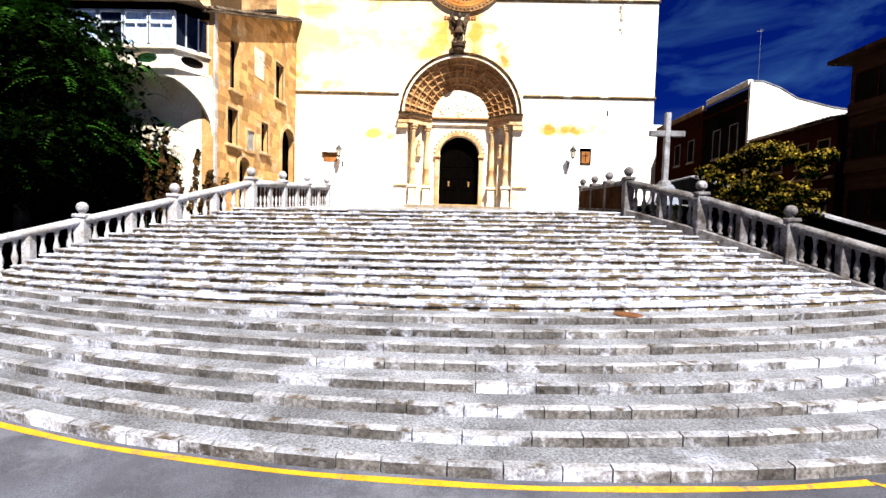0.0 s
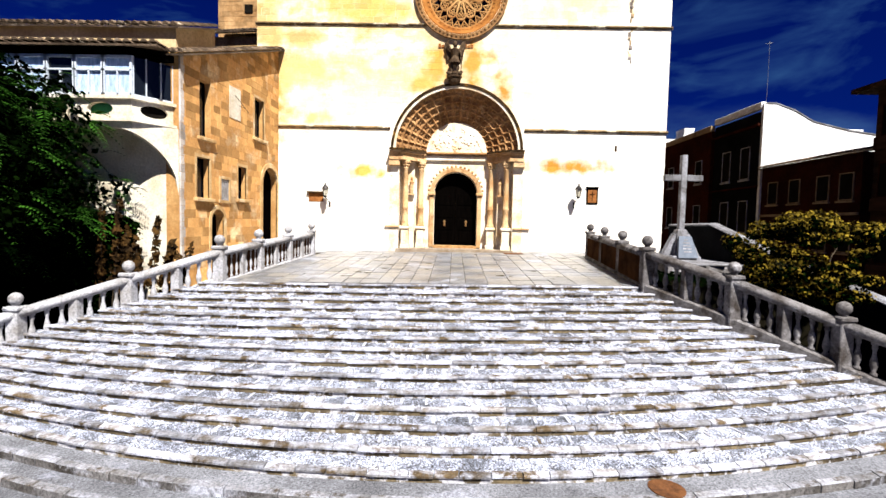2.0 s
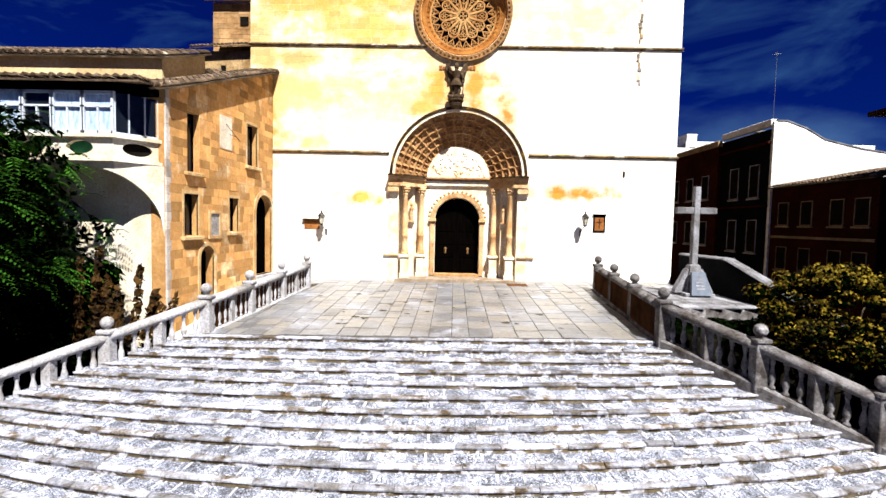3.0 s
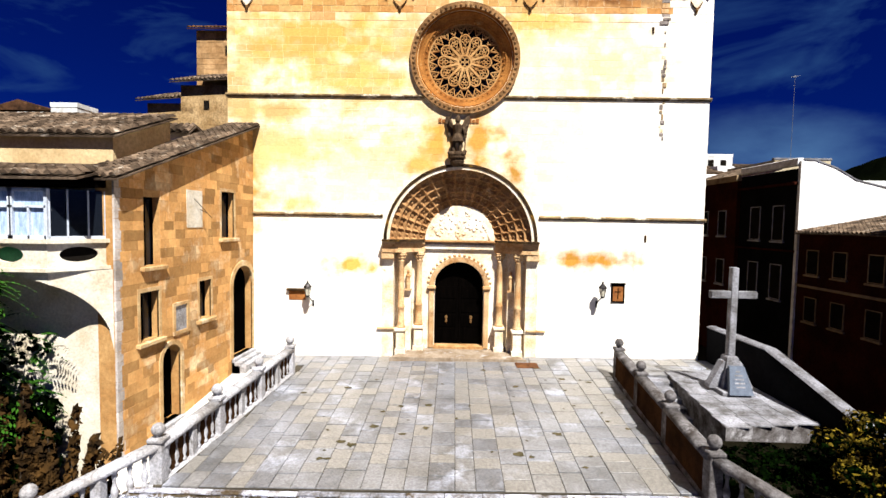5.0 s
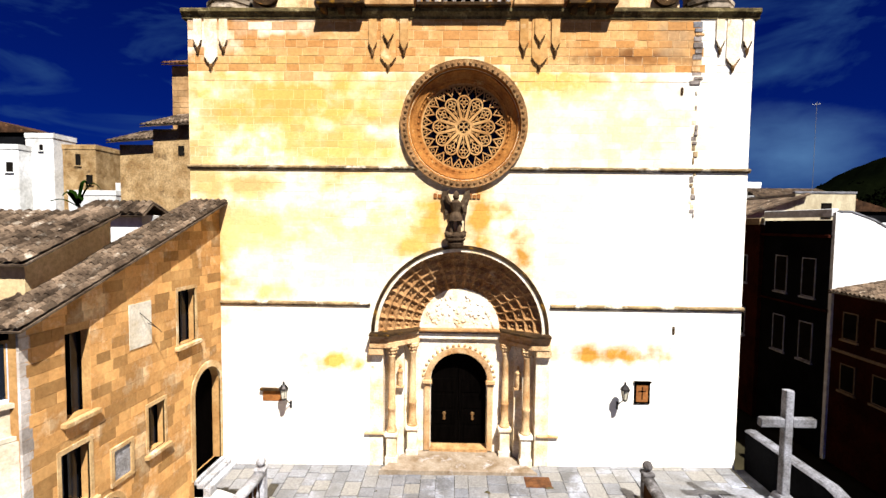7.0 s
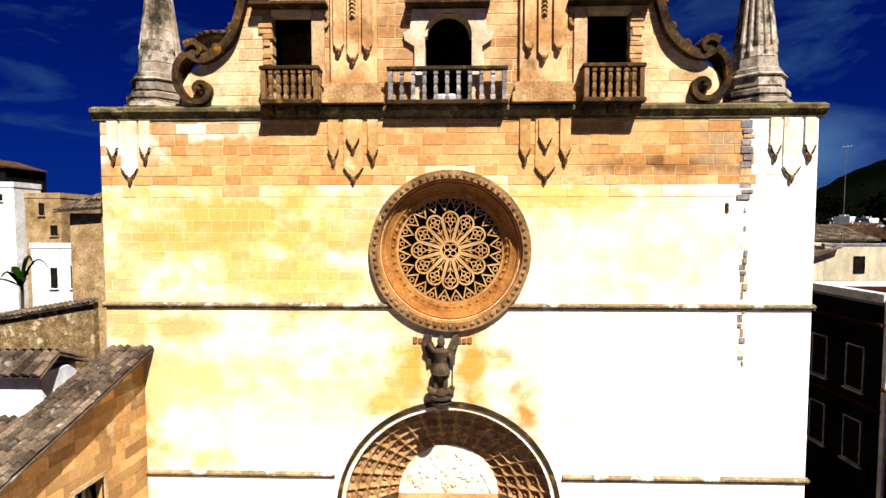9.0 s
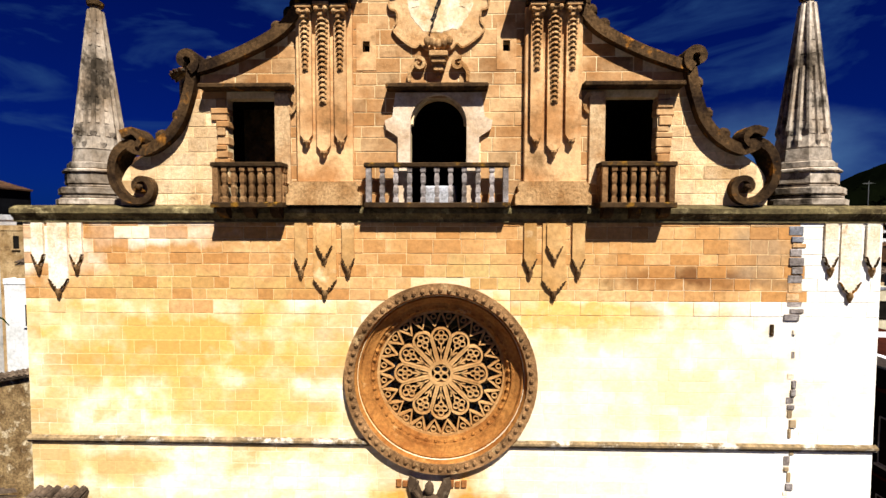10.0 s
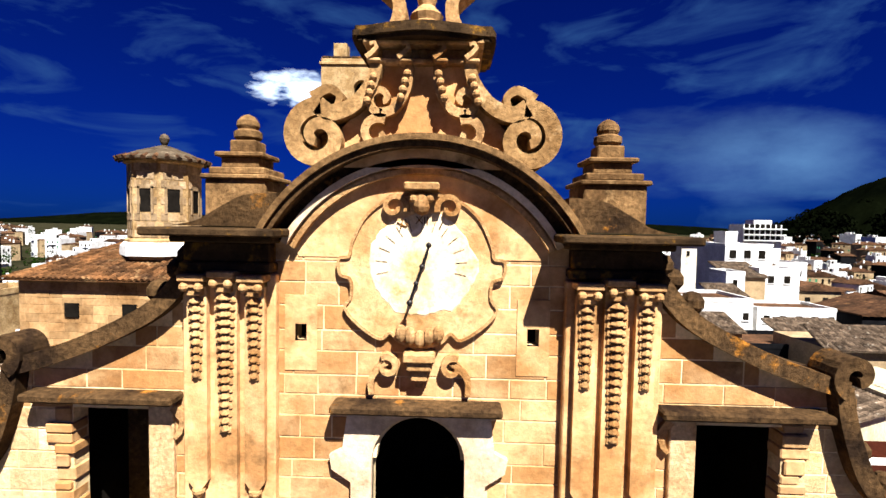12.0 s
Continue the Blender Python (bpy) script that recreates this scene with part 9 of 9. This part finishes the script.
def hill(name, label, cx, cy, rx_, ry_, h, seed, mat):
    bm = bmesh.new()
    n = 46
    grid = []
    for j in range(n + 1):
        row = []
        for i in range(n + 1):
            u, v = -1 + 2 * i / n, -1 + 2 * j / n
            r = min(1.0, math.hypot(u, v))
            z = h * (0.5 + 0.5 * math.cos(math.pi * r)) * (1 + 0.35 * noise.noise(Vector((u * 2.2 + seed, v * 2.2, 0)))) + 5.5 * noise.noise(Vector((u * 26, v * 26, seed))) * (1 - r)
            row.append(bm.verts.new((cx + u * rx_, cy + v * ry_, -6 + z)))
        grid.append(row)
    for j in range(n):
        for i in range(n):
            bm.faces.new((grid[j][i], grid[j][i + 1], grid[j + 1][i + 1], grid[j + 1][i]))
    return tagged(part(name, bm, mat), label, "hill", "", "structure")


hill("wooded_hill", "dark wooded hill rising behind the town", 540, 500, 290, 230, 98, 1.3, WOODS)
hill("distant_hill", "far blue-grey hills on the horizon", -1500, 2600, 1500, 500, 62, 4.1, WOODS)
hill("distant_hill", "far hills on the horizon", 900, 2800, 1700, 500, 55, 6.2, WOODS)
# woods on the near slope of the hill, and trees among the houses
rr = np.random.RandomState(12)
blobs = []
for i in range(800):
    a, q = rr.uniform(0, 2 * math.pi), math.sqrt(rr.uniform(0, 1)) * 0.9
    r = q
    z = 98 * (0.5 + 0.5 * math.cos(math.pi * r)) - 6
    s = rr.uniform(4, 9)
    blobs.append((540 + 290 * q * math.cos(a), 500 + 230 * q * math.sin(a), z + 2, s, s * 0.8))
w = leaf_cloud("hill_trees", blobs, 52000, 3.4, WOODS, 14)
tagged(w, "dark pine woods covering the hill", "trees", "", "stuff")
blobs = []
for i in range(300):
    y = 40 + 480 * rr.uniform(0, 1) ** 1.5
    x = rr.uniform(0.2, 1.0) * (y + 8) + 8 if rr.uniform() < 0.6 else -rr.uniform(0.4, 1.0) * (y + 8) - 10
    s = rr.uniform(1.8, 4.2)
    blobs.append((x, y, -1.5 + max(0, (y - 140) * 0.028), s, s * 0.9))
w = leaf_cloud("town_trees", blobs, 26000, 0.9, LEAF_DARK, 15)
tagged(w, "scattered dark trees among the far houses", "trees", "", "stuff")

# ---------------------------------------------------------------- kerb stones of the lower steps, piece by piece
for v, f, old in kerb_pieces:
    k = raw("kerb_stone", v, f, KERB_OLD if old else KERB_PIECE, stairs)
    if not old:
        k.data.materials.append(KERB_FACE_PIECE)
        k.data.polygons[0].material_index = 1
